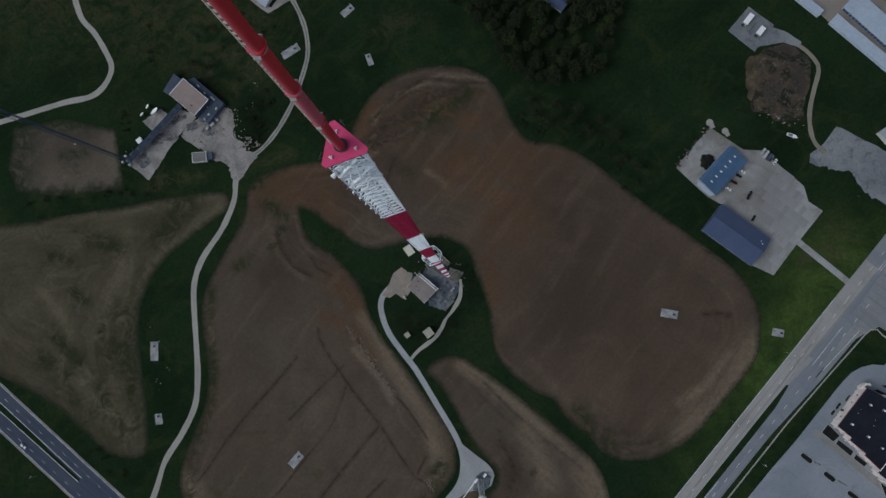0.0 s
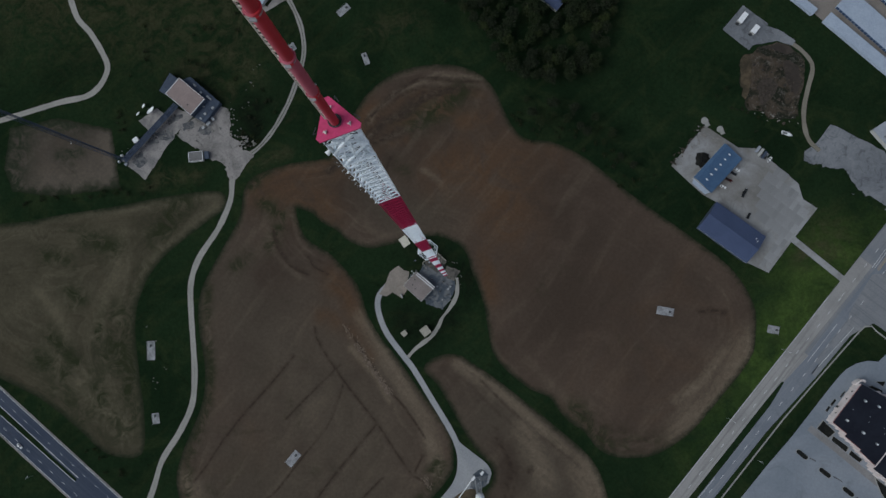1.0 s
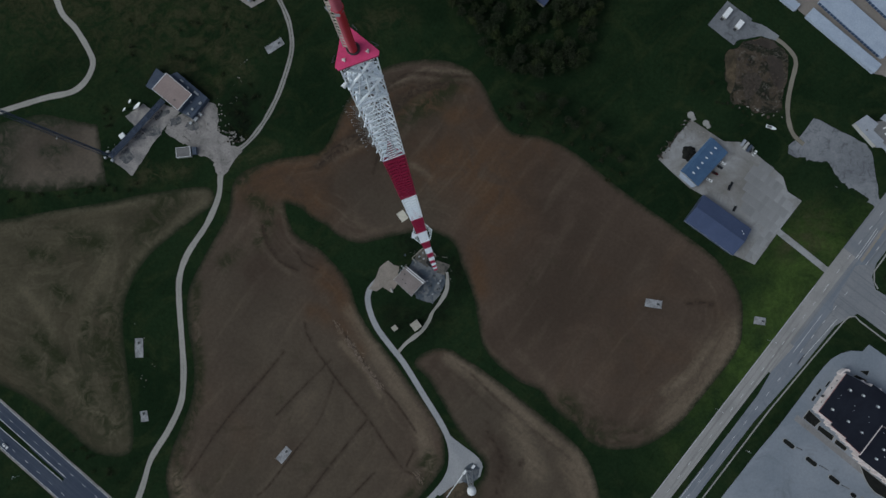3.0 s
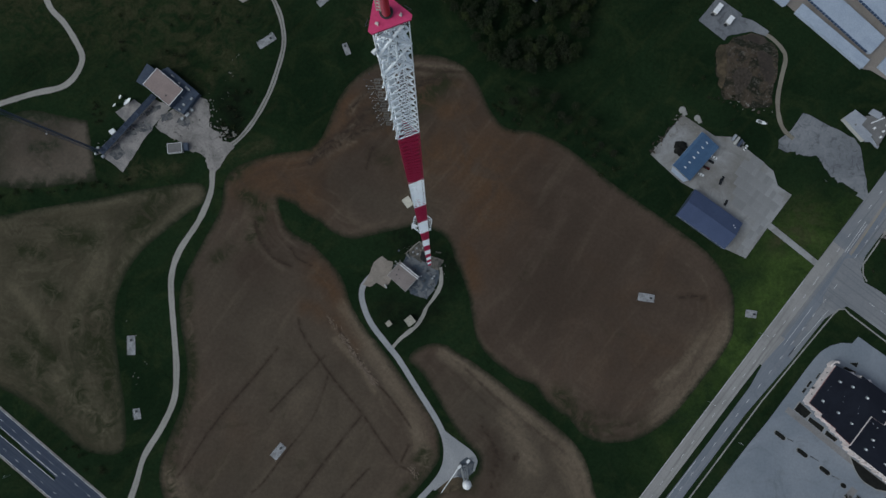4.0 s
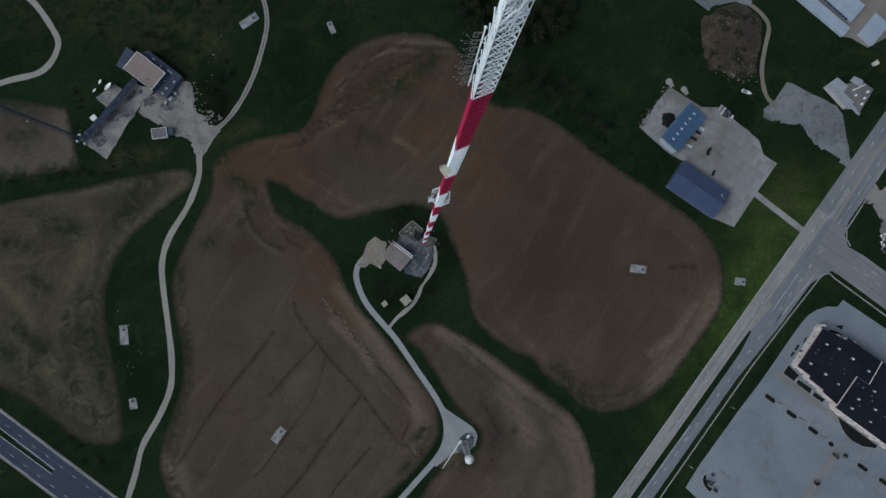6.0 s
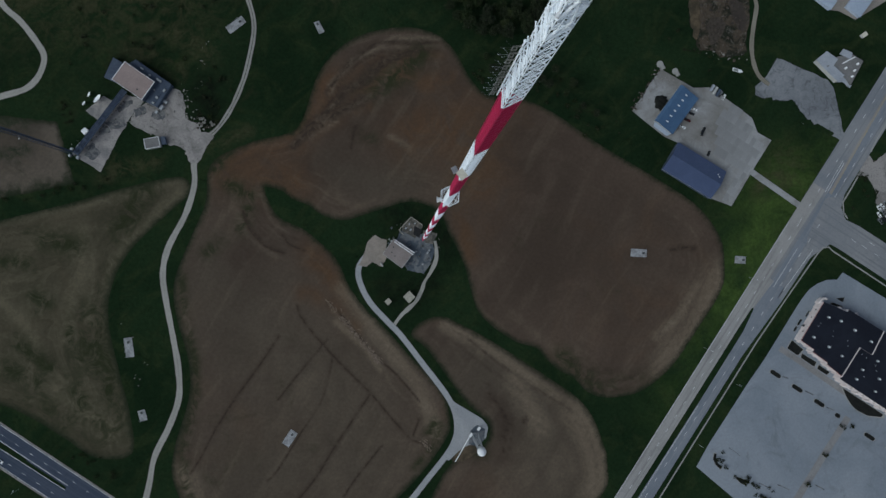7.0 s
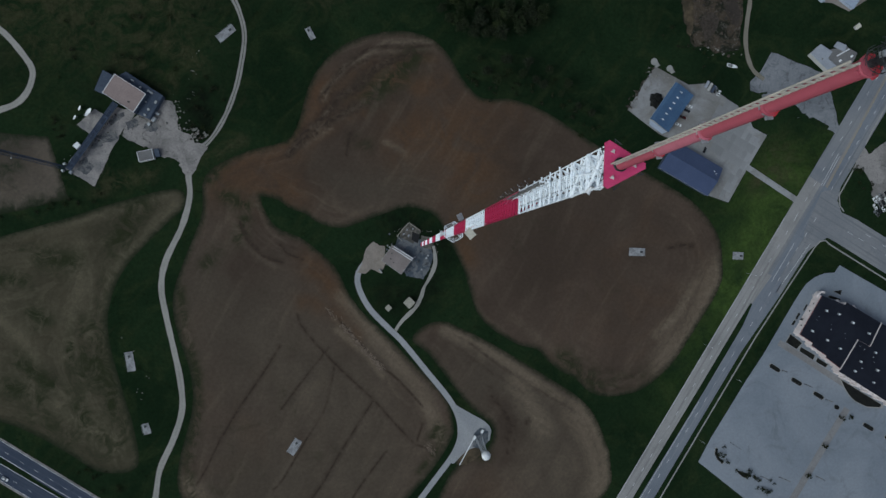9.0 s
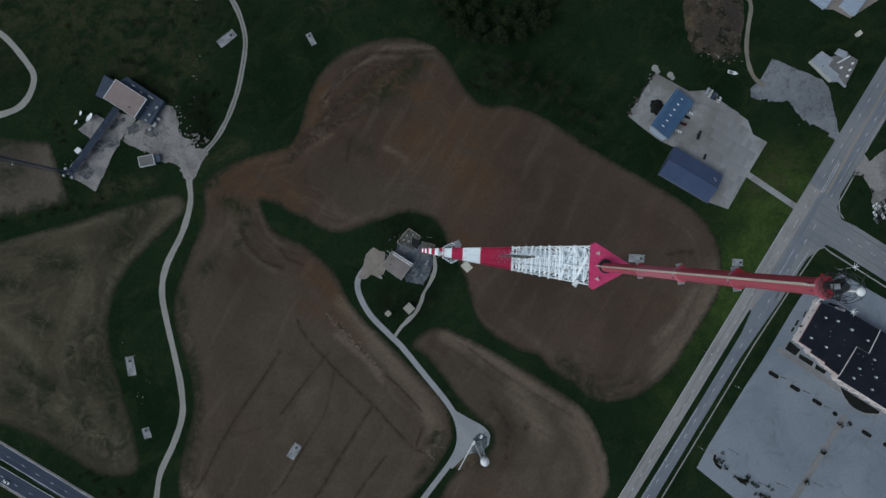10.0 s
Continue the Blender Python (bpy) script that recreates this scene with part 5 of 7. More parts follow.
        for d in (0.03, 0.32):
            lad.box(((rr + d) * c, (rr + d) * q, (za + zb) / 2), (0.05, 0.07, zb - za), 165)
        for z in np.arange(za + 0.2, zb, 0.46):
            lad.box(((rr + 0.16) * c, (rr + 0.16) * q, z), (0.38, 0.05, 0.16), 165)
        part("feeder_rail", lad, LADDER, tube, "cream feeder rail on short rungs")
    # crown: service ring, beacon and lightning brushes
    cap = part("service_ring", Geo().ring((0, 0, 453.3), 0.4, 0.016).ring((0, 0, 453.9), 0.42, 0.012).tube((0, 0, 453.0), (0, 0, 453.9), 0.13, 16).box((0, 0, 453.6), (0.36, 0.36, 0.3), 20), DARK_STEEL, mast, "dark service ring at the antenna top")
    for k in range(12):
        a = k * math.tau / 12
        part("post", Geo().tube((0.41 * math.cos(a), 0.41 * math.sin(a), 453.3), (0.41 * math.cos(a), 0.41 * math.sin(a), 453.9), 0.009, 5).tube((0.14 * math.cos(a), 0.14 * math.sin(a), 453.3), (0.41 * math.cos(a), 0.41 * math.sin(a), 453.3), 0.012, 5), DARK_STEEL, cap)
    part("beacon", Geo().tube((0.18, -0.14, 453.7), (0.18, -0.14, 454.2), 0.04, 14).ball((0.18, -0.14, 454.25), 0.14, 8, 16, 0.7), WHITE, mast, "white domed warning beacon")
    part("control_box", Geo().box((-0.3, 0.05, 453.85), (0.16, 0.16, 0.2)), GALVANISED, mast)
    for az, r in ((262, 0.72), (80, 0.62)):
        a = radians(az)
        c = Vector((r * math.cos(a), r * math.sin(a), 454.2))
        g = Geo().tube((0.5 * math.cos(a), 0.5 * math.sin(a), 453.5), c, 0.004, 5)
        for j in range(7):
            b = j * math.tau / 7
            g.tube(c, c + Vector((0.13 * math.cos(b), 0.13 * math.sin(b), 0.05)), 0.012, 4, 0.004)
        part("lightning_brush", g, WHITE, mast, "white star-shaped lightning brush")
    rnd = random.Random(3)
    for _ in range(26):                                         # loose cables and clips round the crown
        a, r, z = rnd.uniform(0, math.tau), rnd.uniform(0.15, 0.55), rnd.uniform(453.1, 454.1)
        p = [Vector((r * math.cos(a + 0.5 * j), (r + 0.05 * j) * math.sin(a + 0.5 * j), z + 0.12 * j * rnd.uniform(-1, 1))) for j in range(4)]
        g = Geo()
        for u, w in zip(p, p[1:]):
            g.tube(u, w, 0.011, 5)
        part("cable", g, DARK_STEEL, mast)
    # hexagonal work platform round the mast
    zp = 297.0
    hexa = [(2.9 * math.cos(radians(a)), 2.9 * math.sin(radians(a)), 0) for a in range(21, 381, 60)]
    plat = part("work_platform", Geo().add([], []), WHITE_STEEL, mast, "white hexagonal open work platform")
    for k in range(6):
        a, b = Vector(hexa[k]), Vector(hexa[(k + 1) % 6])
        g = Geo()
        for dz in (0, 0.6, 1.2):
            g.tube(a + Vector((0, 0, zp + dz)), b + Vector((0, 0, zp + dz)), 0.06, 5)
        g.tube(a + Vector((0, 0, zp)), a + Vector((0, 0, zp + 1.2)), 0.06, 5)
        g.tube(a + Vector((0, 0, zp)), (a.x * 0.5, a.y * 0.5, zp), 0.07, 5)
        for s in np.linspace(0.15, 0.85, 5):
            p = a.lerp(b, s)
            g.tube((p.x, p.y, zp), (p.x * 0.72, p.y * 0.72, zp), 0.05, 4)
        part("rail", g, WHITE_STEEL, plat)
    # ball-ended cross bars on the west face
    for z in (401.2, 405.4, 409.2, 412.5, 416.0, 419.4):
        a, b = leg_at(0, z), leg_at(2, z)
        d = (b - a).normalized()
        out = Vector((-0.22, 0.04, 0))
        part("cross_bar", Geo().tube(a - d * 0.05 + out, b + d * 0.05 + out, 0.065, 8).ball(a - d * 0.05 + out, 0.09, 6, 8).ball(b + d * 0.05 + out, 0.09, 6, 8), WHITE_STEEL, mast)
    return mast


mast = build_mast()


def build_fm_antenna():
    fm = thing("fm_antenna", "grey ring dipoles stacked on a white side pole", "antenna")
    x, y = -1.36, 0.62
    part("pole", Geo().tube((x, y, 400.0), (x, y, 417.3), 0.09, 8).ball((x, y, 417.4), 0.17, 8, 10), WHITE_STEEL, fm)
    for k, z in enumerate(np.linspace(400.9, 415.6, 9)):
        bay = part("bay", Geo().tube((x, y, z + 0.55), (x - 0.24, y, z + 0.55), 0.07, 8), FM_GREY, fm)
        for off in (-0.05, 0.05):                                # two bent loops a bay
            g = Geo().tube((x, y + off, z + 0.55), (x - 0.85, y + off, z + 0.55), 0.034, 6).tube((x - 0.85, y + off, z + 0.55), (x - 0.92, y + off, z - 0.35), 0.036, 6)
            g.tube((x - 0.92, y + off, z - 0.35), (x - 0.45, y + off, z - 0.42), 0.034, 6).tube((x - 0.45, y + off, z - 0.42), (x - 0.45, y + off, z + 0.15), 0.032, 6)
            part("loop", g, FM_GREY, bay)
        tips = Geo()
        for j in range(4):
            e = Vector((x - 1.35 - 0.26 * (j % 3), y - 0.6 + 0.4 * j, z + 0.35 * (j % 2)))
            tips.ball(e, 0.06, 4, 6).tube((x - 0.95, y - 0.2 + 0.13 * j, z + 0.1), e, 0.009, 4)
        part("spike", tips, GALVANISED if k % 2 else DARK_STEEL, bay)
    for z in (402, 408, 414):
        part("bracket", Geo().tube((x, y, z), (LEGS[2][0], LEGS[2][1], z), 0.05, 5).tube((x, y, z), (-0.75, 0.2, z), 0.05, 5), WHITE_STEEL, fm)


build_fm_antenna()


def horn(name, z, az, reach, size, label, material):
    ob = thing(name, label, "antenna")
    c, s = math.cos(radians(az)), math.sin(radians(az))
    a, b = Vector((1.35 * c, 1.35 * s, z)), Vector(((1.35 + reach) * c, (1.35 + reach) * s, z - 0.15))
    part("cone", Geo().tube(a, b, 0.12, 12, size), material, ob)
    part("mount", Geo().tube(a - Vector((0, 0, 0.5)), a + Vector((0, 0, 0.5)), 0.08, 6), GALVANISED, ob)


horn("horn_antenna", 427.7, 228, 0.5, 0.2, "white conical horn antenna bolted to the mast", WHITE)
horn("horn_antenna", 289.2, 177, 1.9, 0.95, "white microwave horn beside the work platform", WHITE)
panel = thing("panel_antenna", "flat beige rectangular grid reflector hung on the mast", "antenna")
part("reflector", Geo().box((-1.75, -2.0, 354.7), (1.5, 1.9, 0.14), 35, (14, 0)), BEIGE, panel)
part("arm", Geo().tube((-0.95, -1.17, 354.6), (-1.6, -1.9, 354.6), 0.08, 6), GALVANISED, panel)
panel = thing("panel_antenna", "small dark mesh reflector hung on the mast", "antenna")
part("reflector", Geo().box((-0.9, 2.4, 330.8), (1.3, 1.6, 0.1), 20, (20, 0)), GALVANISED, panel)
part("arm", Geo().tube((-0.54, 1.41, 330.7), (-0.85, 2.2, 330.7), 0.07, 6), GALVANISED, panel)


# ---- buildings ----
def offset_box(name, outline, z0, z1, wall_mat, roof_mat, parent, rim=0.35, up=0.5, roof_label="", rim_mat=None):
    """Walls, a flat roof sunk behind a raised rim, and the rim itself."""
    w = part("wall", Geo().prism(outline, z0, z1), wall_mat, parent)
    c = np.mean(outline, 0)
    inner = [tuple(c + (np.array(p) - c) * (1 - rim / max(np.hypot(*(np.array(p) - c)), 1))) for p in outline]
    part("roof", Geo().prism(inner, z1 + 0.02, z1 + 0.12), roof_mat, parent, roof_label)
    for a, b, ai, bi in zip(outline, outline[1:] + outline[:1], inner, inner[1:] + inner[:1]):
        part("parapet", Geo().prism([a, b, bi, ai], z1, z1 + up), rim_mat or wall_mat, parent)
    return w


def local(o, u, v):
    """A point o, shifted along a frame of its own."""
    return lambda a, b: (o[0] + a * u[0] + b * v[0], o[1] + a * u[1] + b * v[1])


def frame_of(o, p):
    d = Vector((p[0] - o[0], p[1] - o[1]))
    u = d.normalized()
    return local(o, u, Vector((-u.y, u.x))), math.degrees(math.atan2(u.y, u.x))


def flat_building(name, o, p, depth, height, wall, roof, label, rim=0.35, up=0.5, rim_mat=None, vents=0):
    at, turn = frame_of(o, p)
    length = math.dist(o, p)
    ob = thing(name, label, "building")
    offset_box(name, [at(0, 0), at(length, 0), at(length, depth), at(0, depth)], 0, height, wall, roof, ob, rim, up, "", rim_mat)
    rnd = random.Random(name + str(o))
    for _ in range(vents):
        x, y = at(rnd.uniform(1.5, length - 1.5), rnd.uniform(1.5, depth - 1.5))
        part("roof_vent", Geo().box((x, y, height + 0.4), (rnd.uniform(0.7, 1.4), rnd.uniform(0.7, 1.2), 0.7), turn), GALVANISED, ob)
    return ob, at, turn, length


# transmitter station of the second mast
st, at, turn, ln = flat_building("station_building", (-215.5, 135.6), (-195.3, 119.0), 16.2, 9.0, BLUE_GREY, BROWN_ROOF, "tall station building with a flat pinkish-brown roof", 0.45, 0.35, WHITE)
part("roof_hatch", Geo().box((*at(19, 4.5), 9.3), (1.0, 1.0, 0.5), turn), DARK_STEEL, st)
part("low_wing", Geo().prism([(-205.8, 147.6), (-199, 150.5), (-174.8, 130), (-186.5, 114.2), (-194.6, 119.2), (-186.0, 131.4)], 0, 4.4), BLUE_GREY, st, "lower wing with a blue-grey metal roof")
part("low_wing", Geo().prism([(-223, 139.5), (-215.2, 153.5), (-206.4, 147.2), (-215.8, 135.4)], 0, 4.0), BLUE_GREY, st, "lower wing with a blue-grey metal roof")
for x, y, sx, sy in ((-183.6, 133.8, 4.2, 1.4), (-186.1, 121.3, 1.8, 1.6), (-180.4, 126, 1.4, 2.2), (-190, 138, 1.4, 1.4), (-189.2, 117.6, 1.8, 1.2), (-195, 143.5, 2.4, 1.0), (-187.5, 127, 1.0, 1.0)):
    unit = part("roof_unit", Geo().box((x, y, 4.85), (sx, sy, 0.9), turn), PALE_WALL, st)
    part("hood", Geo().box((x, y, 5.36), (sx * 0.7, sy * 0.7, 0.12), turn), GALVANISED, unit)
for k, (a, b) in enumerate((((-199, 150.3), (-175.2, 130.4)), ((-197, 148), (-178.5, 132.5)), ((-175.2, 130.2), (-186.6, 114.8)), ((-178, 130.5), (-188, 117)))):
    d = Vector(b) - Vector(a)
    part("roof_seam", Geo().box(((a[0] + b[0]) / 2, (a[1] + b[1]) / 2, 4.46), (d.length, 0.3, 0.14), math.degrees(math.atan2(d.y, d.x))), BLUE_STEEL, st)
for x, y, l, w, h in ((-184.5, 114.5, 3.4, 2.0, 2.2), (-188.5, 111.5, 2.0, 1.6, 1.5), (-181.5, 118.5, 1.6, 3.0, 1.8)):
    c = thing("equipment_cabinet", "weathered grey cabinet against the station wall", "cabinet", pose(x, y, 0.1, 0, 0, 52), "station cabinets")
    part("body", Geo().box((0, 0, h / 2), (l, w, h)), PALE_WALL, c)
    part("lid", Geo().box((0, 0, h + 0.06), (l + 0.2, w + 0.2, 0.12)), GALVANISED, c)
bridge = thing("cable_bridge", "long blue-grey covered cable bridge on posts", "bridge")
b0, b1 = Vector((-209.0, 128.6)), Vector((-247.6, 84.4))
bt = math.degrees(math.atan2(b1.y - b0.y, b1.x - b0.x))
bm_, bl = (b0 + b1) / 2, (b1 - b0).length
part("deck", Geo().box((*bm_, 4.0), (bl, 4.6, 0.16), bt), BLUE_STEEL, bridge)
bs = Vector((-(b1 - b0).normalized().y, (b1 - b0).normalized().x))
for s in (-2.2, -0.5, 0.6, 2.2):
    part("girder", Geo().box((*(bm_ + bs * s), 4.25), (bl, 0.22, 0.5), bt), BLUE_GREY, bridge)
for k in range(9):
    p = b0.lerp(b1, 0.04 + 0.115 * k)
    for s in (-1.2, 1.2):
        part("post", Geo().tube((*(p + bs * s), 0), (*(p + bs * s), 3.95), 0.14, 6), BLUE_STEEL, bridge)
    part("cross_beam", Geo().box((*p, 4.18), (0.2, 4.8, 0.25), bt), BLUE_GREY, bridge)
    part("cover_plate", Geo().box((*b0.lerp(b1, min(0.98, 0.095 + 0.115 * k)), 4.56), (1.6, 4.2, 0.1), bt), BLUE_STEEL, bridge)


def build_second_mast(x, y, height):
    ob = thing("guyed_mast", "dark blue-grey slender lattice mast", "tower", pose(x, y, 0))
    tri = [Vector((1.7 * math.cos(radians(a)), 1.7 * math.sin(radians(a)), 0)) for a in (20, 140, 260)]
    g, step, sec = Geo(), 1.8, 18.0
    for j in range(int(sec / step)):
        for k in range(3):
            a, b = tri[k], tri[(k + 1) % 3]
            lo, hi = Vector((0, 0, j * step)), Vector((0, 0, (j + 1) * step))
            g.tube(a + lo, b + lo, 0.055, 4).tube(a + lo, b + hi, 0.04, 4)
    for j in range(5):
        g.tube((-0.5 + 0.22 * j, 0.1, 0), (-0.5 + 0.22 * j, 0.1, sec), 0.08, 5)
    core = g.mesh("mast_section", BLUE_STEEL)
    leg = [Geo().tube(p, p + Vector((0, 0, sec)), 0.13, 6).mesh("leg", BLUE_STEEL) for p in tri]
    for n in range(int(height / sec)):
        s = part("mast_section", core, None, ob, "", pose(0, 0, 0.6 + n * sec))
        for me in leg:
            part("leg", me, None, s)
    part("footing", Geo().tube((0, 0, 0), (0, 0, 0.6), 1.6, 12, 1.3), CONCRETE, ob)
    lamp = part("light_arm", Geo().tube((0, -1.1, 66), (0.3, -2.6, 66), 0.09, 6).box((0.3, -2.8, 66.2), (0.6, 0.6, 0.7)), GALVANISED, ob)
    part("lamp", Geo().ball((0.3, -2.8, 66.8), 0.3, 6, 10), WHITE, lamp)


build_second_mast(-250.2, 86.1, 306)
for x, y, l, w, h, trn in ((-246.5, 90.4, 2.6, 1.6, 2.0, 48), (-251.5, 89.2, 1.8, 1.4, 1.6, 10), (-247.8, 82.6, 2.2, 1.8, 1.4, 48), (-253.2, 84.4, 1.5, 1.5, 1.8, 30)):
    c = thing("equipment_cabinet", "pale equipment cabinet at the dark mast's foot", "cabinet", pose(x, y, 0, 0, 0, trn), "station cabinets")
    part("body", Geo().box((0, 0, h / 2), (l, w, h)), (HOUSE_ROOF if l > 2 else GALVANISED), c)
    part("plinth", Geo().box((0, 0, 0.07), (l + 0.4, w + 0.4, 0.14)), CONCRETE, c)


def satellite_dish(x, y, r, az, name="satellite_dish", elev=38):
    ob = thing(name, "white satellite dish tilted on a short pedestal", "satellite dish", pose(x, y, 0, 0, 0, az), "station dishes")
    part("pedestal", Geo().tube((0, 0, 0), (0, 0, r * 0.9), 0.22, 8), GALVANISED, ob)
    g = Geo()
    m = pose(0, 0, r * 1.05, 0, 90 - elev, 0)
    rings, sides = 5, 20
    for shell, lift in ((0, 0.0), (1, -0.06)):
        verts = [m @ Vector((0, 0, lift))]
        for i in range(1, rings + 1):
            q = r * i / rings
            verts += [m @ Vector((q * math.cos(k * math.tau / sides), q * math.sin(k * math.tau / sides), 0.32 * q * q / r + lift)) for k in range(sides)]
        faces = [(0, 1 + k, 1 + (k + 1) % sides) for k in range(sides)]
        for i in range(rings - 1):
            o = 1 + i * sides
            faces += [(o + k, o + sides + k, o + sides + (k + 1) % sides, o + (k + 1) % sides) for k in range(sides)]
        g.add(verts, faces if not shell else [f[::-1] for f in faces], True)
    part("reflector", g, DISH_WHITE, ob)
    f = m @ Vector((0, 0, 0.8 * r))
    g = Geo()
    for k in range(3):
        g.tube(m @ Vector((0.9 * r * math.cos(k * 2.1), 0.9 * r * math.sin(k * 2.1), 0.26 * r)), f, 0.03, 4)
    part("feed", g.ball(f, 0.12, 5, 8), GALVANISED, ob)


satellite_dish(-228.4, 123.3, 3.6, 137, elev=46)
satellite_dish(-235.2, 127.9, 1.9, 160, elev=46)
satellite_dish(-239.4, 121.5, 1.9, 142, elev=44)
cab = thing("equipment_cabin", "small white flat-topped equipment cabin", "cabin", pose(-240.5, 101.2, 0, 0, 0, 38))
part("body", Geo().box((0, 0, 1.3), (3.8, 3.4, 2.6)), WHITE, cab)
part("roof", Geo().box((0, 0, 2.68), (4.1, 3.7, 0.14)), WHITE, cab)
shed, at, turn, ln = flat_building("yard_shed", (-198.0, 84.2), (-187.0, 85.4), 7.6, 3.0, PALE_WALL, GREY_ROOF, "low yard shed with a white-rimmed grey roof", 0.4, 0.3, WHITE)
part("annex", Geo().box((*at(13.6, 4.2), 1.2), (3.4, 5.6, 2.4), turn), BLUE_GREY, shed, "blue-grey lean-to")

# transmitter building and huts at the mast foot
tx, at, turn, ln = flat_building("transmitter_building", (-31.6, -8.2), (-18.0, -20.4), 14.2, 4.5, PALE_WALL, DUSTY_ROOF, "flat-roofed transmitter building with a pale roof", 0.35, 0.3)
for a, b in ((5, 5), (8.5, 4.2), (3.5, 9)):
    part("roof_vent", Geo().tube((*at(a, b), 4.6), (*at(a, b), 5.2), 0.5, 10), DARK_STEEL, tx)
ice = thing("cable_bridge", "pair of white cable trays crossing the roof edge", "bridge")
i0, i1 = Vector((-21.5, 0.5)), Vector((-8.2, -10.3))
it = math.degrees(math.atan2(i1.y - i0.y, i1.x - i0.x))
isd = Vector((-(i1 - i0).normalized().y, (i1 - i0).normalized().x))
for s in (-0.8, 0.8):
    part("tray", Geo().box((*((i0 + i1) / 2 + isd * s), 5.25), ((i1 - i0).length, 0.55, 0.16), it), WHITE, ice)
for k in range(6):
    p = i0.lerp(i1, 0.03 + 0.188 * k)
    part("post", Geo().tube((*p, 0), (*p, 5.2), 0.1, 6).box((*p, 5.1), (0.15, 2.4, 0.14), it), GALVANISED, ice)
for x, y, s, h, trn, lab in ((-14.6, -42.2, 6.2, 2.8, 38, "square hut with a pale flat roof beside the loop drive"), (-30.6, -44.3, 3.6, 1.2, 38, "small square pale concrete cover in the grass")):
    hut = thing("hut", lab, "hut", pose(x, y, 0, 0, 0, trn))
    part("wall", Geo().box((0, 0, h / 2), (s, s, h)), PALE_WALL, hut)
    part("roof", Geo().box((0, 0, h + 0.1), (s + 0.4, s + 0.4, 0.2)), TAN_ROOF, hut)
tank = thing("propane_tank", "small white tank on saddles beside the forecourt", "tank", pose(-33, -16.2, 0, 0, 0, 120))
part("shell", Geo().tube((-1.3, 0, 0.9), (1.3, 0, 0.9), 0.55, 12).ball((-1.3, 0, 0.9), 0.55, 6, 12).ball((1.3, 0, 0.9), 0.55, 6, 12), PALE_WALL, tank)
for x in (-0.8, 0.8):
    part("saddle", Geo().box((x, 0, 0.2), (0.25, 0.9, 0.5)), CONCRETE, tank)
rnd = random.Random(4)
for k, (x, y) in enumerate(((-24.4, 1.0), (-22.5, 3.2), (-26.5, -0.6), (-25.6, 2.4), (-28.2, -2.2), (-23.2, 10.7), (2.2, -10.5), (-4.2, -12.5), (-8.5, -16.5), (-2.2, -18.8), (1.5, -15.0), (-12.5, -18.8), (-6.2, -8.8), (-10.5, -3.5), (0.5, -7.8), (3.6, -8.8), (-1.5, -5.0), (4.8, -14.5))):
    c = thing("equipment_cabinet", "small grey equipment cabinet on gravel", "cabinet", pose(x, y, 0, 0, 0, 38 + 10 * (k % 2)), "compound cabinets")
    s = rnd.uniform(0.8, 1.5)
    part("body", Geo().box((0, 0, 0.75), (s, s * 0.8, 1.3)), (GALVANISED, DARK_STEEL, BLUE_GREY)[k % 3], c)
    part("plinth", Geo().box((0, 0, 0.06), (s + 0.3, s * 0.8 + 0.3, 0.12)), CONCRETE, c)


# low walls round a sunken equipment court behind the transmitter building
court = thing("equipment_court", "low tan-walled court round a dark sunken equipment bay", "enclosure")
for a, b in (((-17.8, 8.6), (-7.6, 17.6)), ((-7.6, 17.6), (0.2, 10.8)), ((-17.8, 8.6), (-14.6, 4.6))):
    d = Vector(b) - Vector(a)
    part("wall", Geo().box(((a[0] + b[0]) / 2, (a[1] + b[1]) / 2, 0.6), (d.length, 0.45, 1.1), math.degrees(math.atan2(d.y, d.x))), TAN_ROOF, court)
part("bay_floor", Geo().prism([(-5.9, 10.8), (-0.4, 7.2), (-3.0, 1.2), (-7.2, 4.6)], 0.1, 0.2), RUBBER, court)
for x, y, sx in ((-12.5, 9.5, 1.6), (-9.6, 12.4, 1.2), (-9.0, 8.0, 1.8), (-5.2, 12.6, 1.0)):
    part("unit", Geo().box((x, y, 0.75), (sx, 1.0, 1.2), 42), GALVANISED, court)


# weather radar
def build_radar(x, y):
    ob = thing("weather_radar", "white radar dome on a tall grey lattice stand", "radar", pose(x, y, 0))
    top = 38.5
    for k in range(4):
        a = radians(45 + 90 * k)
        part("leg", Geo().tube((3.2 * math.cos(a), 3.2 * math.sin(a), 0), (2.0 * math.cos(a), 2.0 * math.sin(a), top), 0.16, 6), GALVANISED, ob)
    for j in range(9):
        z0, z1 = j * top / 9, (j + 1) * top / 9
        r0, r1 = 3.2 - 1.2 * z0 / top, 3.2 - 1.2 * z1 / top
        g = Geo()
        for k in range(4):
            a, b = radians(45 + 90 * k), radians(135 + 90 * k)
            p = lambda r, c, z: (r * math.cos(c), r * math.sin(c), z)
            g.tube(p(r1, a, z1), p(r1, b, z1), 0.08, 4).tube(p(r0, a, z0), p(r1, b, z1), 0.07, 4).tube(p(r0, b, z0), p(r1, a, z1), 0.07, 4)
        part("bracing", g, GALVANISED, ob)
    part("deck", Geo().tube((0, 0, top), (0, 0, top + 0.3), 3.0, 16), GALVANISED, ob)
    part("dome", Geo().ball((0, 0, top + 3.3), 3.1, 14, 24), WHITE, ob, "smooth white spherical radome")


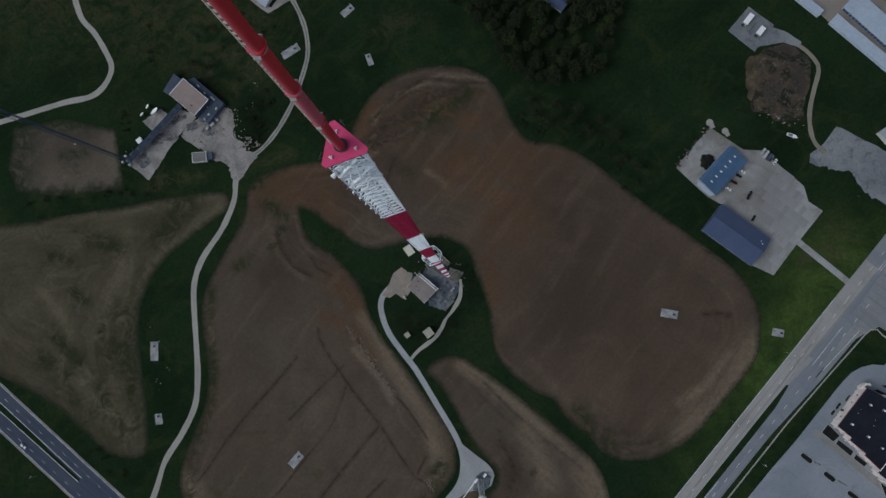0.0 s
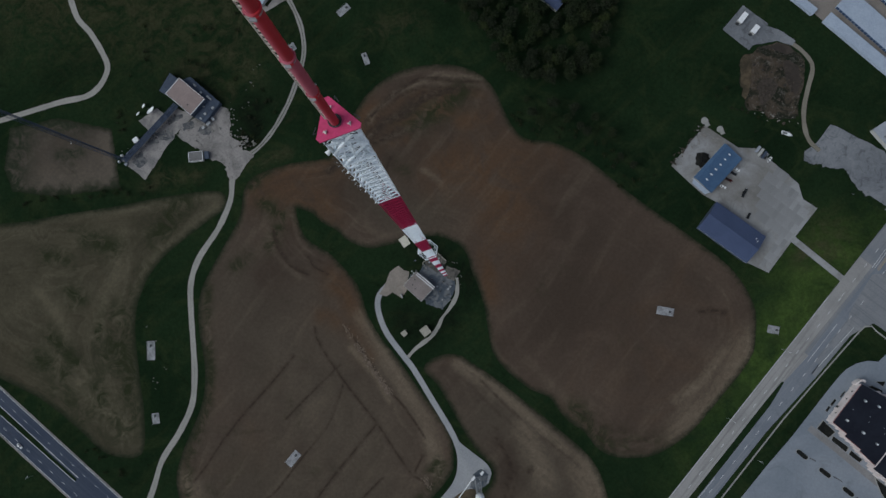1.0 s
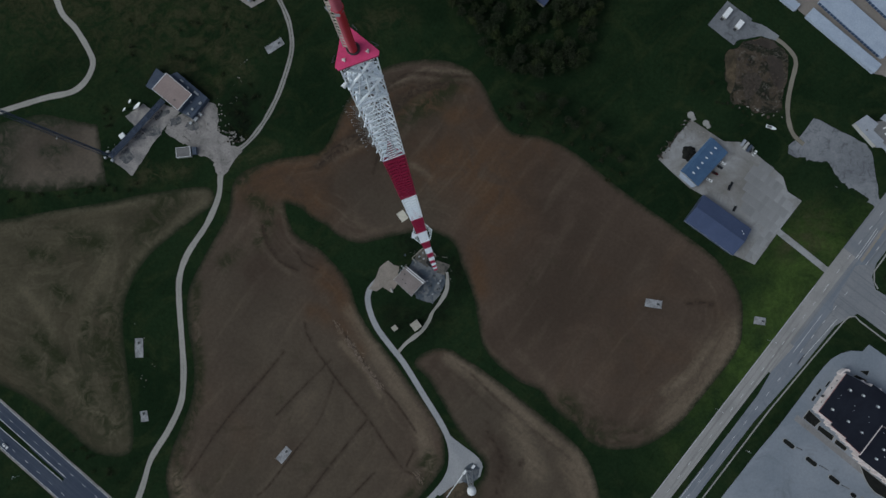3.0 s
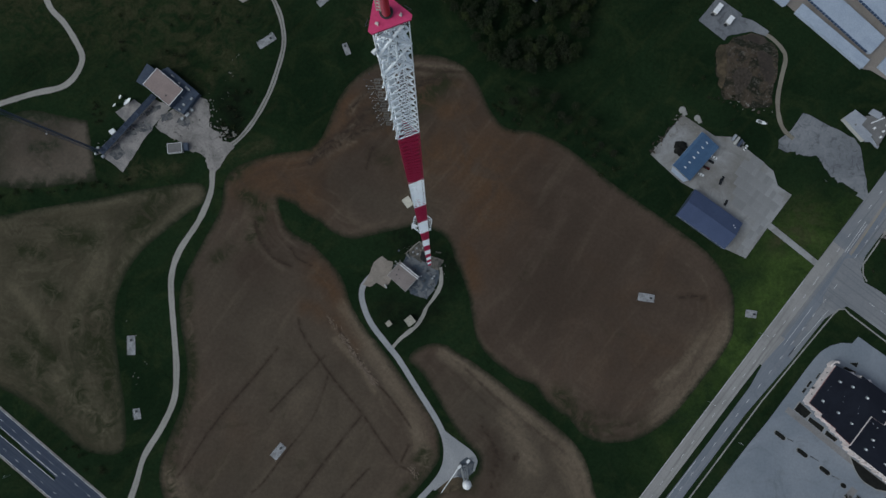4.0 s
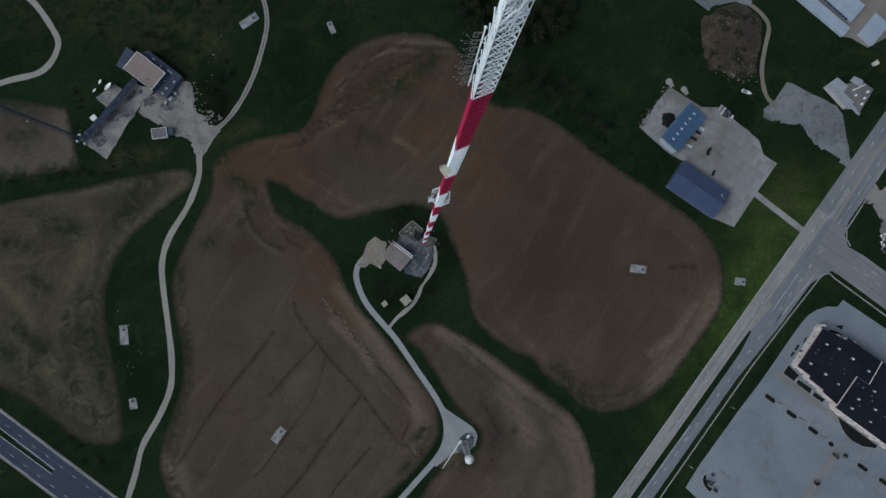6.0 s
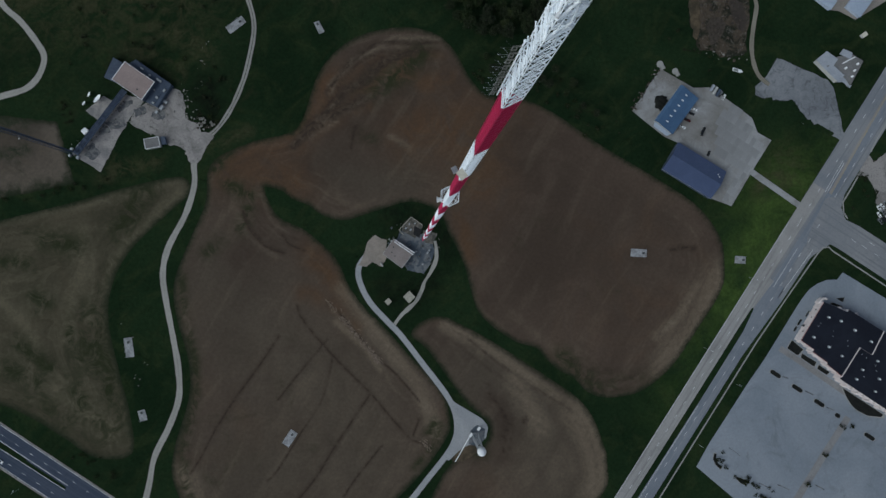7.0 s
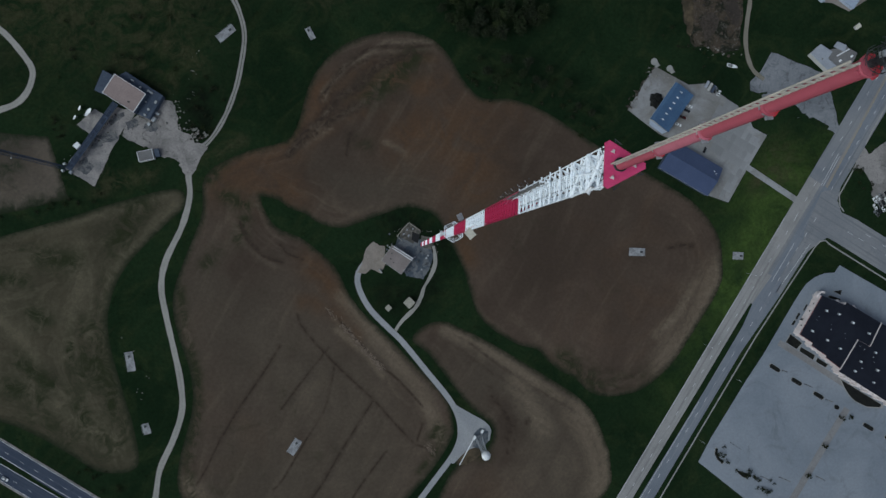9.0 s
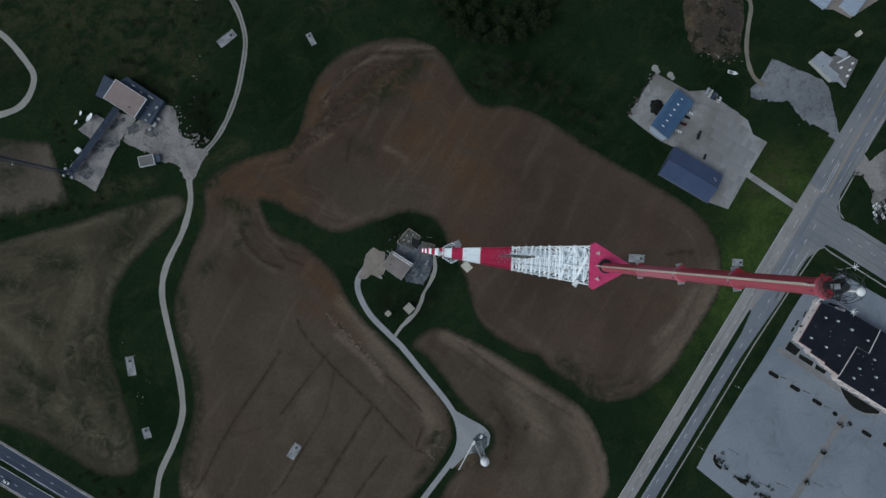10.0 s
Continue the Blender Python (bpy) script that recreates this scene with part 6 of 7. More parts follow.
build_radar(25.6, -150.8)
sheet("pavement", [(13.5, -158.5), (22, -156.6), (27.5, -158.5), (22, -166.5), (12.5, -169.5), (6, -168.2)], 0.103, TAN_EARTH, ragged=1.6, step=1.0, label="trodden tan earth beside the radar stand", category="earth")
sheet("pavement", [(20, -157), (22, -147), (28, -143), (33.5, -147), (32, -155), (26, -159)], 0.115, DARK_GRAVEL, smooth=False, ragged=0.4, label="dark gravel round the radar stand", category="yard")
pole = thing("steel_pole", "long pale steel pole resting on low blocks", "pole")
part("shaft", Geo().tube((20.9, -151.7, 0.7), (8.7, -168.8, 0.7), 0.4, 10, 0.3), WHITE, pole)
for s in (0.1, 0.5, 0.9):
    part("block", Geo().box((20.9 - 12.2 * s, -151.7 - 17.1 * s, 0.25), (0.9, 0.5, 0.5), 54), CONCRETE, pole)
for x, y, l in ((22.2, -149.8, 3.2), (28.6, -145.8, 2.6)):
    c = thing("equipment_cabin", "small pale equipment cabin by the radar stand", "cabin", pose(x, y, 0, 0, 0, 50))
    part("body", Geo().box((0, 0, 1.1), (l, 1.5, 2.2)), PALE_WALL, c)
    part("roof", Geo().box((0, 0, 2.27), (l + 0.3, 1.8, 0.14)), WHITE, c)


# ---- gabled metal sheds ----
def metal_shed(name, o, p, depth, eave, ridge, roof_mat, label, ridge_at=0.5, ribs=0.9, lights=(), wall_mat=None):
    """A long shed: o to p is one eave, depth lies to the left of it."""
    at, turn = frame_of(o, p)
    ln = math.dist(o, p)
    ob = thing(name, label, "building")
    part("wall", Geo().prism([at(0.3, 0.3), at(ln - 0.3, 0.3), at(ln - 0.3, depth - 0.3), at(0.3, depth - 0.3)], 0, eave - 0.05), wall_mat or PALE_WALL, ob)
    mid = depth * ridge_at
    for x in (0.35, ln - 0.35):
        part("gable", Geo().add([(*at(x + s, b), z) for s in (-0.1, 0.1) for b, z in ((0.3, eave - 0.1), (depth - 0.3, eave - 0.1), (mid, ridge - 0.1))], ((0, 1, 2), (5, 4, 3), (0, 3, 4, 1), (1, 4, 5, 2), (2, 5, 3, 0))), wall_mat or PALE_WALL, ob)
    slopes = []
    for b0, b1, z0, z1 in ((-0.3, mid, eave, ridge), (mid, depth + 0.3, ridge, eave)):
        v = [(*at(a, b), z + d) for d in (0, 0.12) for a, b, z in ((-0.3, b0, z0), (ln + 0.3, b0, z0), (ln + 0.3, b1, z1), (-0.3, b1, z1))]
        s = part("roof", Geo().add(v, ((3, 2, 1, 0), (4, 5, 6, 7), (0, 1, 5, 4), (1, 2, 6, 5), (2, 3, 7, 6), (3, 0, 4, 7))), roof_mat, ob)
        g = Geo()
        for a in np.arange(0, ln + 0.1, ribs):
            g.tube((*at(a, b0), z0 + 0.14), (*at(a, b1), z1 + 0.14), 0.05, 4, caps=False)
        part("rib", g, roof_mat, s)
        slopes.append((b0, b1, z0, z1))
    part("ridge_cap", Geo().tube((*at(-0.3, mid), ridge + 0.12), (*at(ln + 0.3, mid), ridge + 0.12), 0.16, 6), roof_mat, ob)
    for a, f, side in lights:
        b0, b1, z0, z1 = slopes[side]
        b, z = b0 + (b1 - b0) * f, z0 + (z1 - z0) * f
        part("skylight", Geo().box((*at(a, b), z + 0.22), (0.75, 2.0, 0.12) if len(lights) > 3 else (0.6, 0.9, 0.12), turn), WHITE, ob)
    part("gutter", Geo().box((*at(ln / 2, -0.4), eave + 0.02), (ln + 0.6, 0.16, 0.16), turn), GALVANISED, ob)
    for a in np.linspace(ln * 0.15, ln * 0.85, 4):
        part("door", Geo().box((*at(a, depth - 0.28), 1.9), (3.6, 0.14, 3.8), turn), WHITE, ob)
    return ob, at, turn, ln


blue, at, turn, ln = metal_shed("blue_shed", (208.7, 100.8), (185.6, 75.2), 17.0, 4.6, 6.0, BLUE_ROOF, "sky-blue metal-roofed shed with a row of skylights", 0.12, 1.0, [(ln_, 0.38, 1) for ln_ in np.linspace(4.0, 29.5, 6)])
part("apron_roof", Geo().prism([at(34.6, 0.5), at(38.2, 2), at(38.2, 14.5), at(34.6, 16.5)], 3.4, 3.55), WHITE_ROOF, blue, "whitish lean-to at the gable end")
metal_shed("navy_shed", (187.9, 37.3), (223.1, 11.6), 24.0, 5.0, 9.0, NAVY_ROOF, "large navy-blue gabled metal shed", 0.5, 1.2, [(38.5, 0.5, 1), (40.2, 0.4, 1)], BLUE_GREY)


# ---- storage rows ----
def storage_row(o, p, depth, label, doors=True):
    at, turn = frame_of(o, p)
    ln = math.dist(o, p)
    ob = thing("storage_row", label, "building", group="self-storage rows")
    part("wall", Geo().prism([at(0.2, 0.2), at(ln - 0.2, 0.2), at(ln - 0.2, depth - 0.2), at(0.2, depth - 0.2)], 0, 3.0), WHITE_ROOF, ob)
    v = [(*at(a, b), z + d) for d in (0, 0.15) for a, b, z in ((-0.2, -0.3, 3.1), (ln + 0.2, -0.3, 3.1), (ln + 0.2, depth + 0.3, 3.6), (-0.2, depth + 0.3, 3.6))]
    r = part("roof", Geo().add(v, ((3, 2, 1, 0), (4, 5, 6, 7), (0, 1, 5, 4), (1, 2, 6, 5), (2, 3, 7, 6), (3, 0, 4, 7))), WHITE_ROOF, ob)
    g = Geo()
    for a in np.arange(0, ln, 1.5):
        g.tube((*at(a, -0.3), 3.27), (*at(a, depth + 0.3), 3.77), 0.04, 4, caps=False)
    part("rib", g, WHITE_ROOF, r)
    if doors:
        for a in np.arange(2.2, ln - 1.5, 3.1):
            d = part("door", Geo().box((*at(a, 0.12), 1.3), (2.5, 0.14, 2.5), turn), BLUE_DOOR, ob)
            part("handle", Geo().box((*at(a, 0.02), 0.9), (0.3, 0.06, 0.1), turn), GALVANISED, d)
            x, y = at(a, -1.0)
            part("awning", Geo().box((x, y, 3.0), (2.2, 1.5, 0.1), turn), BLUE_DOOR, ob, "dark blue awning")
    return ob


storage_row((285.6, 196.8), (336.1, 152.0), 8.4, "narrow white-roofed storage row beside dark grass", False)
storage_row((296.0, 208.6), (343.3, 163.7), 16.8, "broad white-roofed storage row with blue doors")
storage_row((324.0, 221.0), (361.0, 183.7), 22.0, "broad white-roofed storage row with blue doors")
storage_row((349.1, 153.8), (359.5, 144.4), 21.5, "white-roofed storage building at the end of the rows", False)
storage_row((240.0, 233.0), (277.4, 201.5), 5.6, "narrow white-roofed storage row", False)

# ---- white-roofed house with a gravel-roofed wing ----
house = thing("house", "flat-roofed house with white roofs and a grey gravel-roofed wing", "house")
part("wall", Geo().prism([(319.5, 112.2), (328, 118), (336, 111.6), (332, 107), (339.8, 98.8), (334.6, 94.6), (326, 104.4)], 0, 4.8), PALE_WALL, house)
part("roof", Geo().prism([(318.8, 112.5), (328, 118.8), (336.6, 111.9), (332.4, 107), (340.4, 98.8), (334.6, 94), (325.2, 104.6)], 4.8, 5.05), HOUSE_ROOF, house)
part("low_wing", Geo().prism([(337, 114.2), (349.5, 115), (357.8, 109.1), (345, 90.4), (340.6, 98.9), (332.7, 107)], 0, 4.0), GREY_ROOF, house, "grey gravel-roofed wing")
part("porch_roof", Geo().prism([(334.6, 94), (340.2, 98.4), (346.5, 90.6), (344.8, 88.6), (339.5, 94)], 3.2, 3.4), HOUSE_ROOF, house)
part("dormer", Geo().prism([(338.5, 116), (342, 119.5), (349, 116), (347, 111)], 4.0, 5.0), HOUSE_ROOF, house)
part("beam", Geo().box((345.5, 110.5, 4.6), (11.5, 0.8, 0.5), 22), WHITE, house)
for x, y in ((342.6, 104.5), (349.5, 102), (347, 97.5), (352.5, 107)):
    part("roof_unit", Geo().box((x, y, 4.5), (1.8, 1.4, 1.0), 30), WHITE, house)
part("chimney", Geo().box((327.5, 107, 5.4), (0.9, 0.9, 0.9), 40), GREY_ROOF, house)
shed2 = thing("garden_shed", "tiny pale garden shed in the grass", "shed", pose(362.5, 130.5, 0, 0, 0, 30))
part("wall", Geo().box((0, 0, 1.1), (4.2, 3.0, 2.2)), PALE_WALL, shed2)
part("roof", Geo().box((0, 0, 2.3), (4.6, 3.4, 0.2)), BEIGE, shed2)

# house at the end of the gravel lane, and a far roof among trees
north, at, turn, ln = metal_shed("house", (-167.3, 222.8), (-145.8, 207.3), 18, 3.6, 5.6, WHITE_ROOF, "pale-roofed house at the end of the gravel lane", 0.55, 0.9)
sheet("pavement", [(-144.5, 203.2), (-174, 224.6), (-170, 230), (-142.5, 208), (-130, 225), (-124, 216)], 0.08, GRAVEL, smooth=False, ragged=0.5, label="gravel skirt round the house", category="yard")
metal_shed("far_house", (68, 216), (83, 204), 12, 4, 5.5, NAVY_ROOF, "navy-roofed house among dark trees", 0.5, 0.8)


# ---- the retail building ----
def build_store():
    at = local((281.0, -103.2), (0.79, -0.613), (0.613, 0.79))
    ob = thing("retail_building", "large store with a black roof and pale pink block walls", "store")
    turn = math.degrees(math.atan2(-0.613, 0.79))
    blocks = [([at(0, 0), at(12.5, -0.4), at(12.5, -2.6), at(27, -3.2), at(27, -4.6), at(41.6, -6.0), at(42.2, 20.5), at(53.6, 20.8), at(52, 40.9), at(20, 40.5), at(20, 38.2), at(9, 36.4), at(0, 34.8)], 8.6),
              ([at(42.0, -8.6), at(95, -9.0), at(95, 46), at(52.5, 40.9), at(54.0, 20.6), at(42.6, 20.2)], 8.2)]
    for outline, h in blocks:
        offset_box("store", outline, 0, h, PINK_WALL, BLACK_ROOF, ob, 0.3, 0.22, "", BLACK_ROOF)
    part("divider", Geo().prism([at(41.5, -7), at(41.95, -7), at(42.6, 20.3), at(42.1, 20.3)], 8.2, 9.4), PINK_WALL, ob)
    part("divider", Geo().prism([at(53.4, 20.8), at(53.9, 20.8), at(52.5, 41.2), at(52.0, 41.2)], 8.2, 9.3), PINK_WALL, ob)
    for a, b in ((3, -0.5), (9, -0.7), (15, -3.1), (20, -3.2), (25, -3.5), (30, -5.2), (35, -5.7), (39.5, -6.2)):
        part("pier", Geo().box((*at(a, b - 0.1), 4.1), (1.2, 0.5, 8.2), turn), PINK_WALL, ob)
    for b in (4, 11, 24, 30):
        part("pier", Geo().box((*at(-0.2, b), 4.0), (0.4, 1.2, 8.0), turn), PINK_WALL, ob)
    for a0, b0, a1, b1 in ((-0.1, 0, -0.1, 34.4), (0, -0.1, 12.5, -0.5), (12.5, -2.7, 27, -3.3), (27, -4.7, 41.6, -6.1)):
        p, q = Vector(at(a0, b0)), Vector(at(a1, b1))
        part("coping", Geo().box((*((p + q) / 2), 8.7), ((q - p).length, 0.4, 0.3), math.degrees(math.atan2(q.y - p.y, q.x - p.x))), ROSE_TRIM, ob, "dusty rose wall coping")
    for b in (7.5, 20.5, 27.2):
        part("wall_lamp", Geo().box((*at(-0.35, b), 5.2), (0.5, 0.9, 0.7), turn), DARK_STEEL, ob)
    part("service_door", Geo().box((*at(-0.1, 12.5), 1.6), (0.16, 2.2, 3.2), turn), DARK_STEEL, ob)
    arc = [at(-1.2 + 3.6 * (1 - math.cos(a)), 33 + 6.8 * math.sin(a)) for a in np.linspace(0, 1.9, 8)]
    inner = [at(0.2 + 2.6 * (1 - math.cos(a)), 33 + 5.6 * math.sin(a)) for a in np.linspace(1.9, 0, 8)]
    part("screen_wall", Geo().prism(arc + inner, 0, 5.0), PINK_WALL, ob, "curved pale screen wall at the loading corner")
    for k, a in enumerate(np.arange(44, 94, 5.4)):
        part("front_step", Geo().prism([at(a, -8.8), at(a + 3.6, -8.8), at(a + 3.6, -10.0 - 0.8 * (k % 2)), at(a, -10.0 - 0.8 * (k % 2))], 0, 7.6), PINK_WALL, ob)
    for a, b in ((13.5, 38.6), (27, 41.6)):
        part("buttress", Geo().add([(*at(a - 2.5, b - 1.2), 8.6), (*at(a + 2.5, b - 1.2), 8.6), (*at(a + 2, b + 1.5), 5.0), (*at(a - 2.5, b - 1.2), 8.0), (*at(a + 2.5, b - 1.2), 8.0), (*at(a + 2, b + 1.5), 4.4)], ((0, 1, 2), (5, 4, 3), (0, 3, 4, 1), (1, 4, 5, 2), (2, 5, 3, 0))), PINK_WALL, ob)
    rnd = random.Random(11)
    spots = [(8.8, 26.6), (18.7, 29.4), (31.8, 29.4), (47.4, 28.9), (6.8, 7.3), (20.9, 7.4), (33.2, 7.0), (52.8, 6.8), (52.5, -1.9), (67.9, 7.9), (70, -2), (59.6, 18.8), (76, 16), (84, 4), (66, 30), (80, 32)]
    for a, b in spots:
        s = rnd.uniform(1.4, 2.1)
        u = part("roof_unit", Geo().box((*at(a, b), 9.25), (s, s * 0.8, 1.1), turn), GALVANISED, ob)
        part("hood", Geo().box((*at(a + 0.3, b), 9.95), (s * 0.7, s * 0.6, 0.3), turn), WHITE, u)
    for a, b in ((6, 19.7), (5.8, 16.5), (18.2, 19.7), (19.8, 16.1), (31.1, 19.3), (33.4, 16.2), (46.6, 16.8), (51, 16.4), (60.5, 15), (63, 12), (57, 3), (72, 20), (78, 8), (86, 22)):
        part("vent_pipe", Geo().tube((*at(a, b), 8.3), (*at(a, b), 9.2), 0.16, 6), WHITE, ob)
    return at, turn


store_at = build_store()[0]


def bed(outline, label="raised planting bed of dark mulch", z=0.2):
    ob = thing("planting_bed", label, "planting bed", group="planting beds")
    part("kerb", Geo().prism(outline, 0, z), SIDEWALK, ob)
    c = np.mean(outline, 0)
    part("mulch", Geo().prism([tuple(c + (np.array(p) - c) * 0.9) for p in outline], z, z + 0.12), MULCH, ob)
    return ob


def capsule(x, y, length, width, turn):
    u = Vector((math.cos(radians(turn)), math.sin(radians(turn))))
    pts = []
    for s in (1, -1):
        for k in range(7):
            a = radians(turn + (0 if s > 0 else 180) - 90 + 30 * k)
            pts.append((x + s * u.x * (length - width) / 2 + width / 2 * math.cos(a), y + s * u.y * (length - width) / 2 + width / 2 * math.sin(a)))
    return pts


for x, y, l, w in ((263.1, -128.6, 10.6, 3.6), (279.3, -141.5, 10.6, 3.6), (295.8, -154.7, 10.4, 3.6), (309.5, -165.8, 5.2, 3.6), (333.5, -184.8, 10.6, 3.6), (350, -197, 10.6, 3.6), (366, -210, 10.6, 3.6)):
    bed(capsule(x, y, l, w, -38))
for uv in (((-1.7, -9.5), (-1.7, -1.3), (11.0, -2.8), (9.6, -9.7)), ((10.6, -6.0), (25.2, -5.6), (25.7, -10.0), (11.1, -9.7)), ((26.8, -6.3), (38.0, -6.6), (37.4, -9.9), (27.3, -10.0)),
           ((-4.4, 5), (-2.6, 5), (-2.6, 9.5), (-4.4, 9.5)), ((-4.2, 10.6), (-2.4, 10.6), (-2.4, 16.4), (-4.2, 16.4)), ((-2.0, 19.5), (-0.9, 19.5), (-0.9, 25.4), (-2.0, 25.4))):
    bed([store_at(*p) for p in uv], "dark planting bed along the store wall")
bed([store_at(*p) for p in ((51, -11.2), (54, -13.2), (60, -17), (66, -19.6), (72, -20.8), (83, -19.6), (94, -14), (94, -11.4), (70, -11.2))], "curved dark planting bed before the store entrance")
for uv in (((11.5, 45), (17.5, 49.8), (18.4, 45.4)), ((9.5, 38.6), (11, 41), (20.4, 43), (20, 40.6))):
    bed([store_at(*p) for p in uv], "triangular dark planting bed by the service drive")
ribbon("pavement", [store_at(-6, -12.2), store_at(20, -12.4), store_at(57, -13.4)], 4.6, 0.092, WALK_PAVE, smooth=False, label="tan walkway along the store front", category="walkway")
arc = [(208, -183.5), (206.6, -188), (208, -193), (212, -197.5), (214, -196), (210.4, -192), (209.2, -188), (210, -184.2)]
bed(arc, "curved dark planting bed at the lot entrance")
bed([(221.6, -202.7), (226.5, -205), (231.3, -207.1), (230.8, -211.6), (226.3, -209.4)], "slanted dark planting bed at the lot entrance")
for k, (a, b) in enumerate((((268.5, -131.1), (273, -133.2)), ((285.2, -144), (291.9, -147.9)), ((301.1, -158.4), (307.1, -161.5)), ((220.2, -181.2), (228.7, -188.4)), ((285.5, -216.9), (292.9, -221.8)), ((255.8, -213.5), (264.7, -218.6)), ((241.1, -210.7), (249.2, -215.7)))):
    ribbon("dirt_strip", [a, (0.5 * a[0] + 0.5 * b[0] + 0.3, 0.5 * a[1] + 0.5 * b[1]), b], 0.7, 0.099, MUD, label="dark debris line across the parking lot", category="dirt", ragged=0.9, step=0.8)
ribbon("pavement", [(318, -168), (297, -193), (272, -224), (250, -250)], 5.5, 0.094, WALK_PAVE, smooth=False, label="faint tan walkway across the parking lot", category="walkway")


# ---- guy anchors ----
def guy_anchor(x, y, length, width, turn, dark_end=1):
    ob = thing("guy_anchor", "pale rectangular gravel pad with a concrete guy anchor block", "guy anchor", pose(x, y, 0, 0, 0, turn), "guy anchors")
    l, w = length / 2, width / 2
    part("pad", Geo().prism([(-l, -w), (-l * 0.3, -w * 1.06), (l, -w * 0.97), (l * 1.02, w), (0, w * 1.04), (-l * 0.98, w)], 0, 0.12), PAD_STONE, ob)
    part("anchor_block", Geo().prism([(dark_end * l * 0.55 + a, b) for a, b in ((-0.9, -0.7), (0.9, -0.7), (0.9, 0.7), (-0.9, 0.7))], 0.12, 0.9), DARK_STEEL, ob)
    part("anchor_rod", Geo().tube((dark_end * l * 0.55, 0, 0.8), (dark_end * l * 0.55 - dark_end * 1.6, 0, 1.9), 0.12, 6), DARK_STEEL, ob)
    for sx in (-1, 1):
        for sy in (-1, 1):
            part("post", Geo().tube((sx * l * 0.96, sy * w * 0.94, 0.12), (sx * l * 0.96, sy * w * 0.94, 1.7), 0.05, 5), GALVANISED, ob)
    for sy in (-1, 1):
        part("rail", Geo().tube((-l * 0.96, sy * w * 0.94, 1.65), (l * 0.96, sy * w * 0.94, 1.65), 0.03, 4), GALVANISED, ob)


for row in ((164.5, -25.2, 12.6, 6.0, -9), (244.2, -37.8, 8.6, 5.6, -9), (-112.1, -138.3, 12.0, 6.0, 51), (-222.5, -60, 14.4, 5.8, 93), (-216.8, -110.5, 8.0, 5.2, 100), (-64.1, 166.8, 9.5, 4.2, 111),
            (-125.8, 173, 15.0, 6.0, 33), (-82.2, 205.6, 11.0, 5.2, 42)):
    guy_anchor(*row)


# ---- vehicles ----
def build_car(paint, kind="car", length=4.7, width=1.85, height=1.45, bed=False):
    """A parked vehicle, nose to +x."""
    ob = thing("pickup_truck" if bed else kind, "", kind)
    l, w = length / 2, width / 2
    prof = [(-l, 0.35), (-l, 0.85), (-l + 0.25, 0.95), (l * 0.35, 0.95), (l * 0.9, 0.82), (l, 0.65), (l, 0.35)]
    v = [(x, y * (1 if z < 0.9 else 0.93), z) for y in (-w, w) for x, z in prof]
    n = len(prof)
    part("body", Geo().add(v, [tuple(range(n)), tuple(reversed(range(n, 2 * n)))] + [(k, n + k, n + (k + 1) % n, (k + 1) % n) for k in range(n)]), paint, ob)
    x0, x1, r0, r1 = (-0.1 * l, 0.45 * l, 0.0, 0.25 * l) if bed else (-0.8 * l, 0.42 * l, -0.55 * l, 0.08 * l)
    cab = [(x, y, z) for x, y, z in ((x0, -w * 0.88, 0.94), (x1, -w * 0.88, 0.94), (x1, w * 0.88, 0.94), (x0, w * 0.88, 0.94), (r0, -w * 0.72, height), (r1, -w * 0.72, height), (r1, w * 0.72, height), (r0, w * 0.72, height))]
    c = part("glasshouse", Geo().add(cab, ((0, 1, 5, 4), (1, 2, 6, 5), (2, 3, 7, 6), (3, 0, 4, 7), (4, 5, 6, 7))), GLASS_DARK, ob)
    part("roof_panel", Geo().box(((r0 + r1) / 2, 0, height + 0.02), (r1 - r0 + 0.05, w * 1.46, 0.06)), paint, c)
    if bed:
        part("cargo_bed", Geo().box((-0.58 * l, 0, 0.97), (0.75 * l, w * 1.6, 0.04)), RUBBER, ob)
    for sx in (-0.62, 0.62):
        for sy in (-1, 1):
            wh = part("wheel", Geo().tube((sx * l, sy * (w - 0.2), 0.33), (sx * l, sy * (w + 0.02), 0.33), 0.33, 12), RUBBER, ob)
            part("rim", Geo().tube((sx * l, sy * (w + 0.0), 0.33), (sx * l, sy * (w + 0.04), 0.33), 0.19, 8), GALVANISED, wh)
    for sy in (-0.65, 0.65):
        part("headlight", Geo().box((l * 0.97, sy * w, 0.68), (0.14, 0.34, 0.14)), WHITE, ob)
        part("tail_light", Geo().box((-l - 0.01, sy * w, 0.75), (0.06, 0.3, 0.16)), CAR_RED, ob)
    return ob


def park(proto, x, y, turn, label, z=0.07):
    return tagged(copy_thing(proto, pose(x, y, z, 0, 0, turn)), label, "car", "parked vehicles")


protos = {"white": build_car(CAR_WHITE), "black": build_car(CAR_BLACK), "red": build_car(CAR_RED, bed=True, length=5.4, height=1.75), "grey": build_car(CAR_GREY, bed=True, length=5.6, height=1.8)}
first = {"white": (219.4, 82.2, -28), "black": (217.0, 79.0, -28), "red": (213.2, 74.2, -28), "grey": (241.4, 92.4, 52)}
for key, (x, y, a) in first.items():
    protos[key].matrix_basis = pose(x, y, 0.07, 0, 0, a)
    tagged(protos[key], {"white": "white car parked nose-in by the blue shed", "black": "black car parked by the blue shed", "red": "maroon pickup parked by the blue shed", "grey": "grey pickup parked on the concrete yard"}[key], "car", "parked vehicles")
park(protos["white"], 208.8, 69.0, -28, "white car parked near the blue shed's corner")
park(protos["black"], 225.3, 65.6, 60, "dark car standing on the concrete yard")
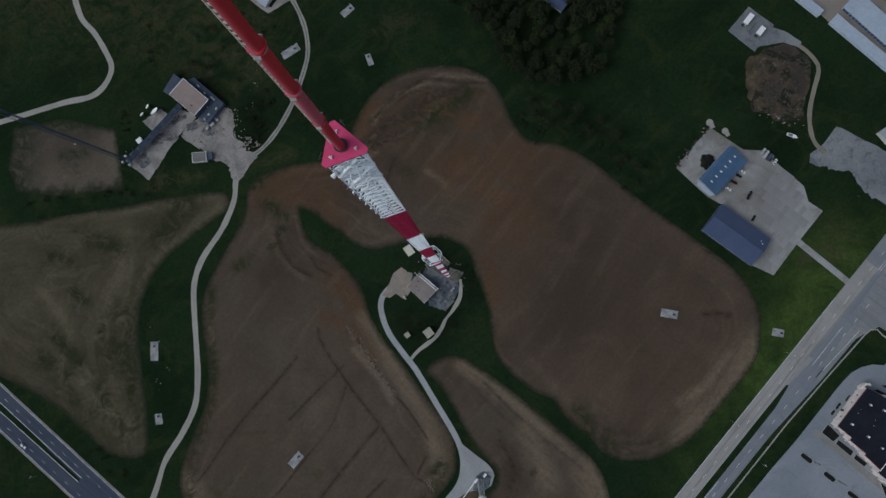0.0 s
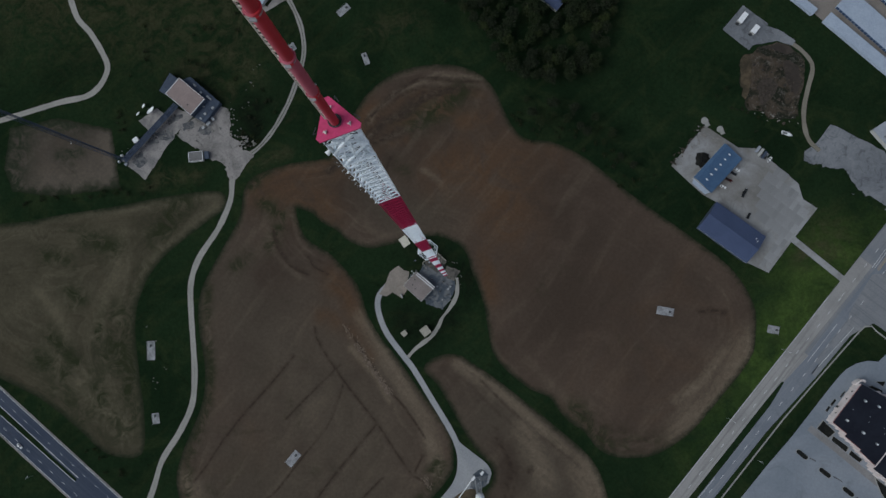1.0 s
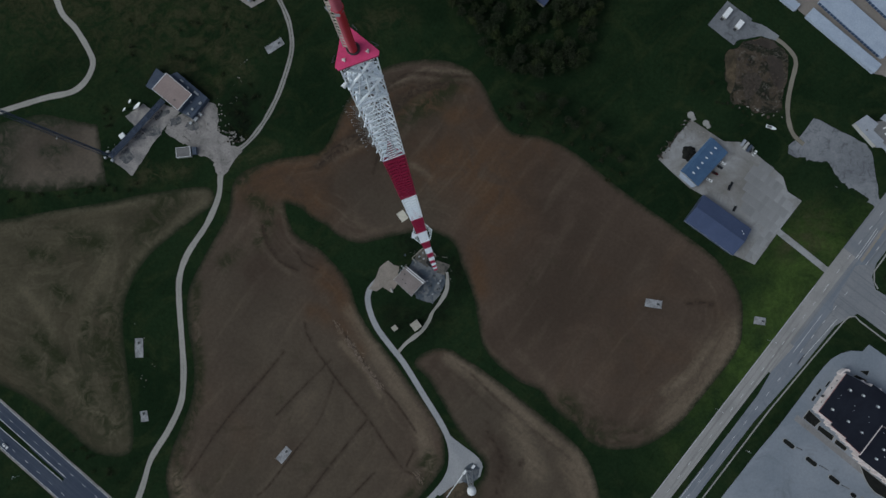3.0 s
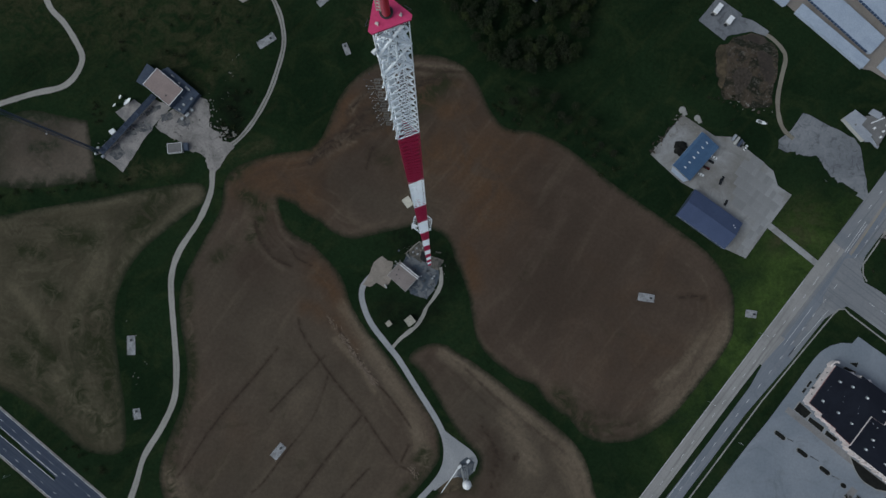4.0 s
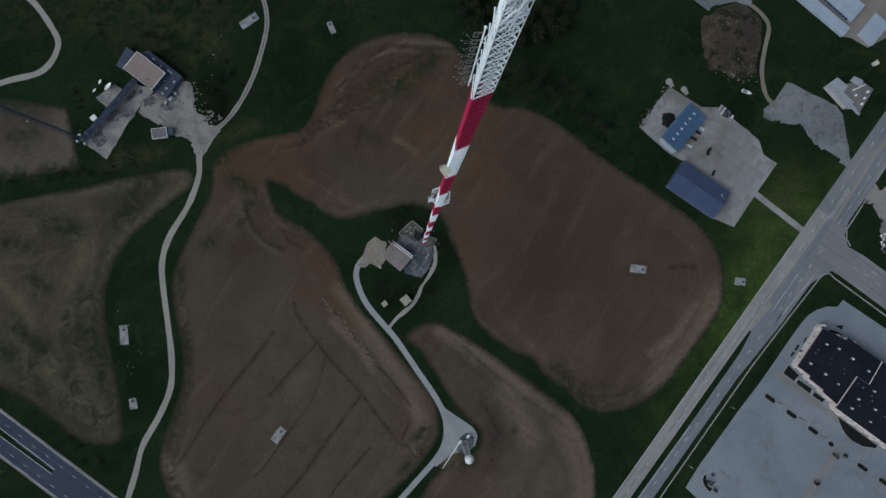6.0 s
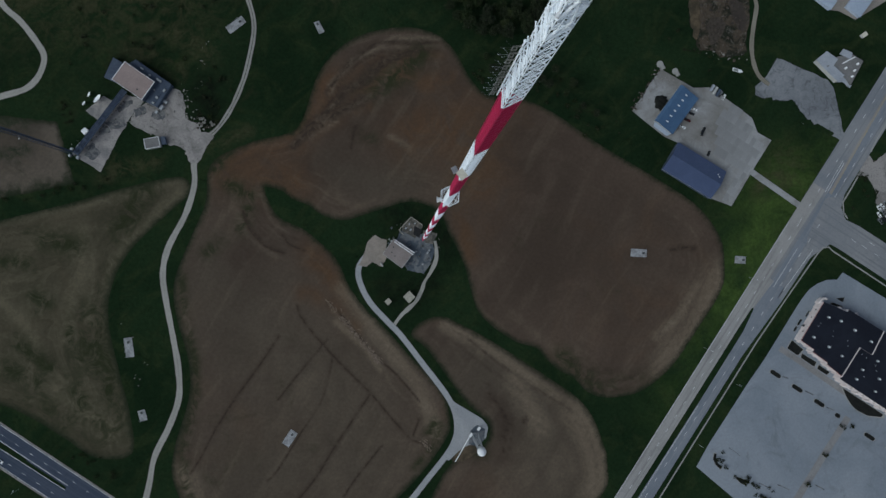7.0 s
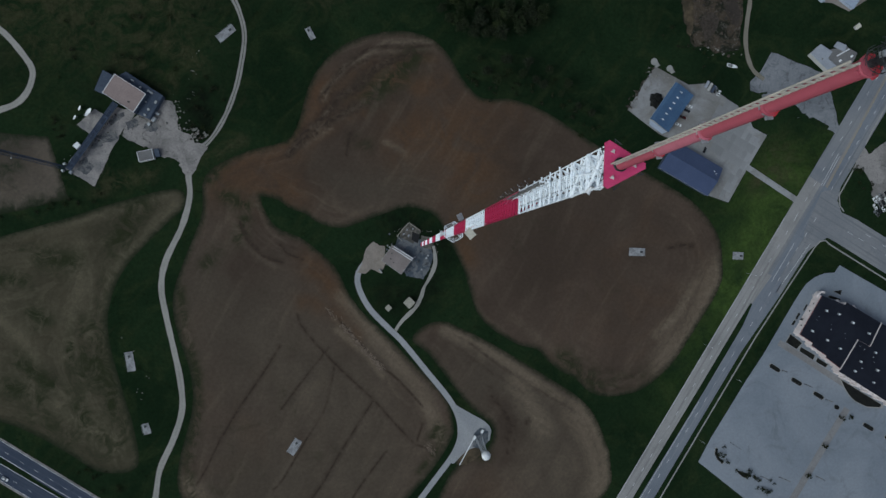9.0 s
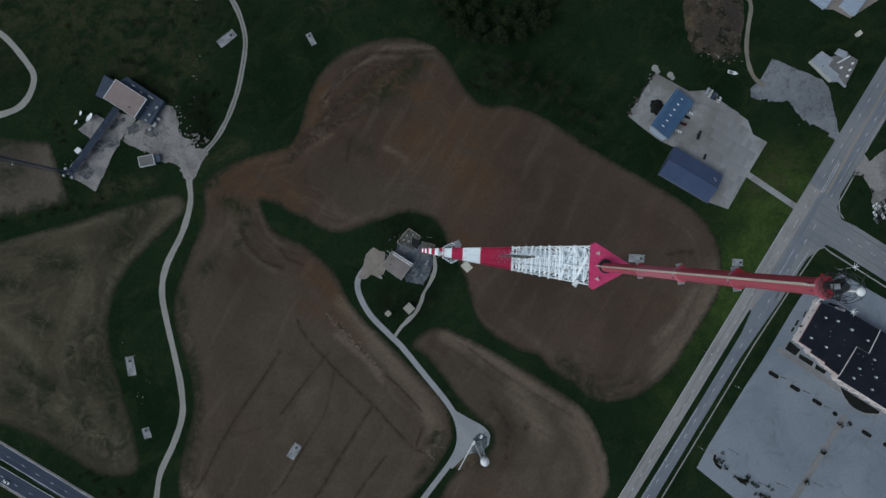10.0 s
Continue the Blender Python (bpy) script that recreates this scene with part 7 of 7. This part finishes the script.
park(protos["black"], 223.8, 63.4, 75, "dark car standing on the concrete yard")
park(protos["black"], 227.4, 47.2, 60, "dark car beside the navy shed")
for x, y, l, m, lab in ((234.9, 97.6, 6.4, HOUSE_ROOF, "pale grey box trailer in a row at the yard's edge"), (236.9, 95.3, 7.6, PALE_WALL, "tan-grey box trailer in a row at the yard's edge"), (239.4, 93.4, 7.0, BLUE_GREY, "blue-grey flat trailer in a row at the yard's edge")):
    tr = thing("trailer", lab, "trailer", pose(x, y, 0.07, 0, 0, 52), "parked trailers")
    part("body", Geo().box((0, 0, 1.5), (l - 1.2, 1.9, 1.6)), m, tr)
    part("roof_panel", Geo().box((0, 0, 2.33), (l - 1.3, 1.8, 0.06)), m, tr)
    part("drawbar", Geo().tube((l / 2 - 0.6, -0.6, 0.6), (l / 2 + 0.5, 0, 0.55), 0.06, 6).tube((l / 2 - 0.6, 0.6, 0.6), (l / 2 + 0.5, 0, 0.55), 0.06, 6), DARK_STEEL, tr)
    for sx in (-0.5, 0.5):
        for sy in (-1, 1):
            part("wheel", Geo().tube((sx - 0.4, sy * 0.8, 0.34), (sx - 0.4, sy * 1.02, 0.34), 0.34, 12), RUBBER, tr)
park(protos["white"], 244.0, 90.0, 52, "white car in a row at the yard's edge")
park(protos["white"], -319.1, -132.6, -40, "white car on the dark highway", 0.1)
rnd = random.Random(9)
for k in range(13):
    key = ("white", "white", "grey", "black")[k % 4]
    park(protos[key], 360.5 + 3.2 * (k % 5) + rnd.uniform(-0.5, 0.5), -7.5 - 5.2 * (k // 5) + 2.3 * (k % 5) * 0.6, 120 + rnd.uniform(-12, 12), {"white": "white car in a tight cluster on gravel", "grey": "grey pickup in a tight cluster on gravel", "black": "black car in a tight cluster on gravel"}[key])

boat = thing("boat", "white motor boat resting on grass", "boat", pose(256.8, 109.8, 0, 0, 0, -20))
hull = [(-4.2, -1.2), (1.4, -1.35), (3.2, -0.8), (4.5, 0), (3.2, 0.8), (1.4, 1.35), (-4.2, 1.2)]
v = [(x * 0.85, y * 0.55, 0.35) for x, y in hull] + [(x, y, 1.5) for x, y in hull]
n = len(hull)
part("hull", Geo().add(v, [tuple(reversed(range(n))), tuple(range(n, 2 * n))] + [(k, (k + 1) % n, n + (k + 1) % n, n + k) for k in range(n)]), WHITE, boat)
part("cockpit", Geo().prism([(-3.4, -0.85), (0.2, -0.95), (0.2, 0.95), (-3.4, 0.85)], 1.5, 1.54), CAR_GREY, boat)
part("windshield", Geo().add([(0.3, -0.9, 1.5), (0.3, 0.9, 1.5), (-0.1, 0.8, 2.1), (-0.1, -0.8, 2.1), (0.36, -0.9, 1.5), (0.36, 0.9, 1.5), (-0.04, 0.8, 2.1), (-0.04, -0.8, 2.1)], ((0, 1, 2, 3), (7, 6, 5, 4), (0, 4, 5, 1), (1, 5, 6, 2), (2, 6, 7, 3), (3, 7, 4, 0))), GLASS_DARK, boat)
part("keel_block", Geo().box((-1.5, 0, 0.2), (0.5, 1.6, 0.4)).box((1.8, 0, 0.2), (0.5, 1.2, 0.4)), BARK, boat)
for x, y, l, w in ((225.1, 199.3, 8.8, 3.6), (234.2, 190.2, 6.8, 3.7)):
    c = thing("equipment_cabin", "long white flat-roofed cabin on a grey pad", "cabin", pose(x, y, 0.1, 0, 0, 52), "pad cabins")
    part("body", Geo().box((0, 0, 1.5), (l, w, 3.0)), PALE_WALL, c)
    part("roof", Geo().box((0, 0, 3.1), (l + 0.3, w + 0.3, 0.2)), WHITE, c)
    part("generator", Geo().box((-l / 2 - 0.9, 0.4, 0.7), (1.5, 2.2, 1.4)), DARK_STEEL, c)


# ---- woods, shrubs and rubble ----
def leaf_cloud(rnd, clumps, leaves, radius, height, leaf, base):
    """Many small leaves in uneven clumps; a mesh of two-triangle leaves."""
    q = []
    for _ in range(clumps):
        a, r = rnd.uniform(0, math.tau), radius * math.sqrt(rnd.uniform(0.02, 1)) * rnd.uniform(0.6, 1.0)
        c = Vector((r * math.cos(a), r * math.sin(a), base + height * (0.25 + 0.75 * rnd.random()) * (1 - 0.55 * (r / radius) ** 2)))
        s = radius * rnd.uniform(0.16, 0.34)
        for _ in range(leaves):
            p = c + Vector((rnd.gauss(0, s * 0.55), rnd.gauss(0, s * 0.55), rnd.gauss(0, s * 0.4)))
            t = Euler((rnd.uniform(-0.9, 0.9), rnd.uniform(-0.9, 0.9), rnd.uniform(0, 6.28))).to_matrix()
            k = leaf * rnd.uniform(0.6, 1.3)
            q.append([p + t @ Vector(d) * k for d in ((-1, 0, 0), (0, -0.55, 0.1), (1, 0, 0), (0, 0.55, 0.1))])
    return q


def tree_proto(seed, radius, height, leaves=None):
    rnd = random.Random(seed)
    ob = thing("tree", "", "tree")
    trunk = Geo().tube((0, 0, 0), (0.15, 0.1, height * 0.5), 0.32, 8, 0.2).tube((0.15, 0.1, height * 0.5), (0.1, -0.1, height * 0.85), 0.2, 7, 0.06)
    for k in range(7):
        a, z = k * 2.4 + rnd.random(), height * (0.3 + 0.07 * k)
        mid = Vector((radius * 0.45 * math.cos(a), radius * 0.45 * math.sin(a), z + height * 0.14))
        trunk.tube((0.1, 0.05, z), mid, 0.13, 6, 0.08).tube(mid, mid + Vector((radius * 0.4 * math.cos(a + 0.5), radius * 0.4 * math.sin(a + 0.5), height * 0.12)), 0.08, 5, 0.02)
    part("trunk", trunk, BARK, ob)
    g = Geo()
    for quad in leaf_cloud(rnd, 34, 46, radius, height * 0.6, 0.42, height * 0.38):
        g.add(quad, ((0, 1, 2, 3),))
    part("crown", g, leaves or LEAF, ob)
    return ob


def shrub_proto(seed, radius):
    rnd = random.Random(seed)
    ob = thing("shrub", "", "shrub")
    g = Geo()
    for k in range(5):
        a = k * 1.26
        g.tube((0, 0, 0), (radius * 0.5 * math.cos(a), radius * 0.5 * math.sin(a), radius * 0.8), 0.05, 5, 0.02)
    part("stem", g, BARK, ob)
    g = Geo()
    for quad in leaf_cloud(rnd, 9, 26, radius, radius * 1.1, 0.22, 0.15):
        g.add(quad, ((0, 1, 2, 3),))
    part("foliage", g, SHRUB, ob)
    return ob


def scatter(protos, spots, labels, category, group, rnd):
    for k, (x, y, s) in enumerate(spots):
        p = protos[k % len(protos)]
        ob = p if k < len(protos) else copy_thing(p, Matrix())
        ob.matrix_basis = pose(x, y, 0, 0, 0, rnd.uniform(0, 360)) @ Matrix.Diagonal((s, s, s * rnd.uniform(0.85, 1.1), 1))
        tagged(ob, labels[k % len(labels)], category, group)


rnd = random.Random(21)
wood = [np.array(p) for p in ((-22, 222), (20, 196), (44, 160), (66, 150), (88, 146), (112, 160), (124, 188), (128, 225))]
spots = []
while len(spots) < 120:
    p = np.array([rnd.uniform(-30, 130), rnd.uniform(142, 245)])
    if inside(p[None], np.array(wood + [np.array((128, 250)), np.array((-22, 250))]))[0] and all(math.dist(p, s[:2]) > 4.6 for s in spots) and math.dist(p, (78, 212)) > 11:
        spots.append((*p, rnd.uniform(0.65, 1.2)))
scatter([tree_proto(s, 5.0, 12.0 + s) for s in range(4)], spots, ["dark green tree with a loose spring crown in the wood"], "tree", "wood beyond the ploughed field", rnd)
spots = [(x, y, rnd.uniform(0.6, 1.0)) for x, y in ((45, 179), (69, 184), (87, 170), (76, 157), (99.5, 175), (112, 188), (125, 202), (91, 188), (60, 201), (104, 197), (82, 164), (118, 196), (94, 180), (28, 190), (12, 204))]
scatter([tree_proto(s, 4.6, 11.0 + s, LEAF_YOUNG) for s in range(5, 8)], spots, ["pale olive-green tree in fresh leaf at the wood's edge"], "tree", "wood beyond the ploughed field", rnd)
spots = [(x, y, rnd.uniform(0.55, 0.95)) for x, y in ((70, 116), (80, 122), (90, 118), (100, 113), (105, 109), (118, 101), (131, 91), (60, 134), (79, 130), (111, 120), (124, 108), (140, 84), (64, 124), (95, 126))]
scatter([tree_proto(s, 4.8, 8.0 + s, LEAF) for s in range(8, 11)], spots, ["dark green tree standing along the field's edge"], "tree", "trees along the field's edge", rnd)
spots = []
for line, count, spread in ((((52, 122), (70, 112), (112, 100), (150, 72)), 34, 6.0), (((-330, 52), (-290, 56), (-245, 60), (-228, 64)), 16, 2.5), (((-255, 124), (-252, 108)), 8, 1.6), (((-150, 108), (-146, 128), (-150, 140)), 10, 5.0),
                            (((-240, 165), (-200, 180), (-160, 190)), 16, 12.0), (((212, 138), (226, 126), (240, 118)), 10, 5.0), (((345, 20), (352, 8), (346, -4)), 8, 4.0), (((-240, -150), (-262, -130)), 8, 4.0)):
    for p in spline(line, False, 1.0)[:: max(1, int(len(spline(line, False, 1.0)) / count))]:
        spots.append((p[0] + rnd.gauss(0, spread), p[1] + rnd.gauss(0, spread), rnd.uniform(0.5, 1.25)))
for x, y in ((222.3, -203.5), (225, -206), (229.5, -209.1), (232, -207.4), (235.6, -210.7), (237.5, -212), (233, -205.8), (248.5, -214.8), (251.3, -218.2), (237.7, -219.4), (240.6, -220.6), (243.8, -221.8), (246.6, -223.4), (214.8, -184), (213.4, -190), (215.8, -195.4), (311, -173.6), (313, -175.4), (319, -174.5), (321, -175.6), (295.3, -194.4), (297, -195.4), (278.6, -214.9), (280, -216), (227, -206), (231, -208.5), (236, -210), (239, -213), (242, -221), (245, -224), (255, -232), (210, -189), (212, -195)):
    spots.append((x, y, rnd.uniform(0.8, 1.3)))
for x, y in ((-146, 101), (-157, 108), (-153, 120), (-148, 133), (-165, 150), (-190, 160)):
    spots.append((x, y, rnd.uniform(0.9, 1.3)))
scatter([shrub_proto(s, 2.0) for s in range(40, 44)], spots, ["low dark shrub with sparse small leaves"], "shrub", "shrubs in rough grass", rnd)


def rock_mesh(seed, material):
    r = random.Random(seed)
    g = Geo().ball((0, 0, 0.35), 0.6, 5, 7, 0.7)
    g.v = [tuple(c * r.uniform(0.75, 1.2) for c in p) for p in g.v]
    g.smooth = [False] * len(g.f)
    return g.mesh("rock", material)


rocks = [rock_mesh(k, ROCK) for k in range(4)] + [rock_mesh(k, EARTH_LUMP) for k in range(4)]


def rubble(label, line, count, spread, sizes, seed, first=0):
    r = random.Random(seed)
    ob = thing("rubble_heap", label, "rubble", kind="")
    pts = spline(line, False, 0.8)
    for k in range(count):
        p = pts[int(r.random() * len(pts))]
        s = r.uniform(*sizes)
        o = part("rock", rocks[first + k % 4], None, ob)
        o.matrix_basis = pose(p[0] + r.gauss(0, spread), p[1] + r.gauss(0, spread), 0.05, 0, 0, r.uniform(0, 360)) @ Matrix.Diagonal((s, s * r.uniform(0.6, 1.0), s * 0.8, 1))


rubble("pale rubble blocks tipped along the yard's rim", ((-172, 128), (-166, 118), (-163, 105), (-156, 101), (-152, 96)), 34, 3.0, (0.3, 1.7), 1)
rubble("broken blocks heaped where lane and yard meet", ((-158, 103), (-153, 101), (-150, 98)), 26, 1.7, (0.5, 1.8), 31)
rubble("dark broken blocks where lane and yard meet", ((-158, 102), (-151, 98)), 16, 2.0, (0.6, 1.6), 32, 4)
rubble("pale stones dotted in grass above the yard", ((-160, 122), (-154, 144), (-152, 158), (-144, 164)), 12, 2.0, (0.4, 1.0), 33)
rubble("scattered pale rubble on the gravel yard", ((-203, 108), (-192, 118), (-184, 112), (-196, 100)), 46, 3.0, (0.4, 1.5), 2)
rubble("pale debris along the concrete apron", ((-222, 100), (-214, 110), (-205, 104)), 22, 2.0, (0.3, 0.9), 3)
rubble("lumps of earth and stone in the spoil pit", ((240, 165), (258, 160), (256, 132), (241, 140), (241, 162)), 70, 5.0, (0.5, 2.4), 4, 4)
rubble("scrap and blocks along the yard fence", ((172, 86), (182, 99), (192, 112)), 26, 1.3, (0.4, 1.2), 5)
rubble("dark scrap heaped along the yard fence", ((170, 86), (180, 98), (192, 114)), 34, 1.5, (0.6, 1.7), 25, 4)
rubble("white stones dotted in the grass", ((-224, -48), (-228, -38), (-214, -75), (-230, -92)), 9, 3.0, (0.5, 0.9), 6)
rubble("stones beside the mast compound", ((-20, 12), (8, 8), (9, -14), (0, -26)), 20, 1.5, (0.3, 0.8), 7)
rubble("junk and pallets along the yard's north edge", ((176, 84), (184, 94), (196, 108), (206, 104)), 30, 1.6, (0.4, 1.3), 15)
rubble("pale stones at the spoil pit's foot", ((250, 120), (258, 121), (263, 118), (231, 128)), 14, 1.8, (0.4, 1.4), 16)
rubble("small rubble strewn over the station apron", ((-244, 90), (-226, 96), (-214, 112), (-200, 112), (-190, 104)), 60, 3.4, (0.25, 0.8), 17)
rubble("dark scrap along the cable bridge", ((-243, 92), (-226, 106), (-212, 120)), 40, 1.3, (0.4, 1.1), 18, 4)
heap = Geo().ball((0, 0, 0.2), 3.6, 14, 30, 0.5)
heap.v = [(x * (1 + 0.8 * noise.noise((x * 0.5, y * 0.5, z))), 1.2 * y * (1 + 0.8 * noise.noise((y * 0.5, z, x * 0.5 + 4))), max(0.0, z * (1 + 0.7 * noise.noise((z, x, y + 9))))) for x, y, z in heap.v]
solid("mulch_mound", heap, MULCH, "black mound of mulch on the concrete yard", "mound", at=pose(194.2, 89.6, 0.05, 0, 0, 40) @ Matrix.Diagonal((1.5, 1.25, 1.2, 1)))
for x, y, s in ((195.9, 119.6, 4.4), (207.4, 113.2, 4.0)):
    solid("concrete_pad", Geo().tube((0, 0, 0), (0, 0, 0.3), s / 1.6, 14).box((0.5, -s * 0.6, 0.14), (s * 0.8, s, 0.28)), SIDEWALK, "rounded pale concrete pad at the yard's corner", "pad", at=pose(x, y, 0, 0, 0, 25))


# ---- slender poles ----
def lamp_post(x, y, turn, height=9.0):
    ob = thing("street_lamp", "slim grey street lamp with a single arm", "street lamp", pose(x, y, 0, 0, 0, turn), "street lamps")
    part("pole", Geo().tube((0, 0, 0), (0, 0, height), 0.12, 8, 0.07), GALVANISED, ob)
    part("arm", Geo().tube((0, 0, height - 0.1), (2.2, 0, height + 0.3), 0.05, 6), GALVANISED, ob)
    part("lamp_head", Geo().box((2.5, 0, height + 0.3), (0.9, 0.34, 0.16)), WHITE, ob)


for along in (20, 75, 130):
    lamp_post(*on_road(along, 33.5), math.degrees(math.atan2(-ROAD_SIDE.y, -ROAD_SIDE.x)))
for along in (140, 205):
    lamp_post(*on_road(along, -3.0), math.degrees(math.atan2(ROAD_SIDE.y, ROAD_SIDE.x)))
lamp_post(*hw(68, 31), 50)

# ---- slabs of the concrete yard, each cast on its own ----
SLAB_TONES = [surface("cast_slab", tuple(k * c for c in (0.23, 0.231, 0.234)), tuple(k * c for c in (0.272, 0.274, 0.279)), 0.06, 1.0, 0.85, stain=tuple(k * c for c in (0.19, 0.186, 0.18)), vary=0.1) for k in (1.08, 0.94, 0.84)]
yard_way = Vector((0.806, -0.592))                      # the slabs run with the navy shed's gable
yard_side = Vector((0.592, 0.806))
yard_loop = np.array([(241, 86), (251.1, 86.1), (265.4, 72.8), (267.8, 61), (278.2, 53.2), (262.6, 32.6), (241.6, 5.6), (232, 10), (246, 28), (228, 44), (232, 66)])
slab_meshes = [Geo().add([(x * 3.42 / 2, y * 6.9 / 2, z) for z in (0.0, 0.03) for x, y in ((-1, -1), (1, -1), (1, 1), (-1, 1))],
                         ((4, 5, 6, 7), (0, 1, 5, 4), (1, 2, 6, 5), (2, 3, 7, 6), (3, 0, 4, 7))).mesh("slab", m) for m in SLAB_TONES]
yard_turn = math.degrees(math.atan2(yard_way.y, yard_way.x))
for i in range(-12, 13):
    for j in range(-9, 10):
        p = Vector((250, 46)) + 3.5 * i * yard_way + 7.0 * j * yard_side
        corners = np.array([tuple(p + a * 1.75 * yard_way + b * 3.5 * yard_side) for a in (-1, 1) for b in (-1, 1)])
        if inside(corners, yard_loop).all():
            age = min(2, max(0, int(1.9 - 0.16 * (i + 2) + random.uniform(-0.45, 0.45))))
            part("slab", slab_meshes[age], None, concrete_yard, "", pose(p.x, p.y, 0.072, 0, 0, yard_turn))
